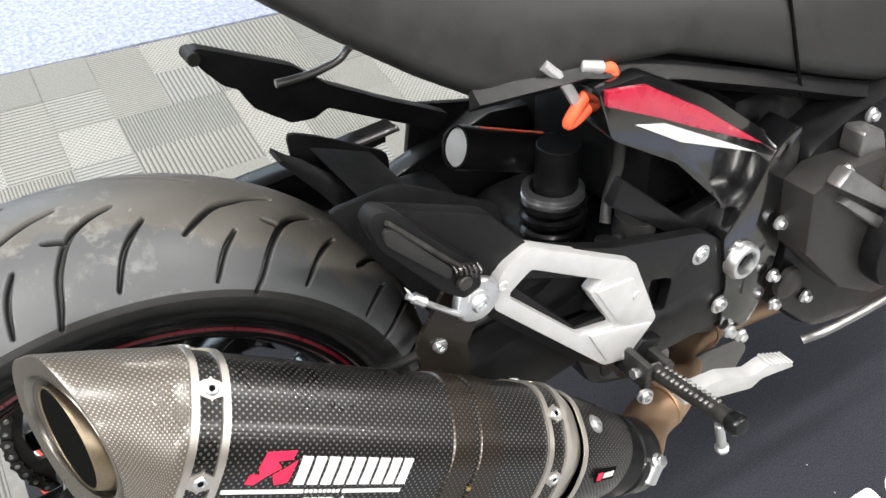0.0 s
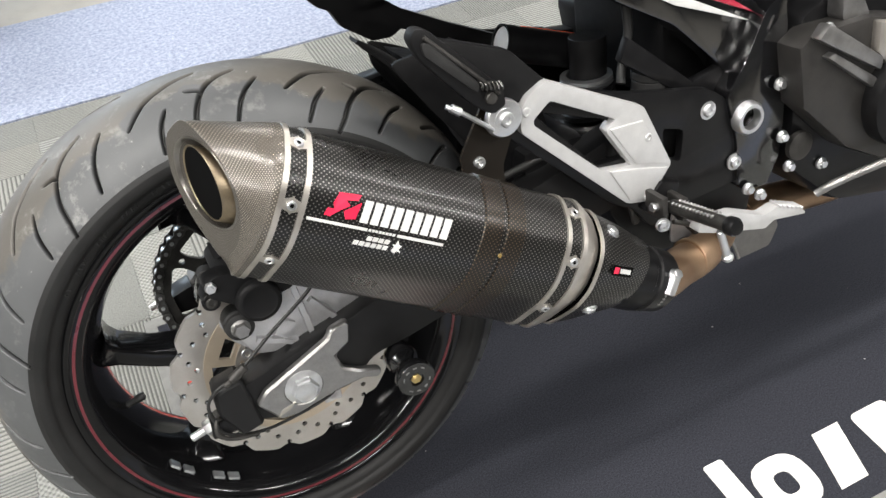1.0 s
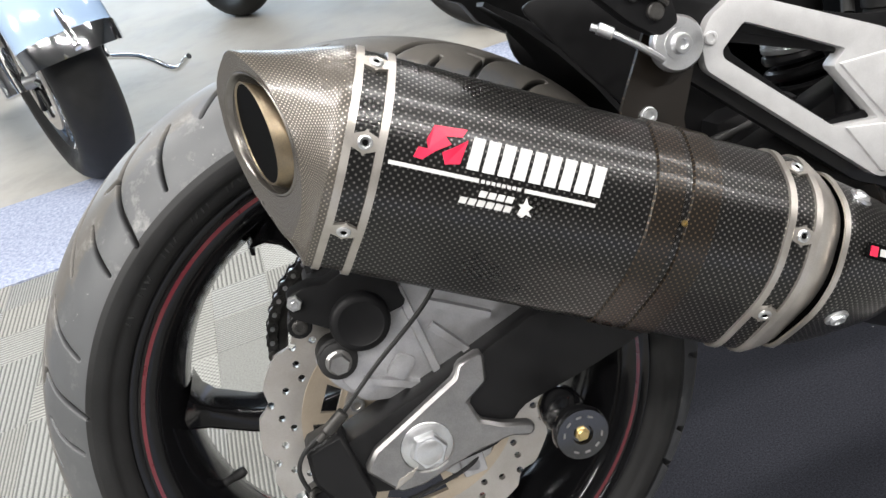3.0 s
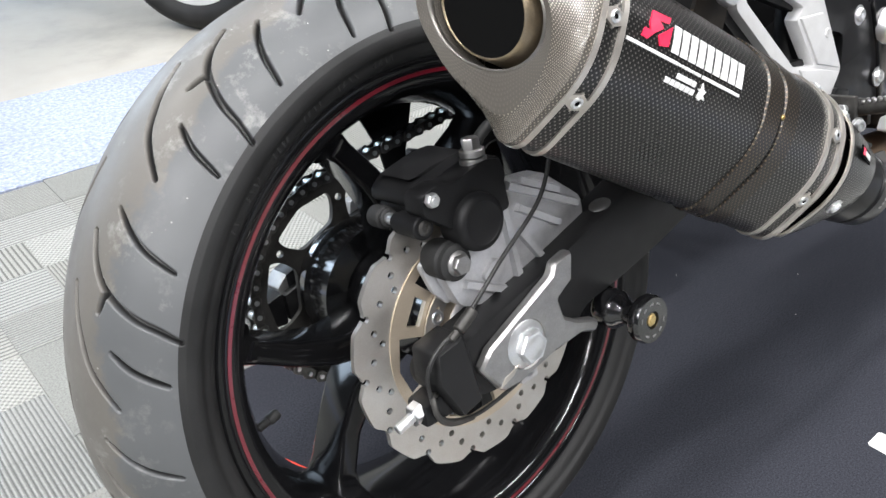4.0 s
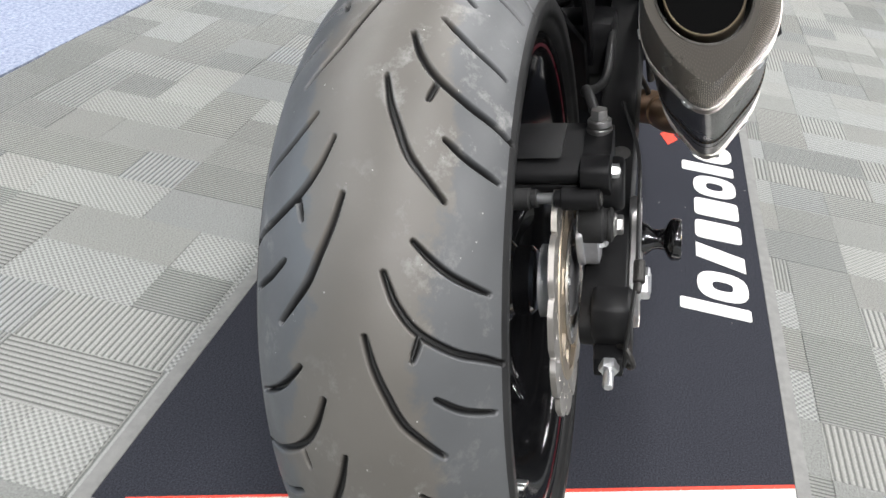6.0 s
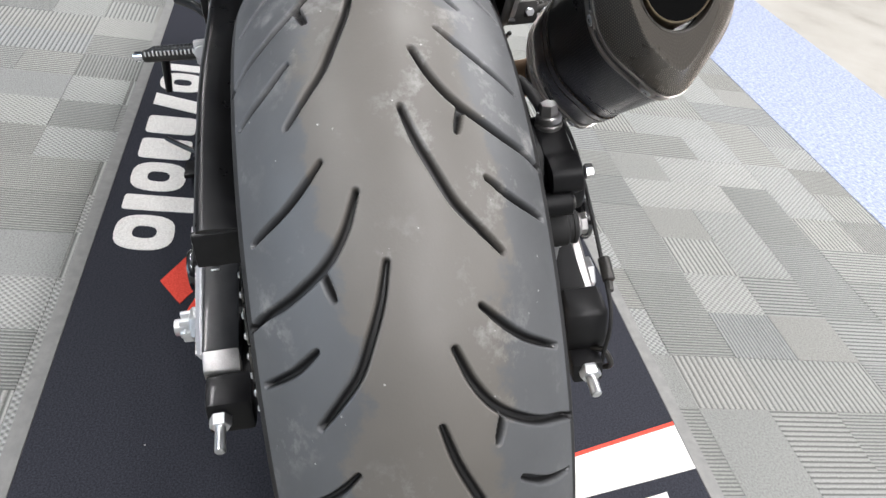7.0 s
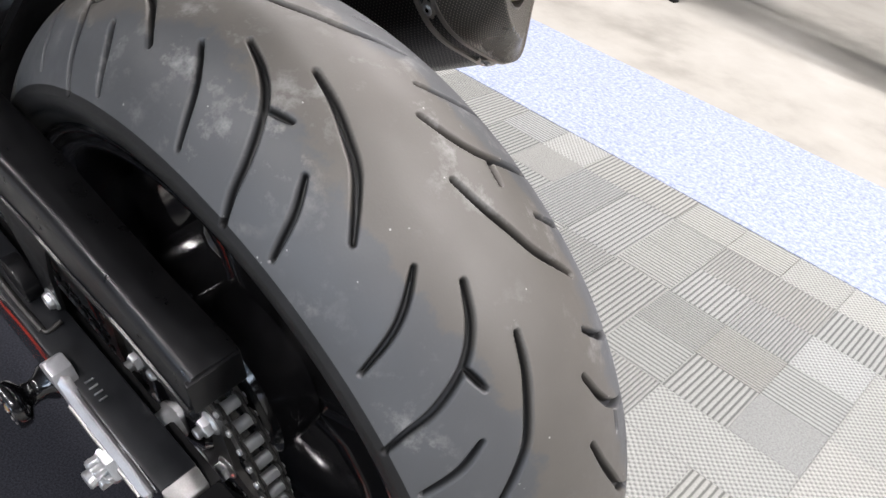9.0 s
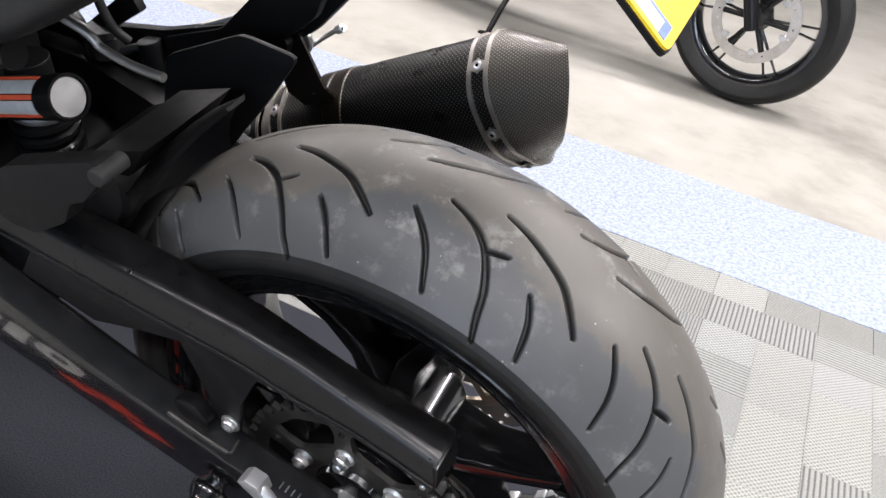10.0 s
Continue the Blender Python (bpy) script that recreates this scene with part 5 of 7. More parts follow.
def chain_at(s):
    """Place and heading along the chain; s = 0 where the top run meets the sprocket."""
    if s < 0:
        d = Vector((math.cos(top_a - math.pi / 2), math.sin(top_a - math.pi / 2)))
        return Vector((RC * math.cos(top_a), RC * math.sin(top_a))) - s * d, -d
    if s < wrap * RC:
        a = top_a + s / RC
        return Vector((RC * math.cos(a), RC * math.sin(a))), Vector((-math.sin(a), math.cos(a)))
    a = top_a + wrap
    d = Vector((-math.sin(a), math.cos(a)))
    return Vector((RC * math.cos(a), RC * math.sin(a))) + (s - wrap * RC) * d, d


def link_plate(y0, y1):
    h, r = PITCH / 2, 0.0068
    loop = [(h + r * math.cos(t), r * math.sin(t)) for t in (radians(-70 + 28 * k) for k in range(6))]
    loop += [(0, 0.0045)]
    loop += [(-h + r * math.cos(t), r * math.sin(t)) for t in (radians(110 + 28 * k) for k in range(6))]
    loop += [(0, -0.0045)]
    return slab(loop, (), y0, y1)


def bright(bm):
    """Marks all faces for the second material."""
    for f in bm.faces:
        f.material_index = 1
    return bm


chain = part("drive_chain", join_bm(link_plate(-0.0105, -0.009), link_plate(0.009, 0.0105), *[bright(rod((x, -0.0125, 0), (x, 0.0125, 0), 0.0027, seg=10, bev=0.0005)) for x in (-PITCH / 2, PITCH / 2)]), (M_CHAIN, M_ZINC), bike, "oily steel drive chain", smooth=40)
inner_bm = join_bm(link_plate(-0.0082, -0.0065), link_plate(0.0065, 0.0082), *[bright(rod((x, -0.0066, 0), (x, 0.0066, 0), 0.005, seg=12, bev=0.0005)) for x in (-PITCH / 2, PITCH / 2)])
count = 0
inner_link = None
s = -0.32
while s < wrap * RC + 0.3:
    p, d = chain_at(s)
    m = Matrix.Translation((p.x, SPY, p.y)) @ Matrix.Rotation(-math.atan2(d.y, d.x), 4, "Y")
    if count == 0:
        chain.matrix_basis = m
        base_inv = m.inverted()
    elif count == 1:
        inner_link = part("link", inner_bm, (M_CHAIN, M_ZINC), chain, smooth=40)
        inner_link.matrix_basis = base_inv @ m
    else:
        again(chain if count % 2 == 0 else inner_link, "link", base_inv @ m, chain)
    count += 1
    s += PITCH

# chain guard: a folded channel over the top run
RIDGE = [(-0.093, 0.157, 0.128, 0.153), (-0.085, 0.16, 0.131, 0.157), (-0.06, 0.169, 0.139, 0.16), (-0.02, 0.182, 0.15, 0.168), (0.037, 0.199, 0.158, 0.184), (0.09, 0.208, 0.17, 0.2), (0.18, 0.215, 0.178, 0.213), (0.263, 0.222, 0.188, 0.222), (0.36, 0.232, 0.2, 0.232)]
gsecs = []
for x, zr, zl, zi in RIDGE:
    outer = [(0.104, zi), (0.108, zi + 0.003), (0.122, zi + 0.7 * (zr - zi) + 0.001), (0.135, zr + 0.0005), (0.139, zr), (0.1425, zr - 0.0035), (0.144, zr - 0.01), (0.146, zl)]
    under = [(0.143, zl), (0.1405, zr - 0.011), (0.1365, zr - 0.005), (0.122, zi + 0.7 * (zr - zi) - 0.003), (0.107, zi - 0.001)]
    gsecs.append([(x, y, z) for y, z in outer + under])
guard = part("chain_guard", loft(gsecs), M_GUARD, bike, "black moulded chain guard", smooth=50)
part("guard_end", slab([(-0.0965, 0.128), (-0.0915, 0.127), (-0.0905, 0.156), (-0.095, 0.154)], (), 0.1045, 0.1445, 0.0018), M_SATIN, guard)
part("guard_bead", tube([(x, 0.1462, zl + 0.002) for x, zr, zl, zi in RIDGE], 0.0022, 8), M_SATIN, guard)
part("guard_side", slab([(0.06, 0.172), (0.15, 0.184), (0.3, 0.2), (0.33, 0.15), (0.25, 0.13), (0.19, 0.15), (0.15, 0.16), (0.128, 0.1), (0.122, 0.068), (0.098, 0.066), (0.092, 0.11), (0.075, 0.15)], (), 0.1405, 0.1445, 0.0012), M_PLASTIC, guard)
part("guard_lug", slab(rounded([(0.125, 0.062), (0.155, 0.07), (0.158, 0.092), (0.138, 0.098), (0.12, 0.08)], 0.006, 2), (), 0.1445, 0.158, 0.002), M_SATIN, guard)
part("guard_screw", join_bm(hex_socket_bolt((0.107, 0.1445, 0.074), (0, 1, 0), 0.0075, 0.006, 0.0098)), M_ZINC, guard, "steel guard screw")
part("arm_slot", join_bm(tube(((0.16, 0.164, 0.0775), (0.13, 0.164, 0.0672), (0.099, 0.163, 0.058)), 0.0028, 8), tube(((0.1, 0.163, 0.0585), (0.096, 0.16, 0.057), (0.097, 0.148, 0.0585)), 0.002, 8)), M_DARKSTEEL, guard)

# ---- rear mudguard
msecs = []
for k in range(9):
    t = k / 8
    a = radians(121 + 49 * t)
    r = 0.358 - 0.014 * t
    wd = 0.014 + 0.084 * min(1, 1.6 * t)
    curl = 0.03 * min(1, 2 * t)
    x0, z0 = -r * math.cos(a), r * math.sin(a)
    nx, nz = -math.cos(a), math.sin(a)
    loop = []
    for q in range(11):
        u = -1 + 0.2 * q
        loop.append((x0 - nx * curl * abs(u) ** 3, wd * u, z0 - nz * curl * abs(u) ** 3))
    for q in range(10, -1, -1):
        u = -1 + 0.2 * q
        loop.append((x0 - nx * (0.004 + curl * abs(u) ** 3), (wd - 0.003) * u, z0 - nz * (0.004 + curl * abs(u) ** 3)))
    msecs.append(loop)
hugger = part("rear_mudguard", loft(msecs), M_PLASTIC, bike, "matt black rear mudguard")
part("side_skirt", slab(rounded([(0.185, 0.3), (0.25, 0.305), (0.35, 0.25), (0.38, 0.11), (0.31, 0.11), (0.265, 0.18), (0.228, 0.232)], 0.01, 2), (), -0.102, -0.096, 0.002), M_PLASTIC, hugger)
part("left_skirt", slab(rounded([(0.228, 0.272), (0.262, 0.258), (0.34, 0.215), (0.34, 0.15), (0.26, 0.19), (0.23, 0.238)], 0.01, 2), (), 0.096, 0.102, 0.002), M_PLASTIC, hugger)
part("hugger_ridge", slab([(0.235, 0.272), (0.3, 0.246), (0.325, 0.212), (0.262, 0.232)], (), -0.06, 0.06, 0.004), M_PLASTIC, hugger)

# ---- shock and reservoir
RES_A, RES_B = Vector((0.377, 0.0115, 0.248)), Vector((0.508, 0.0091, 0.1995))
shock = part("rear_shock", join_bm(rod(RES_A, RES_B, 0.0225, bev=0.002), lathe(((0.0205, -0.004), (0.0232, -0.004), (0.0232, 0.012), (0.0205, 0.012)), along(RES_A, RES_B), 40, True)), M_SATIN, bike, "black shock reservoir lying lengthwise")
part("end_plate", lathe(((0, -0.002), (0.019, -0.002), (0.0205, 0.0), (0.0205, 0.004), (0, 0.004)), along(RES_A, RES_B), 36), M_TURNED, shock, "turned alloy end plate")
sleeve_at = along(RES_A.lerp(RES_B, 0.16), RES_B)
for a0, arc, ink in ((-31, 12, M_ORANGE), (-18, 36, M_DECAL_W), (21, 12, M_ORANGE), (36, 36, M_DECAL_W), (75, 12, M_ORANGE)):
    secs = []
    for zz in (0.0, 0.085):
        ring = [(r * math.cos(radians(a0 + d)), r * math.sin(radians(a0 + d)), zz) for r, ds in ((0.0231, range(0, arc + 1, 3)), (0.022, range(arc, -1, -3))) for d in ds]
        secs.append([sleeve_at @ Vector(q) for q in ring])
    part("label_band", loft(secs), ink, shock)
spring = [(0.472 + 0.031 * math.cos(t), -0.028 + 0.031 * math.sin(t), 0.1 + 0.016 * t / (2 * math.pi)) for t in (2 * math.pi * k / 10 for k in range(50))]
part("spring", tube(spring, 0.006, 8, 2), M_SATIN, shock)
part("shock_body", rod((0.47, -0.028, 0.08), (0.475, -0.028, 0.24), 0.024), M_PLASTIC, shock)
part("spring_collar", lathe(((0.026, 0), (0.034, 0.001), (0.0345, 0.005), (0.031, 0.0065), (0.034, 0.008), (0.0335, 0.013), (0.026, 0.014)), along((0.47, -0.0285, 0.178), (0.47, -0.0285, 0.2)), 30, True), M_ZINC, shock, "bright alloy spring collar")

# ---- right footrest hanger
hanger = part("footrest_hanger", slab(rounded([(0.248, 0.262), (0.3, 0.268), (0.42, 0.222), (0.535, 0.195), (0.562, 0.175), (0.572, 0.14), (0.605, 0.075), (0.598, 0.062), (0.48, 0.056), (0.452, 0.04), (0.44, 0.058), (0.425, 0.078), (0.4, 0.09), (0.262, 0.228)], 0.01, 3), [rounded([(0.47, 0.165), (0.5, 0.155), (0.495, 0.115), (0.472, 0.128)], 0.006, 2), [(0.3, 0.238), (0.395, 0.2), (0.415, 0.146), (0.38, 0.148)]], -0.183, -0.171, 0.002), M_SATIN, bike, "satin black footrest hanger")
tri_out = rounded([(0.284, 0.243), (0.2945, 0.2575), (0.3185, 0.2688), (0.437, 0.206), (0.474, 0.124), (0.4405, 0.086), (0.412, 0.092), (0.284, 0.2205)], 0.005, 3)
tri_in = rounded([(0.2992, 0.231), (0.3205, 0.2465), (0.4, 0.2015), (0.3865, 0.1912), (0.4195, 0.139), (0.38, 0.145), (0.2995, 0.2248)], 0.0035, 2)
tri = part("alloy_plate", slab(tri_out, [tri_in], -0.1935, -0.179, 0.0028), M_SILVER, hanger, "silver painted triangular alloy bracket", smooth=30)
part("raised_facet", slab([(0.391, 0.1925), (0.435, 0.19), (0.468, 0.126), (0.424, 0.1395)], (), -0.1962, -0.19, 0.0024), M_SILVER, tri)
part("raised_facet", slab([(0.388, 0.142), (0.421, 0.135), (0.468, 0.122), (0.4395, 0.09), (0.414, 0.096)], (), -0.1962, -0.19, 0.0024), M_SILVER, tri)
for x, z in ((0.291, 0.243), (0.441, 0.168), (0.4375, 0.094)):
    part("plate_screw", hex_socket_bolt((x, -0.195, z), (0, -1, 0), 0.0052, 0.0022), M_SILVER, tri)
part("hanger_washer", ylathe([(r, -y) for r, y in ((0.0, 0.198), (0.019, 0.198), (0.0205, 0.2005), (0.0202, 0.2045), (0.0185, 0.2065), (0.012, 0.2075), (0.0, 0.208))], 40, 0.2605, 0.2485), M_ZINC, hanger, "broad zinc washer")
part("hanger_bolt", hex_socket_bolt((0.2605, -0.2075, 0.2485), (0, -1, 0), 0.008, 0.0055, 0.0118), M_ZINC, hanger)
for x, z, y in ((0.535, 0.168, -0.182), (0.574, 0.0905, -0.186)):
    part("hanger_screw", hex_socket_bolt((x, y, z), (0, -1, 0), 0.008, 0.005, 0.0112), M_ZINC, hanger, "socket screw")
# rider's footrest, brake pedal
PEG_A, PEG_B = Vector((0.452, -0.222, 0.087)), Vector((0.4505, -0.318, 0.105))
peg = part("footrest", rod(PEG_A, PEG_B, 0.0082), M_DARKSTEEL, hanger, "dark steel footrest with bright ridges")
for k in range(12):
    for row in (-0.0055, 0.0045):
        c = PEG_A.lerp(PEG_B, 0.1 + 0.062 * k) + Vector((row, 0, 0.0074))
        part("peg_ridge", box(c.x, c.y, c.z, 0.0048, 0.003, 0.0034, 0.0008, None, 1), M_PLATE, peg)
part("peg_end", lathe(((0, -0.004), (0.0075, -0.004), (0.0105, 0.0), (0.0105, 0.008), (0.008, 0.012), (0, 0.013)), along(PEG_A.lerp(PEG_B, 1.0), PEG_A.lerp(PEG_B, 1.2)), 20), M_SATIN, peg)
part("peg_feeler", join_bm(rod((0.446, -0.309, 0.096), (0.4566, -0.3098, 0.06), 0.0044), rod((0.4558, -0.3097, 0.0625), (0.458, -0.3099, 0.055), 0.0066, 0.0062, 0.002)), M_ZINC, hanger, "steel feeler bolt under the footrest")
peg_mount = part("peg_mount", slab(rounded([(0.429, 0.078), (0.454, 0.108), (0.482, 0.099), (0.466, 0.062)], 0.004, 2), (), -0.2, -0.186, 0.002), M_SATIN, hanger)
part("mount_ear", box(0.438, -0.212, 0.089, 0.008, 0.034, 0.03, 0.002), M_DARKSTEEL, peg_mount)
part("mount_ear", box(0.466, -0.212, 0.08, 0.008, 0.034, 0.028, 0.002), M_DARKSTEEL, peg_mount)
part("mount_pin", join_bm(rod((0.428, -0.218, 0.092), (0.476, -0.218, 0.082), 0.0045), hex_nut((0.43, -0.218, 0.0915), (-1, 0, 0.2), 0.0055, 0.004)), M_ZINC, peg_mount)
part("mount_screw", hex_socket_bolt((0.4298, -0.234, 0.0755), (-0.3, -1, 0), 0.0066, 0.006, 0.0085), M_ZINC, peg_mount)
pedal = part("brake_pedal", slab(rounded([(0.462, 0.062), (0.47, 0.074), (0.516, 0.069), (0.56, 0.049), (0.58, 0.0535), (0.62, 0.0365), (0.627, 0.028), (0.576, 0.037), (0.563, 0.03), (0.512, 0.045), (0.485, 0.053)], 0.004, 3), (), -0.254, -0.238, 0.0035), M_SILVER, bike, "silver brake pedal with serrated tip")
for k in range(6):
    part("pedal_tooth", box(0.584 + 0.0068 * k, -0.247, 0.0535 - 0.0029 * k, 0.003, 0.019, 0.004, 0.0008, None, 1), M_SILVER, pedal)
part("brake_rod", rod((0.44, -0.168, 0.045), (0.425, -0.162, 0.14), 0.005), M_DARKSTEEL, pedal)
part("return_spring", rod((0.47, -0.2, 0.05), (0.52, -0.205, 0.025), 0.003), M_DARKSTEEL, pedal)
mc = part("master_cylinder", rod((0.42, -0.16, 0.14), (0.435, -0.16, 0.21), 0.014), M_PLASTIC, bike, "black rear brake master cylinder")
part("fluid_reservoir", join_bm(rod((0.482, -0.14, 0.185), (0.485, -0.14, 0.212), 0.021, bev=0.003), rod((0.485, -0.14, 0.211), (0.486, -0.14, 0.22), 0.0225)), M_HOSE, mc, "smoky fluid reservoir")
part("reservoir_hose", tube(((0.47, -0.14, 0.19), (0.45, -0.15, 0.2), (0.437, -0.16, 0.2)), 0.005), M_HOSE, mc)
part("breather_hose", tube(((0.448, -0.12, 0.335), (0.462, -0.125, 0.31), (0.466, -0.128, 0.27), (0.455, -0.13, 0.235), (0.445, -0.14, 0.215)), 0.0055), M_HOSE, bike, "curved black breather hose")


peg_y = -0.2
pillion = part("pillion_footrest", slab(rounded([(0.172, 0.352), (0.18, 0.362), (0.192, 0.357), (0.262, 0.282), (0.264, 0.262), (0.248, 0.256), (0.228, 0.272), (0.18, 0.33)], 0.006, 3), (), peg_y - 0.008, peg_y + 0.01, 0.004), M_PLASTIC, bike, "folded black pillion footrest")
part("peg_pad", slab(rounded([(0.182, 0.348), (0.19, 0.346), (0.236, 0.294), (0.233, 0.284), (0.183, 0.335)], 0.004, 2), (), peg_y - 0.0125, peg_y - 0.007, 0.002), M_RUBBER, pillion)
part("peg_ridge", tube(((0.186, peg_y - 0.01, 0.352), (0.222, peg_y - 0.012, 0.314), (0.256, peg_y - 0.01, 0.278)), 0.0022, 8), M_DARKSTEEL, pillion)
part("peg_pin", rod((0.246, peg_y - 0.013, 0.276), (0.246, peg_y + 0.012, 0.276), 0.0062), M_DARKSTEEL, pillion)
spring_line = [Vector((0.235, peg_y - 0.01, 0.292)).lerp(Vector((0.258, peg_y - 0.012, 0.286)), k / 24) + Vector((0, 0.0042 * math.cos(k * 1.5), 0.0042 * math.sin(k * 1.5))) for k in range(25)]
part("peg_spring", tube(spring_line, 0.0012, 6, 2), M_CHAIN, pillion, "small steel spring")
part("peg_clip", tube(((0.2, peg_y - 0.004, 0.279), (0.212, peg_y - 0.009, 0.271), (0.232, peg_y - 0.01, 0.254), (0.246, peg_y - 0.006, 0.241)), 0.0026, 8), M_ZINC, pillion, "bright bent wire clip")
part("peg_clip_head", rod((0.204, peg_y - 0.005, 0.277), (0.213, peg_y - 0.009, 0.27), 0.0045), M_ZINC, pillion)
part("peg_arm", slab(rounded([(0.196, 0.344), (0.285, 0.308), (0.335, 0.252), (0.42, 0.215), (0.41, 0.2), (0.29, 0.25), (0.255, 0.262), (0.214, 0.3)], 0.006, 2), (), -0.184, -0.168, 0.003), M_PLASTIC, pillion, "broad dark bracket arm")


lp = part("left_pillion_footrest", slab(rounded([(0.163, 0.352), (0.172, 0.356), (0.266, 0.314), (0.302, 0.284), (0.37, 0.247), (0.45, 0.208), (0.435, 0.19), (0.36, 0.226), (0.298, 0.258), (0.282, 0.25), (0.255, 0.252), (0.217, 0.28), (0.205, 0.304), (0.19, 0.312), (0.172, 0.334)], 0.004, 3), (), 0.15, 0.168, 0.004), M_PLASTIC, bike, "folded black pillion footrest")
part("peg_tip", rod((0.166, 0.145, 0.347), (0.166, 0.173, 0.347), 0.007), M_RUBBER, lp)

# ---- frame, side cover, seat
frame_spar = part("frame_spar", slab(rounded([(0.558, 0.18), (0.585, 0.215), (0.612, 0.27), (0.64, 0.285), (0.65, 0.2), (0.645, 0.08), (0.625, 0.04), (0.58, 0.05), (0.575, 0.12)], 0.01, 3), (), -0.188, -0.15, 0.005), M_GLOSS, bike, "gloss black frame spar")
part("frame_gusset", slab([(0.442, 0.275), (0.529, 0.2), (0.568, 0.208), (0.593, 0.251), (0.64, 0.268), (0.66, 0.15), (0.594, 0.14), (0.545, 0.165), (0.43, 0.25)], (), -0.163, -0.15, 0.003), M_SATIN, frame_spar)
part("pivot_nut", join_bm(ylathe([(r, -y) for r, y in ((0.0125, 0.186), (0.0205, 0.186), (0.0205, 0.195), (0.018, 0.199), (0.0135, 0.199), (0.0125, 0.19))], 28, 0.587, 0.146, True)), M_ZINC, frame_spar, "hollow steel pivot nut")
# black disc, paints the dark inside of the hollow nut
part("pivot_bore", ylathe([(r, -y) for r, y in ((0, 0.188), (0.0126, 0.188), (0.0126, 0.184), (0, 0.184))], 20, 0.587, 0.146), M_DEADBLACK, frame_spar)
cover_p = part("side_cover", slab(rounded([(0.4, 0.372), (0.452, 0.374), (0.53, 0.335), (0.622, 0.268), (0.628, 0.2), (0.585, 0.178), (0.565, 0.212), (0.5, 0.275), (0.42, 0.322)], 0.008, 3), (), -0.166, -0.13, 0.006), M_GLOSS, bike, "gloss black side cover with red and white graphics")
part("red_panel", slab([(0.408, 0.358), (0.406, 0.372), (0.449, 0.366), (0.52, 0.325), (0.612, 0.262), (0.51, 0.31), (0.47, 0.33)], (), -0.1705, -0.164, 0.001), M_REDPANEL, cover_p, "dark red painted flash")
part("white_flash", slab([(0.444, 0.33), (0.478, 0.322), (0.61, 0.252), (0.5, 0.297)], (), -0.168, -0.164, 0.0006), M_DECAL_W, cover_p, "thin white painted flash")
# rows behind x = 0.1 are an unseen tail, added to shade the tyre
seat_rows = []
for x, zb, zt, hw in ((-0.13, 0.6, 0.635, 0.055), (-0.05, 0.57, 0.615, 0.085), (0.03, 0.535, 0.585, 0.09), (0.1, 0.503, 0.56, 0.085), (0.15, 0.478, 0.548, 0.085), (0.212, 0.432, 0.55, 0.105), (0.275, 0.39, 0.535, 0.12), (0.34, 0.352, 0.52, 0.13), (0.4, 0.37, 0.5, 0.145), (0.5, 0.366, 0.475, 0.155), (0.6, 0.334, 0.47, 0.165), (0.7, 0.298, 0.49, 0.17), (0.85, 0.25, 0.56, 0.17), (1.0, 0.24, 0.62, 0.16)):
    q = rounded([(-hw, zb + 0.01), (-hw * 0.98, zb + 0.45 * (zt - zb)), (-hw * 0.72, zt), (hw * 0.72, zt), (hw * 0.98, zb + 0.45 * (zt - zb)), (hw, zb + 0.01), (hw * 0.8, zb), (-hw * 0.8, zb)], 0.025, 3)
    seat_rows.append([(x, y, z) for y, z in q])
seat = part("seat_unit", loft(seat_rows), M_SEAT, bike, "dark grey seat and tail unit", smooth=45)
part("seat_seam", tube(((0.655, -0.168, 0.3), (0.63, -0.166, 0.36), (0.61, -0.155, 0.43)), 0.002, 6), M_DEADBLACK, seat)
part("lower_trim", loft([[(x, -hw - 0.004, z), (x, -hw + 0.012, z + 0.012), (x, -hw + 0.012, z - 0.012)] for x, z, hw in ((0.31, 0.372, 0.13), (0.4, 0.378, 0.148), (0.5, 0.355, 0.158), (0.6, 0.325, 0.168), (0.72, 0.285, 0.172), (0.85, 0.245, 0.172))]), M_SATIN, seat)
part("under_tray", box(0.55, 0, 0.335, 0.18, 0.2, 0.05, 0.015), M_PLASTIC, bike, "black under-seat tray")
inner_f = part("inner_frame", box(0.7, 0, 0.16, 0.2, 0.28, 0.28, 0.03), M_SATIN, bike, "black frame and engine rear")
part("battery_tray", box(0.585, 0.0, 0.22, 0.1, 0.2, 0.14, 0.01), M_PLASTIC, inner_f)
part("breather_hose", tube(((0.31, 0.055, 0.375), (0.284, 0.05, 0.3623), (0.272, 0.05, 0.3536), (0.247, 0.05, 0.348), (0.226, 0.05, 0.3468), (0.2106, 0.05, 0.347)), 0.004, 10), M_PLATE, inner_f, "thin grey breather hose")
part("frame_rail", tube(((0.31, 0.1, 0.36), (0.42, 0.105, 0.34), (0.55, 0.12, 0.29), (0.68, 0.14, 0.26)), 0.013), M_SATIN, inner_f)

# rear number plate under the tail
NP = Matrix(((0, 0.77, -0.64, -0.1605), (-1, 0, 0, 0.043), (0, 0.64, 0.77, 0.4877), (0, 0, 0, 1)))


def on_plate(loop, z0, z1):
    bm = sheet(loop, (), z0, z1)
    bm.transform(NP)
    return bm


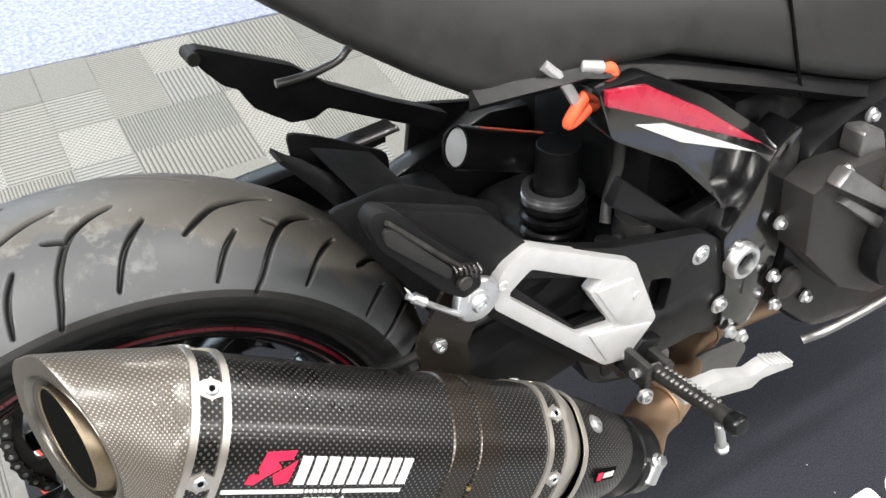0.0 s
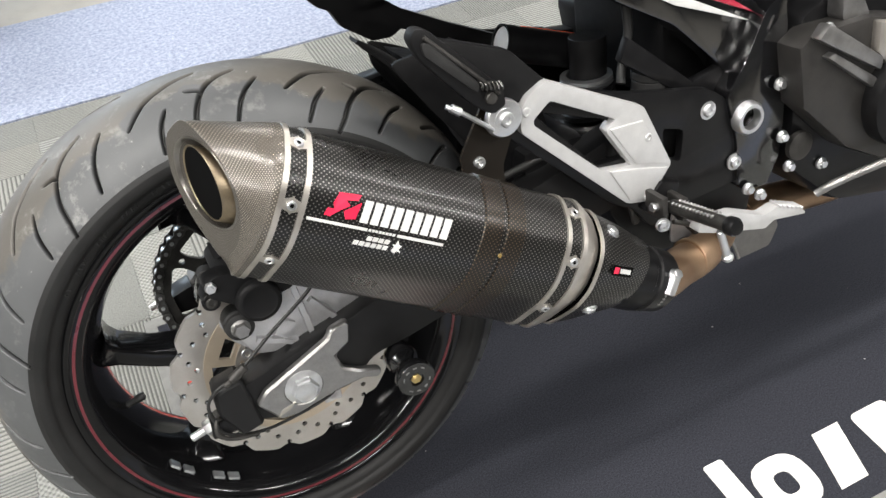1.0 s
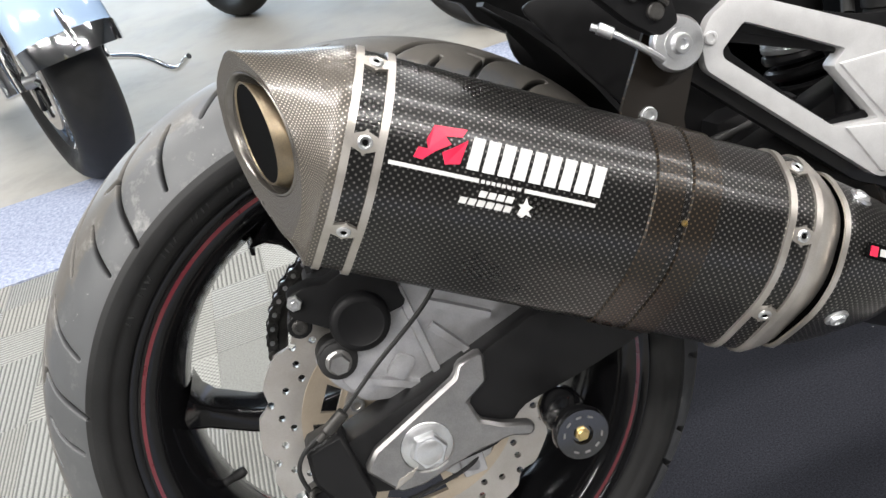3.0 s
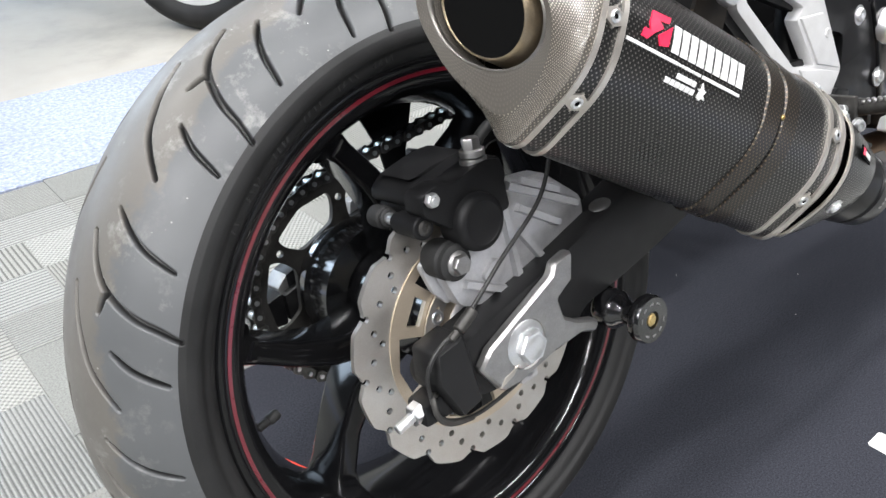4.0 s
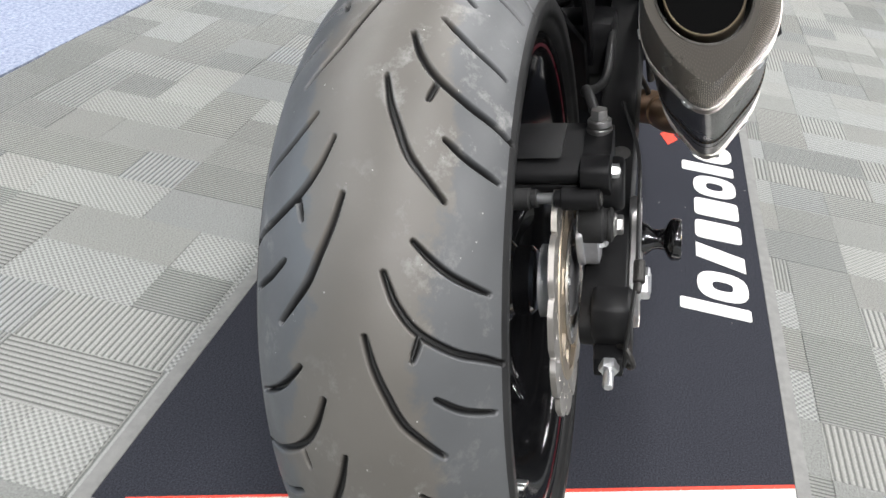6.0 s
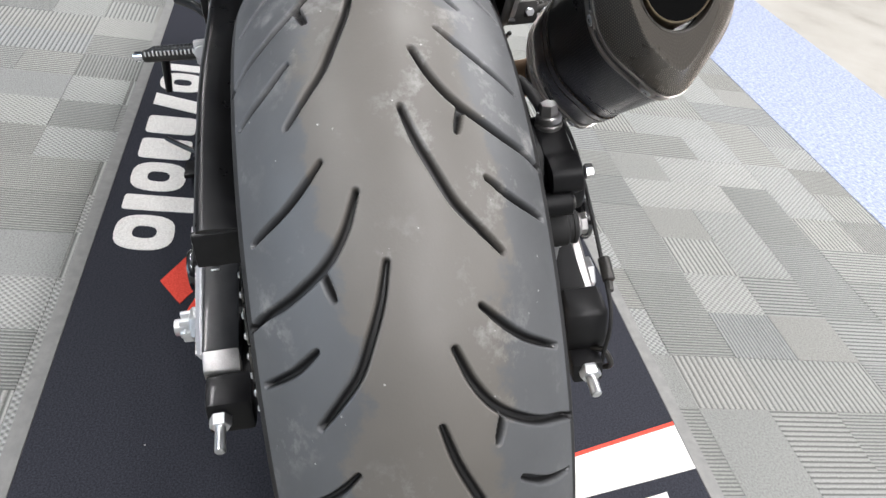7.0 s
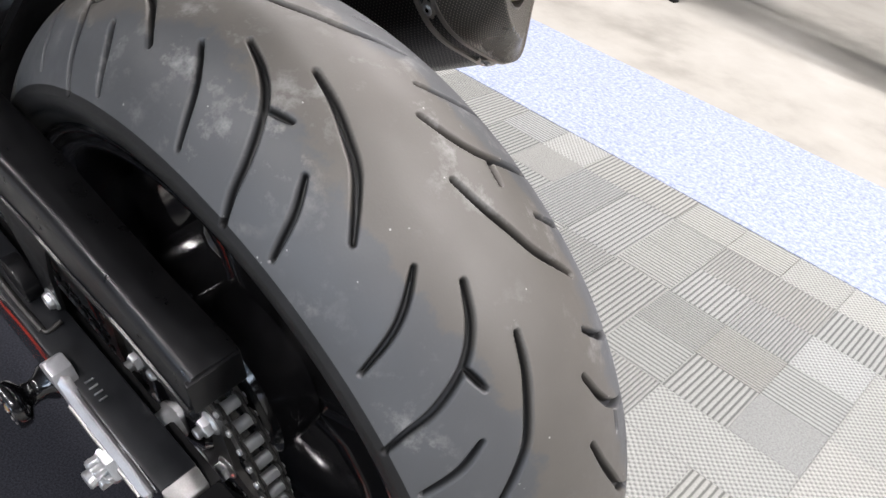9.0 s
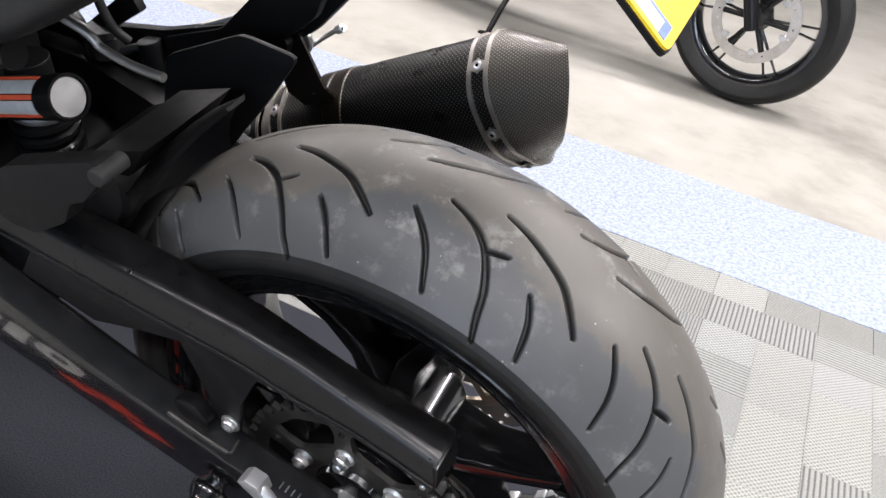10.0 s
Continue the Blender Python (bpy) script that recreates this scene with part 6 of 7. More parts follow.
plate = part("number_plate", on_plate(rounded([(0, 0), (0.17, 0), (0.17, 0.14), (0, 0.14)], 0.006, 3), -0.001, 0.001), M_YELLOW, bike, "yellow rear number plate with blue marks")
part("plate_back", on_plate(rounded([(-0.0015, -0.0015), (0.1715, -0.0015), (0.1715, 0.1415), (-0.0015, 0.1415)], 0.007, 3), -0.005, -0.0012), M_PLASTIC, plate)
part("plate_label", on_plate([(0.004, 0.012), (0.018, 0.012), (0.018, 0.09), (0.004, 0.09)], 0.001, 0.0014), M_DECAL_W, plate)
for u0, v0, u1, v1 in ((0.004, 0.006, 0.018, 0.012), (0.018, 0.006, 0.0205, 0.09), (0.008, 0.05, 0.015, 0.075)):
    part("plate_bar", on_plate([(u0, v0), (u1, v0), (u1, v1), (u0, v1)], 0.001, 0.0016), M_BLUEPRINT, plate)
part("plate_stay", tube(((-0.05, -0.042, 0.578), (0.02, -0.02, 0.6), (0.12, 0.0, 0.54)), 0.011), M_SATIN, plate)

# luggage hook and cord tag
tag = part("cord_tag", tube(((0.418, -0.142, 0.372), (0.428, -0.146, 0.378), (0.43, -0.148, 0.368), (0.415, -0.145, 0.352), (0.402, -0.143, 0.34), (0.392, -0.142, 0.336), (0.397, -0.144, 0.348), (0.412, -0.144, 0.364)), 0.0055, 10), M_ORANGE, bike, "bright orange-red cord tag tied below the seat")
part("tag_hook", join_bm(tube(((0.368, -0.135, 0.392), (0.385, -0.14, 0.375), (0.398, -0.142, 0.355)), 0.005, 8), rod((0.4, -0.142, 0.385), (0.42, -0.146, 0.38), 0.006)), M_CAST, tag, "grey metal hook")

# ---- engine
engine = part("engine", slab(rounded([(0.66, 0.245), (0.72, 0.272), (0.9, 0.3), (1.2, 0.36), (1.3, 0.2), (1.22, -0.02), (0.95, -0.07), (0.75, -0.03), (0.66, 0.05)], 0.02, 3), (), -0.19, 0.19, 0.02), M_SATIN, bike, "dark grey engine with round clutch cover")
case = part("side_case", slab([(0.627, 0.227), (0.652, 0.24), (0.735, 0.238), (0.79, 0.225), (0.85, 0.2), (0.9, 0.13), (0.88, 0.03), (0.79, 0.035), (0.717, 0.075), (0.64, 0.15)], (), -0.226, -0.185, 0.008), M_CASE, engine, "dark metal engine side case")
part("case_ledge", slab([(0.641, 0.236), (0.656, 0.252), (0.747, 0.189), (0.745, 0.172)], (), -0.24, -0.222, 0.005), M_PLATE, case, "bright machined ledge")
part("case_ledge", slab([(0.66, 0.21), (0.671, 0.213), (0.748, 0.16), (0.746, 0.146)], (), -0.236, -0.222, 0.003), M_PLATE, case)
part("case_facet", slab([(0.757, 0.174), (0.82, 0.188), (0.786, 0.222), (0.736, 0.234), (0.737, 0.197)], (), -0.238, -0.222, 0.006), M_TITAN, case)
part("round_cover", slab(circle(0.798, 0.128, 0.066, 40), (), -0.25, -0.222, 0.007), M_PLASTIC, case, "dark round cover")
part("filler_cap", lathe(((0, 0), (0.017, 0), (0.019, 0.002), (0.019, 0.009), (0.012, 0.012), (0, 0.012)), along((0.668, -0.19, 0.085), (0.668, -0.25, 0.085)), 24), M_DARKSTEEL, case)
part("clamp_lug", slab(rounded([(0.7, 0.268), (0.73, 0.262), (0.745, 0.235), (0.722, 0.226), (0.7, 0.24)], 0.005, 2), (), -0.215, -0.19, 0.003), M_PLATE, case)
for x, z in ((0.737, 0.267), (0.822, 0.244), (0.667, 0.24), (0.632, 0.176), (0.641, 0.105), (0.655, 0.06), (0.71, 0.046), (0.802, 0.047), (0.93, 0.088), (0.933, 0.18), (0.921, 0.164), (0.61, 0.035), (0.59, 0.05)):
    part("case_bolt", hex_nut((x, -0.19 - (0.036 if 0.66 < x < 0.9 and 0.05 < z < 0.242 else 0.004), z), (0, -1, 0), 0.0055, 0.007, 0.0078), M_ZINC, engine, "zinc case bolt")
part("oil_pipe", tube(((0.66, -0.235, 0.035), (0.69, -0.25, 0.052), (0.834, -0.25, 0.053), (0.997, -0.25, 0.05), (1.06, -0.24, 0.06)), 0.0052), M_PLATE, engine, "slim silver pipe")

linkage = part("shock_linkage", slab(rounded([(0.43, 0.05), (0.47, -0.035), (0.56, -0.065), (0.66, -0.07), (0.69, 0.08), (0.6, 0.13), (0.46, 0.12)], 0.02, 3), (), -0.118, 0.11, 0.012), M_SATIN, bike, "black swingarm pivot and shock linkage")
part("linkage_bolt", hex_nut((0.53, -0.118, -0.01), (0, -1, 0), 0.009, 0.008, 0.012), M_DARKSTEEL, linkage)

# ---- left side: footrest, lever, side stand
lh = part("left_footrest_hanger", slab(rounded([(0.41, 0.222), (0.535, 0.195), (0.56, 0.16), (0.6, 0.075), (0.52, 0.03), (0.49, 0.02), (0.408, 0.1), (0.4, 0.15)], 0.01, 3), (), 0.1715, 0.181, 0.003), M_SATIN, bike, "satin black left footrest hanger")
A, B = Vector((0.446, 0.184, 0.077)), Vector((0.494, 0.28, 0.062))
lpeg = part("left_footrest", rod(A.lerp(B, 0.1), B, 0.0085), M_DARKSTEEL, lh, "dark steel footrest with chrome ridges")
for k in range(13):
    c = A.lerp(B, 0.22 + 0.058 * k)
    q = Matrix.Translation(c + Vector((0, 0, 0.006))) @ Matrix.Rotation(radians(-28), 4, "Z")
    part("peg_rib", box(0, 0, 0, 0.022, 0.0032, 0.007, 0.001), M_CHROME, lpeg).matrix_basis = q
part("peg_end", rod(B, B.lerp(A, -0.14), 0.006, 0.007), M_CHROME, lpeg)
part("peg_feeler", rod(A.lerp(B, 0.72) + Vector((0, 0, -0.005)), A.lerp(B, 0.74) + Vector((0.01, 0.006, -0.055)), 0.006, 0.0045), M_SATIN, lh)
part("peg_clevis", join_bm(box(0.462, 0.188, 0.072, 0.009, 0.036, 0.03, 0.002), box(0.426, 0.186, 0.086, 0.009, 0.036, 0.03, 0.002), rod((0.418, 0.195, 0.088), (0.472, 0.195, 0.07), 0.0055), box(0.444, 0.174, 0.079, 0.046, 0.01, 0.04, 0.003), rod((0.436, 0.19, 0.07), (0.454, 0.19, 0.066), 0.0085), rod((0.412, 0.195, 0.09), (0.416, 0.195, 0.089), 0.0085)), M_SILVER, lh, "bright alloy footrest clevis")
lever = part("gear_lever", tube(((0.5, 0.185, 0.1), (0.53, 0.21, 0.11), (0.56, 0.235, 0.11)), 0.006), M_SATIN, bike, "black gear lever linkage")
part("lever_rod", rod((0.56, 0.235, 0.11), (0.64, 0.2, 0.14), 0.0045), M_SATIN, lever)
stand = part("side_stand", tube(((0.735, 0.13, -0.07), (0.735, 0.17, -0.12), (0.722, 0.24, -0.175), (0.708, 0.292, -0.213)), (0.014, 0.0125, 0.0115, 0.011), 14), M_SATIN, bike, "black side stand propped on the mat")
part("stand_foot", box(0.703, 0.302, -0.2245, 0.05, 0.026, 0.008, 0.002, None), M_SATIN, stand)
part("stand_feeler", tube(((0.718, 0.285, -0.206), (0.74, 0.315, -0.2), (0.76, 0.345, -0.19)), 0.0045, 8), M_SATIN, stand)
part("stand_spring", tube(((0.735, 0.2, -0.14), (0.765, 0.205, -0.13), (0.77, 0.17, -0.1)), 0.006, 8), M_DARKSTEEL, stand)
engl = part("front_sprocket_cover", slab(rounded([(0.55, 0.24), (0.7, 0.26), (0.76, 0.12), (0.68, 0.02), (0.58, 0.05)], 0.02, 3), (), 0.12, 0.17, 0.008), M_PLASTIC, bike, "black front sprocket cover")
for x, z in ((0.6, 0.22), (0.68, 0.23), (0.72, 0.12), (0.62, 0.08)):
    part("cover_screw", hex_nut((x, 0.17, z), (0, 1, 0), 0.007, 0.006, 0.009), M_ZINC, engl)

# ------------------------------------------------------------------ print on the mat
def letters():
    """Plain white blocks and rings in the size and spacing of the printed word: x along, y up, from its first block."""
    ring = lambda x0, x1: (rounded([(x0, 0), (x1, 0), (x1, 0.088), (x0, 0.088)], 0.04, 5), [rounded([(x0 + 0.03, 0.026), (x1 - 0.03, 0.026), (x1 - 0.03, 0.062), (x0 + 0.03, 0.062)], 0.017, 4)])
    yield rounded([(0.0, 0.0), (0.033, 0.0), (0.033, 0.118), (0.0, 0.118)], 0.003, 1), []
    yield ring(0.045, 0.135)
    yield [(0.15, 0.0), (0.2, 0.0), (0.228, 0.088), (0.178, 0.088)], []
    yield rounded([(0.25, 0.0), (0.32, 0.0), (0.32, 0.088), (0.25, 0.088)], 0.012, 3), []
    yield rounded([(0.342, 0.0), (0.415, 0.0), (0.415, 0.088), (0.342, 0.088)], 0.012, 3), []
    yield ring(0.43, 0.525)
    yield rounded([(0.54, 0.0), (0.585, 0.0), (0.585, 0.112), (0.54, 0.112)], 0.006, 2), []
    yield ring(0.6, 0.695)


def diamonds():
    yield [(0.528, 0.199), (0.474, 0.18), (0.438, 0.202), (0.489, 0.221)]
    yield [(0.479, 0.228), (0.418, 0.199), (0.361, 0.228), (0.411, 0.26)]
    yield [(0.403, 0.2), (0.363, 0.178), (0.31, 0.193), (0.344, 0.218)]


TURN = Matrix.Translation((1.687, -0.072, 0)) @ Matrix.Rotation(math.pi, 4, "Z")
for side in (0, 1):
    for outer, holes in letters():
        bm = sheet([(0.507 + x, -0.414 + y) for x, y in outer], [[(0.507 + x, -0.414 + y) for x, y in h] for h in holes], -0.002, 0.0012)
        if side:
            bm.transform(TURN)
        part("print_block", bm, M_MAT_W, mat, "white woven print")
    for outer in diamonds():
        bm = sheet(outer, (), -0.002, 0.0012)
        if not side:
            bm.transform(TURN)
        part("print_diamond", bm, M_MAT_R, mat, "red woven diamond")


def front_line(y):
    return 0.157 - (y + 0.442) * 0.37


def swoosh(y0, y1, d0, d1, e0, e1):
    n = 8
    ys = [y0 + (y1 - y0) * k / n for k in range(n + 1)]
    a = [(front_line(y) - d0 - (d1 - d0) * k / n, y) for k, y in enumerate(ys)]
    b = [(front_line(y) - e0 - (e1 - e0) * k / n, y) for k, y in enumerate(ys)]
    return sheet([(max(x, MX0 + 0.022), y) for x, y in b] + [(max(x, MX0 + 0.022), y) for x, y in reversed(a)], (), -0.002, 0.0012)


part("print_edge", swoosh(-0.441, 0.33, 0.0, 0.0, 0.007, 0.004), M_MAT_R, mat, "thin red woven edge")
part("print_flash", swoosh(-0.441, 0.1, 0.007, 0.004, 0.082, 0.035), M_MAT_W, mat, "white woven flash")
part("print_flash", swoosh(0.1, 0.33, 0.012, 0.01, 0.04, 0.03), M_MAT_R, mat, "red woven flash")
part("print_flash", swoosh(0.1, 0.33, 0.004, 0.003, 0.01, 0.008), M_MAT_W, mat)
part("print_brush", swoosh(-0.385, -0.1, 0.1, 0.08, 0.114, 0.1), M_MAT_W, mat, "white brush stroke")

# ------------------------------------------------------------------ other motorcycles standing near
def road_wheel(parent, radius, width, rim_r, spokes, mat_rim, disc_r, disc_y, label):
    """A wheel in the x-z plane round its own origin: tyre, rim, spokes, disc."""
    h = width / 2
    w = part("wheel", lathe([(rim_r + 0.012, -h * 0.62), (rim_r + 0.014, -h * 0.7), (rim_r, -h * 0.72), (rim_r - 0.012, -h * 0.6), (rim_r - 0.02, -h * 0.2), (rim_r - 0.02, h * 0.2), (rim_r - 0.012, h * 0.6), (rim_r, h * 0.72), (rim_r + 0.014, h * 0.7), (rim_r + 0.012, h * 0.62)], YAX, 64, True), mat_rim, parent, label)
    prof = [(rim_r + 0.01, -h * 0.68), (rim_r + 0.03, -h * 0.92), (rim_r + 0.05, -h)]
    prof += [(radius - h * 0.85 * (1 - math.cos(a)) * 0.9, h * math.sin(a)) for a in (radians(-75 + 15 * k) for k in range(11))]
    prof += [(rim_r + 0.05, h), (rim_r + 0.03, h * 0.92), (rim_r + 0.01, h * 0.68)]
    part("tyre", lathe(prof, YAX, 72, True), M_SIDEWALL, w, "black road tyre")
    part("hub", lathe(((0, -h * 0.7), (0.035, -h * 0.7), (0.045, 0), (0.035, h * 0.7), (0, h * 0.7)), YAX, 28), M_DARKSTEEL, w)
    for k in range(spokes):
        for d in (-0.1, 0.1):
            a = 2 * math.pi * k / spokes
            q = rod((0.038 * math.cos(a), 0, 0.038 * math.sin(a)), ((rim_r - 0.012) * math.cos(a + d), 0, (rim_r - 0.012) * math.sin(a + d)), 0.0055, 0.004, seg=10)
            part("spoke", q, M_GLOSS, w)
    if disc_r:
        hl = [circle(0, 0, disc_r * 0.76, 40)]
        for k in range(24):
            a = 2 * math.pi * k / 24
            hl.append(circle(disc_r * 0.86 * math.cos(a), disc_r * 0.86 * math.sin(a), 0.004, 6))
        d = part("brake_disc", slab(circle(0, 0, disc_r, 64), hl, disc_y - 0.0025, disc_y + 0.0025), M_DISC, w, "drilled steel disc")
        for k in range(6):
            a = 2 * math.pi * k / 6
            part("disc_arm", rod((0.03 * math.cos(a), disc_y, 0.03 * math.sin(a)), (disc_r * 0.76 * math.cos(a), disc_y, disc_r * 0.76 * math.sin(a)), 0.008, 0.01, seg=10), M_SATIN, w)
            part("disc_button", rod((disc_r * 0.74 * math.cos(a + 0.3), disc_y - 0.005, disc_r * 0.74 * math.sin(a + 0.3)), (disc_r * 0.74 * math.cos(a + 0.3), disc_y + 0.005, disc_r * 0.74 * math.sin(a + 0.3)), 0.011, seg=14), M_ZINC, w)
    return w


# dark motorcycle across the aisle, seen from its right
far = empty("parked_motorcycle", Matrix.Translation((-0.085, -2.51, 0.29)) @ Matrix.Rotation(radians(-9), 4, "Z"))
road_wheel(far, 0.302, 0.12, 0.218, 6, M_GLOSS, 0.15, 0.05, "black spoked front wheel")
for sg in (-1, 1):
    part("fork_leg", rod((-0.01, sg * 0.1, -0.03), (0.24, sg * 0.1, 0.62), 0.024), M_SATIN, far)
part("caliper", box(0.1, 0.075, 0.12, 0.06, 0.05, 0.1, 0.012), M_SATIN, far)
part("front_fender", loft([[(0.325 * math.cos(a), y, 0.325 * math.sin(a) - 0.01 * abs(y) / 0.06) for y in (-0.065, -0.04, 0, 0.04, 0.065)] + [(0.32 * math.cos(a), y, 0.32 * math.sin(a) - 0.012 * abs(y) / 0.06) for y in (0.062, 0.04, 0, -0.04, -0.062)] for a in (radians(25 + 15 * k) for k in range(9))]), M_GLOSS, far)
rear = road_wheel(far, 0.31, 0.16, 0.218, 5, M_GLOSS, 0.11, 0.06, "black rear wheel")
rear.matrix_basis = Matrix.Translation((1.55, 0.02, 0.008))
part("lower_frame", slab(rounded([(0.2, 0.55), (0.5, 0.0), (1.0, -0.05), (1.5, 0.0), (1.2, 0.45)], 0.05, 3), (), -0.14, 0.14, 0.03), M_SATIN, far)
part("rear_arm", box(1.25, 0.1, 0.02, 0.6, 0.03, 0.05, 0.008), M_SATIN, far)
part("stand_leg", tube(((0.85, 0.1, -0.05), (0.87, 0.2, -0.18), (0.88, 0.27, -0.295)), 0.011), M_SATIN, far)
part("stand_pad", box(0.88, 0.28, -0.298, 0.06, 0.03, 0.008, 0.002), M_SATIN, far)
tagged(far, "dark motorcycle with black wheels parked on the concrete", "motorcycle", "parked motorcycles")

# cruiser with a pale blue front fender, facing the aisle
M_PALEBLUE = worn("pale_blue_paint", (0.3, 0.42, 0.6), (0.36, 0.48, 0.66), 0.12, coat=0.9, grain=0.0, scale=4)
cru = empty("cruiser_motorcycle", Matrix.Translation((-0.52, 1.73, 0.293)) @ Matrix.Rotation(radians(-68), 4, "Z"))
road_wheel(cru, 0.305, 0.15, 0.2, 8, M_CHROME, 0.14, -0.062, "chrome-rimmed front wheel")


def fender(r, hw, a0, a1, n=14):
    secs = []
    for k in range(n + 1):
        a = radians(a0 + (a1 - a0) * k / n)
        ring = []
        for j in range(13):
            t = radians(-100 + 200 * j / 12)
            rr = r - hw * 0.55 * (1 - math.cos(t))
            ring.append((rr * math.cos(a), hw * math.sin(t), rr * math.sin(a)))
        for j in range(12, -1, -1):
            t = radians(-100 + 200 * j / 12)
            rr = r - 0.004 - hw * 0.55 * (1 - math.cos(t))
            ring.append((rr * math.cos(a), (hw - 0.004) * math.sin(t), rr * math.sin(a)))
        secs.append(ring)
    return loft(secs)


fd = part("front_fender", fender(0.365, 0.118, 22, 150, 20), M_PALEBLUE, cru, "pale blue painted fender")
part("fender_lip", fender(0.369, 0.121, 15, 24, 3), M_CHROME, fd, "chrome fender lip")
part("fender_blade", slab([(0.368, 0.02), (0.376, 0.03), (0.359, 0.12), (0.349, 0.11)], (), -0.008, 0.008, 0.003), M_CHROME, fd).matrix_basis = Matrix.Rotation(radians(-13), 4, "Y")
for sg in (-1, 1):
    part("fork_leg", rod((0.0, sg * 0.115, -0.02), (-0.22, sg * 0.115, 0.6), 0.032), M_CHROME, cru, "chrome fork leg")
part("axle_cap", rod((0, -0.14, 0), (0, 0.14, 0), 0.018), M_ZINC, cru)
part("fairing", slab(rounded([(-0.3, 0.2), (-0.12, 0.45), (-0.2, 0.75), (-0.7, 0.75), (-1.0, 0.1), (-0.6, -0.02)], 0.06, 4), (), -0.2, 0.2, 0.06), M_PALEBLUE, cru, "pale blue lower bodywork")
part("engine_mass", box(-0.75, 0, 0.1, 0.6, 0.36, 0.4, 0.05), M_SATIN, cru)
part("shift_lever", tube(((-0.45, 0.2, -0.1), (-0.3, 0.3, -0.12), (-0.2, 0.36, -0.17), (-0.12, 0.39, -0.13)), 0.009), M_CHROME, cru, "chrome heel lever")
crw = road_wheel(cru, 0.3, 0.15, 0.2, 8, M_CHROME, 0.12, -0.06, "chrome-rimmed rear wheel")
crw.matrix_basis = Matrix.Translation((-1.62, 0, 0.0))
tagged(cru, "pale blue cruiser motorcycle with chrome fender lip, parked on the concrete", "motorcycle", "parked motorcycles")

# a third one behind, of which the front wheel shows
third = empty("parked_scooter", Matrix.Translation((0.72, 1.93, 0.268)) @ Matrix.Rotation(radians(122), 4, "Z"))
road_wheel(third, 0.28, 0.12, 0.185, 5, M_SILVER, 0.1, -0.05, "silver-rimmed front wheel")
for sg in (-1, 1):
    part("fork_leg", rod((0.0, sg * 0.09, 0.0), (0.2, sg * 0.09, 0.6), 0.02), M_SATIN, third)
part("front_fender", fender(0.31, 0.075, 40, 150, 8), M_GLOSS, third)
part("body_panel", slab(rounded([(0.25, 0.0), (0.2, 0.5), (0.5, 0.75), (1.3, 0.6), (1.3, 0.05)], 0.06, 4), (), -0.17, 0.17, 0.05), M_GLOSS, third)
thw = road_wheel(third, 0.28, 0.13, 0.185, 5, M_SILVER, 0.0, 0.0, "silver-rimmed rear wheel")
thw.matrix_basis = Matrix.Translation((1.35, 0, 0.0))
tagged(third, "dark motorcycle with silver wheel rims, parked on the concrete", "motorcycle", "parked motorcycles")

# ------------------------------------------------------------------ grey patterned carpet, block by block
CELL = 0.1115
carpet = tagged(flat_box("carpet", -3.0, 5.0, -1.16, 1.185, -0.0119, -0.0065, M_RIBS[0]), "grey carpet of ribbed and woven blocks", "carpet", kind="structure")
rng = random.Random(7)
taken, blocks = set(), []
X0, Y0 = -0.035 - 12 * CELL, -0.666 - 5 * CELL + 0.06
NX, NY = 40, 22


def free(i, j):
    return (i, j) not in taken and 0 <= i < NX and 0 <= j < NY


for i in range(NX):
    for j in range(NY):
        if not free(i, j):
            continue
        opts = [(1, 1), (1, 1), (1, 1), (1, 1), (1, 2), (1, 2), (2, 1)]
        w, h = rng.choice(opts)
        cells = [(i + a, j + b) for a in range(w) for b in range(h)]
        if not all(free(*c) for c in cells):
            w, h, cells = 1, 1, [(i, j)]
        taken.update(cells)
        blocks.append((X0 + i * CELL, Y0 + j * CELL, w, h, rng.choice((0, 0, 1, 1, 2, 2, 2, 3, 4, 4, 5))))
shapes = {}


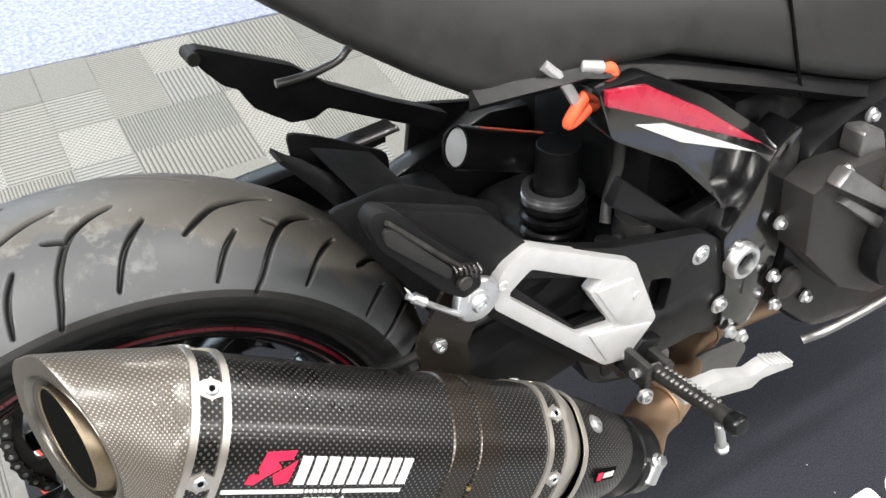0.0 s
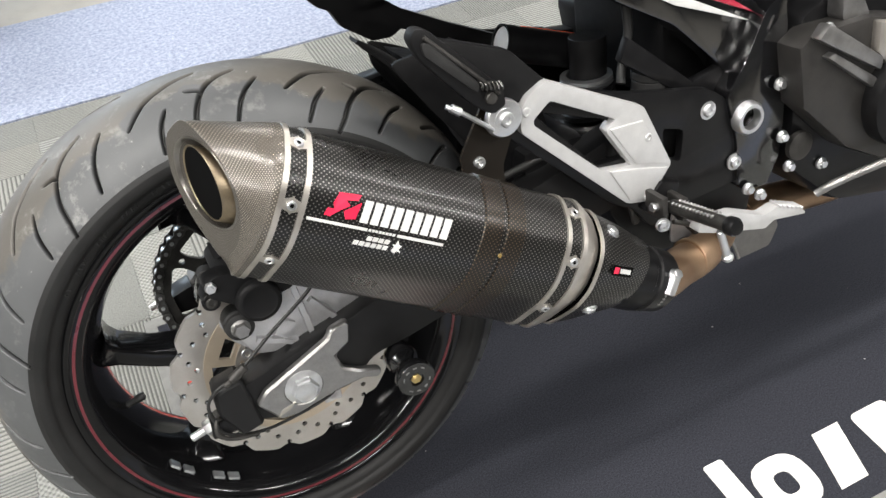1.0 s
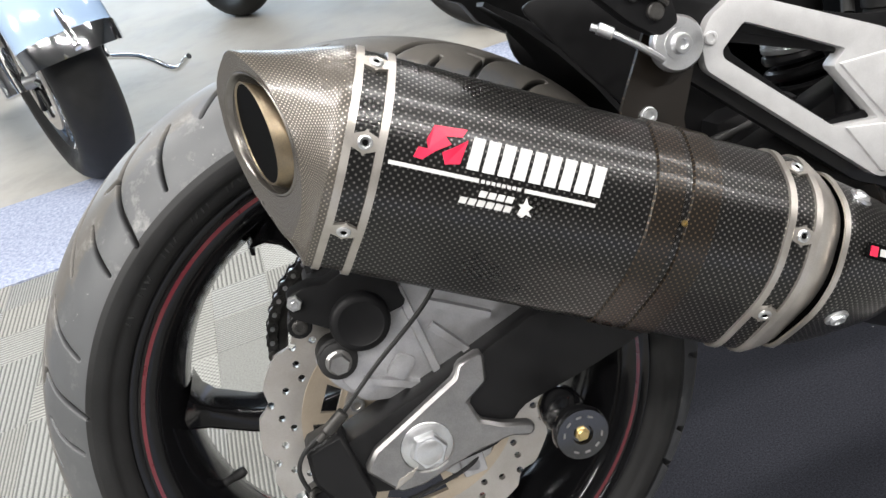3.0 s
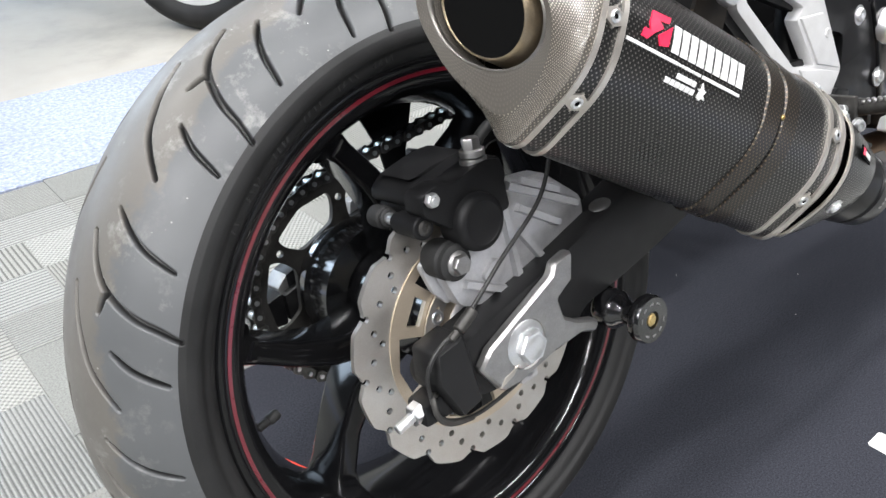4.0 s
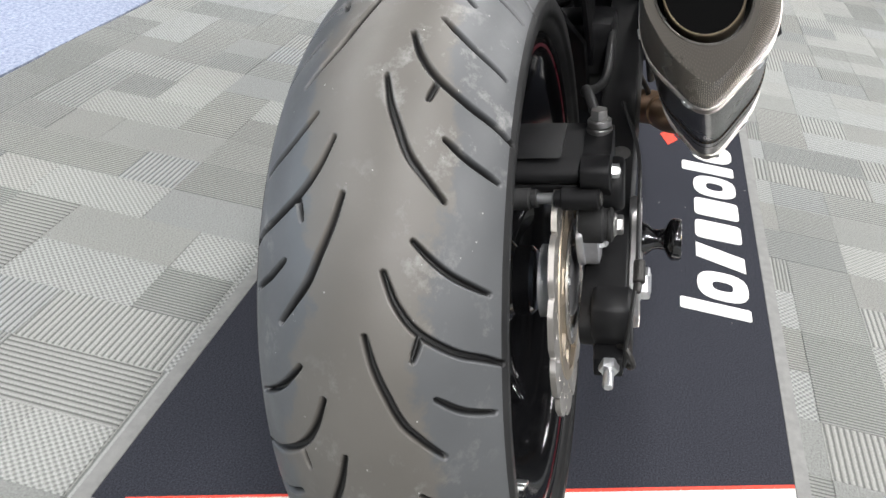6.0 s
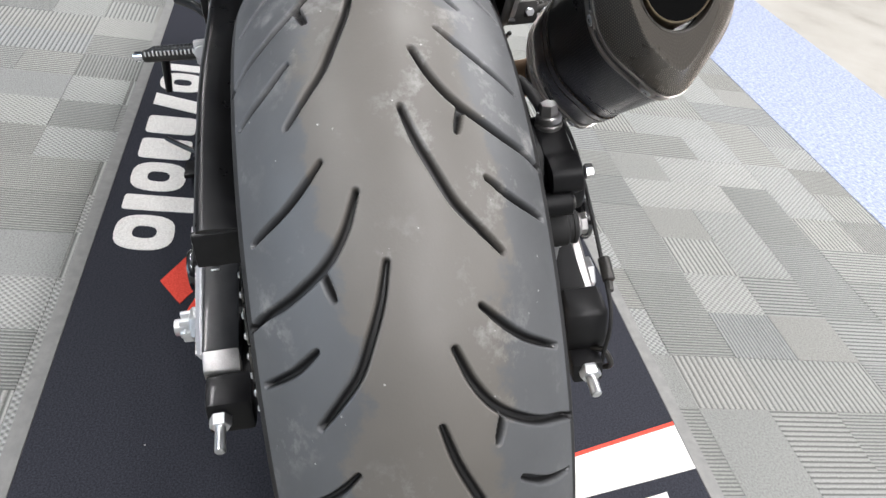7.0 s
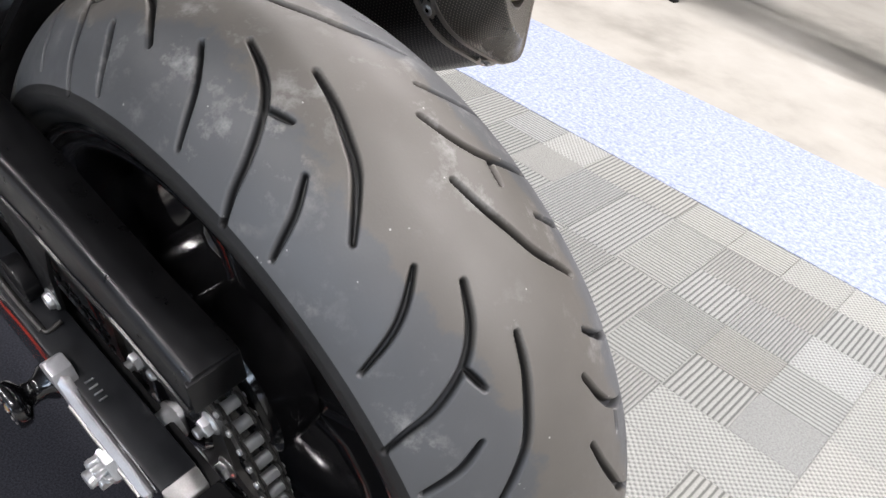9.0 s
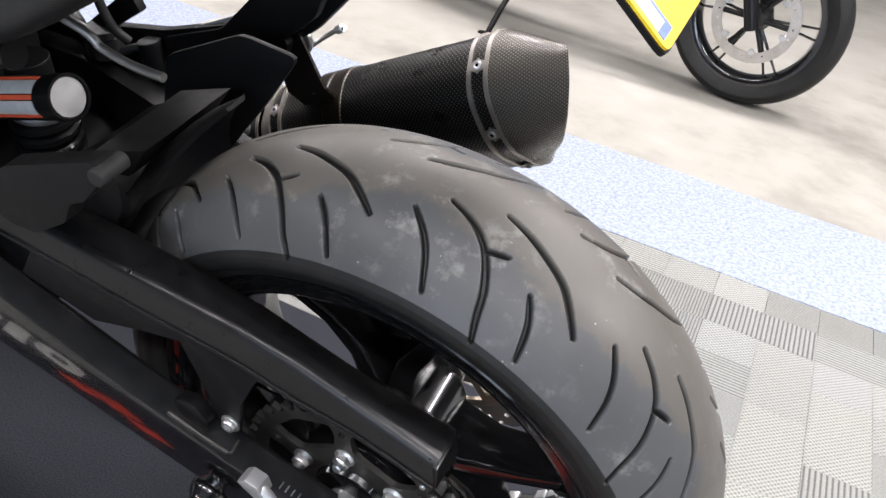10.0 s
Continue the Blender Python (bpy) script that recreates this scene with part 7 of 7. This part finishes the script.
def block_mesh(w, h, kind):
    """A carpet block: a low slab with softened edges and a thin gap round it."""
    key = (w, h, kind)
    if key not in shapes:
        g = 0.0001
        sx, sy = w * CELL / 2 - g, h * CELL / 2 - g
        bm = loft([[(-sx, -sy, -0.005), (sx, -sy, -0.005), (sx, sy, -0.005), (-sx, sy, -0.005)], [(-sx, -sy, -0.001), (sx, -sy, -0.001), (sx, sy, -0.001), (-sx, sy, -0.001)], [(-sx + 0.0004, -sy + 0.0004, 0), (sx - 0.0004, -sy + 0.0004, 0), (sx - 0.0004, sy - 0.0004, 0), (-sx + 0.0004, sy - 0.0004, 0)]])
        bmesh.ops.recalc_face_normals(bm, faces=bm.faces)
        me = bpy.data.meshes.new("carpet_block")
        bm.to_mesh(me)
        bm.free()
        me.materials.append(M_RIBS[kind])
        shapes[key] = me
    return shapes[key]


def hidden_by_mat(x, y, w, h):
    return x > MX0 and x + w * CELL < MX1 and y > MY0 and y + h * CELL < MY1


def clipped(x, y, w, h):
    return y >= -1.162 and y + h * CELL <= 1.187


near, rest = [], []
for x, y, w, h, kind in blocks:
    if hidden_by_mat(x, y, w, h):
        continue
    if not clipped(x, y, w, h):
        y0, y1 = max(y, -1.16), min(y + h * CELL, 1.185)
        if y1 - y0 > 0.01:
            rest.append((x, y0, w * CELL, y1 - y0, kind))
        continue
    cx, cy = x + w * CELL / 2, y + h * CELL / 2
    near.append((math.hypot(cx - 0.15, 0.8 * cy), x, y, w, h, kind))
near.sort()
for _, x, y, w, h, kind in near[300:]:
    rest.append((x, y, w * CELL, h * CELL, kind))
for _, x, y, w, h, kind in near[:300]:
    ob = new("carpet_block", block_mesh(w, h, kind))
    ob.parent = carpet
    ob.matrix_basis = Matrix.Translation((x + w * CELL / 2, y + h * CELL / 2, -0.003 + rng.uniform(-0.0005, 0.0004)))
bm = bmesh.new()
for x, y, sx, sy, kind in rest:
    vs = [bm.verts.new(p) for p in ((x + 0.0006, y + 0.0006, -0.003), (x + sx - 0.0006, y + 0.0006, -0.003), (x + sx - 0.0006, y + sy - 0.0006, -0.003), (x + 0.0006, y + sy - 0.0006, -0.003))]
    lo = [bm.verts.new((v.co.x, v.co.y, -0.008)) for v in vs]
    bm.faces.new(vs).material_index = kind
    for k in range(4):
        bm.faces.new((vs[k], vs[(k + 1) % 4], lo[(k + 1) % 4], lo[k])).material_index = kind
tagged(part("carpet_remainder", bm, M_RIBS, carpet, smooth=0), kind="stuff")
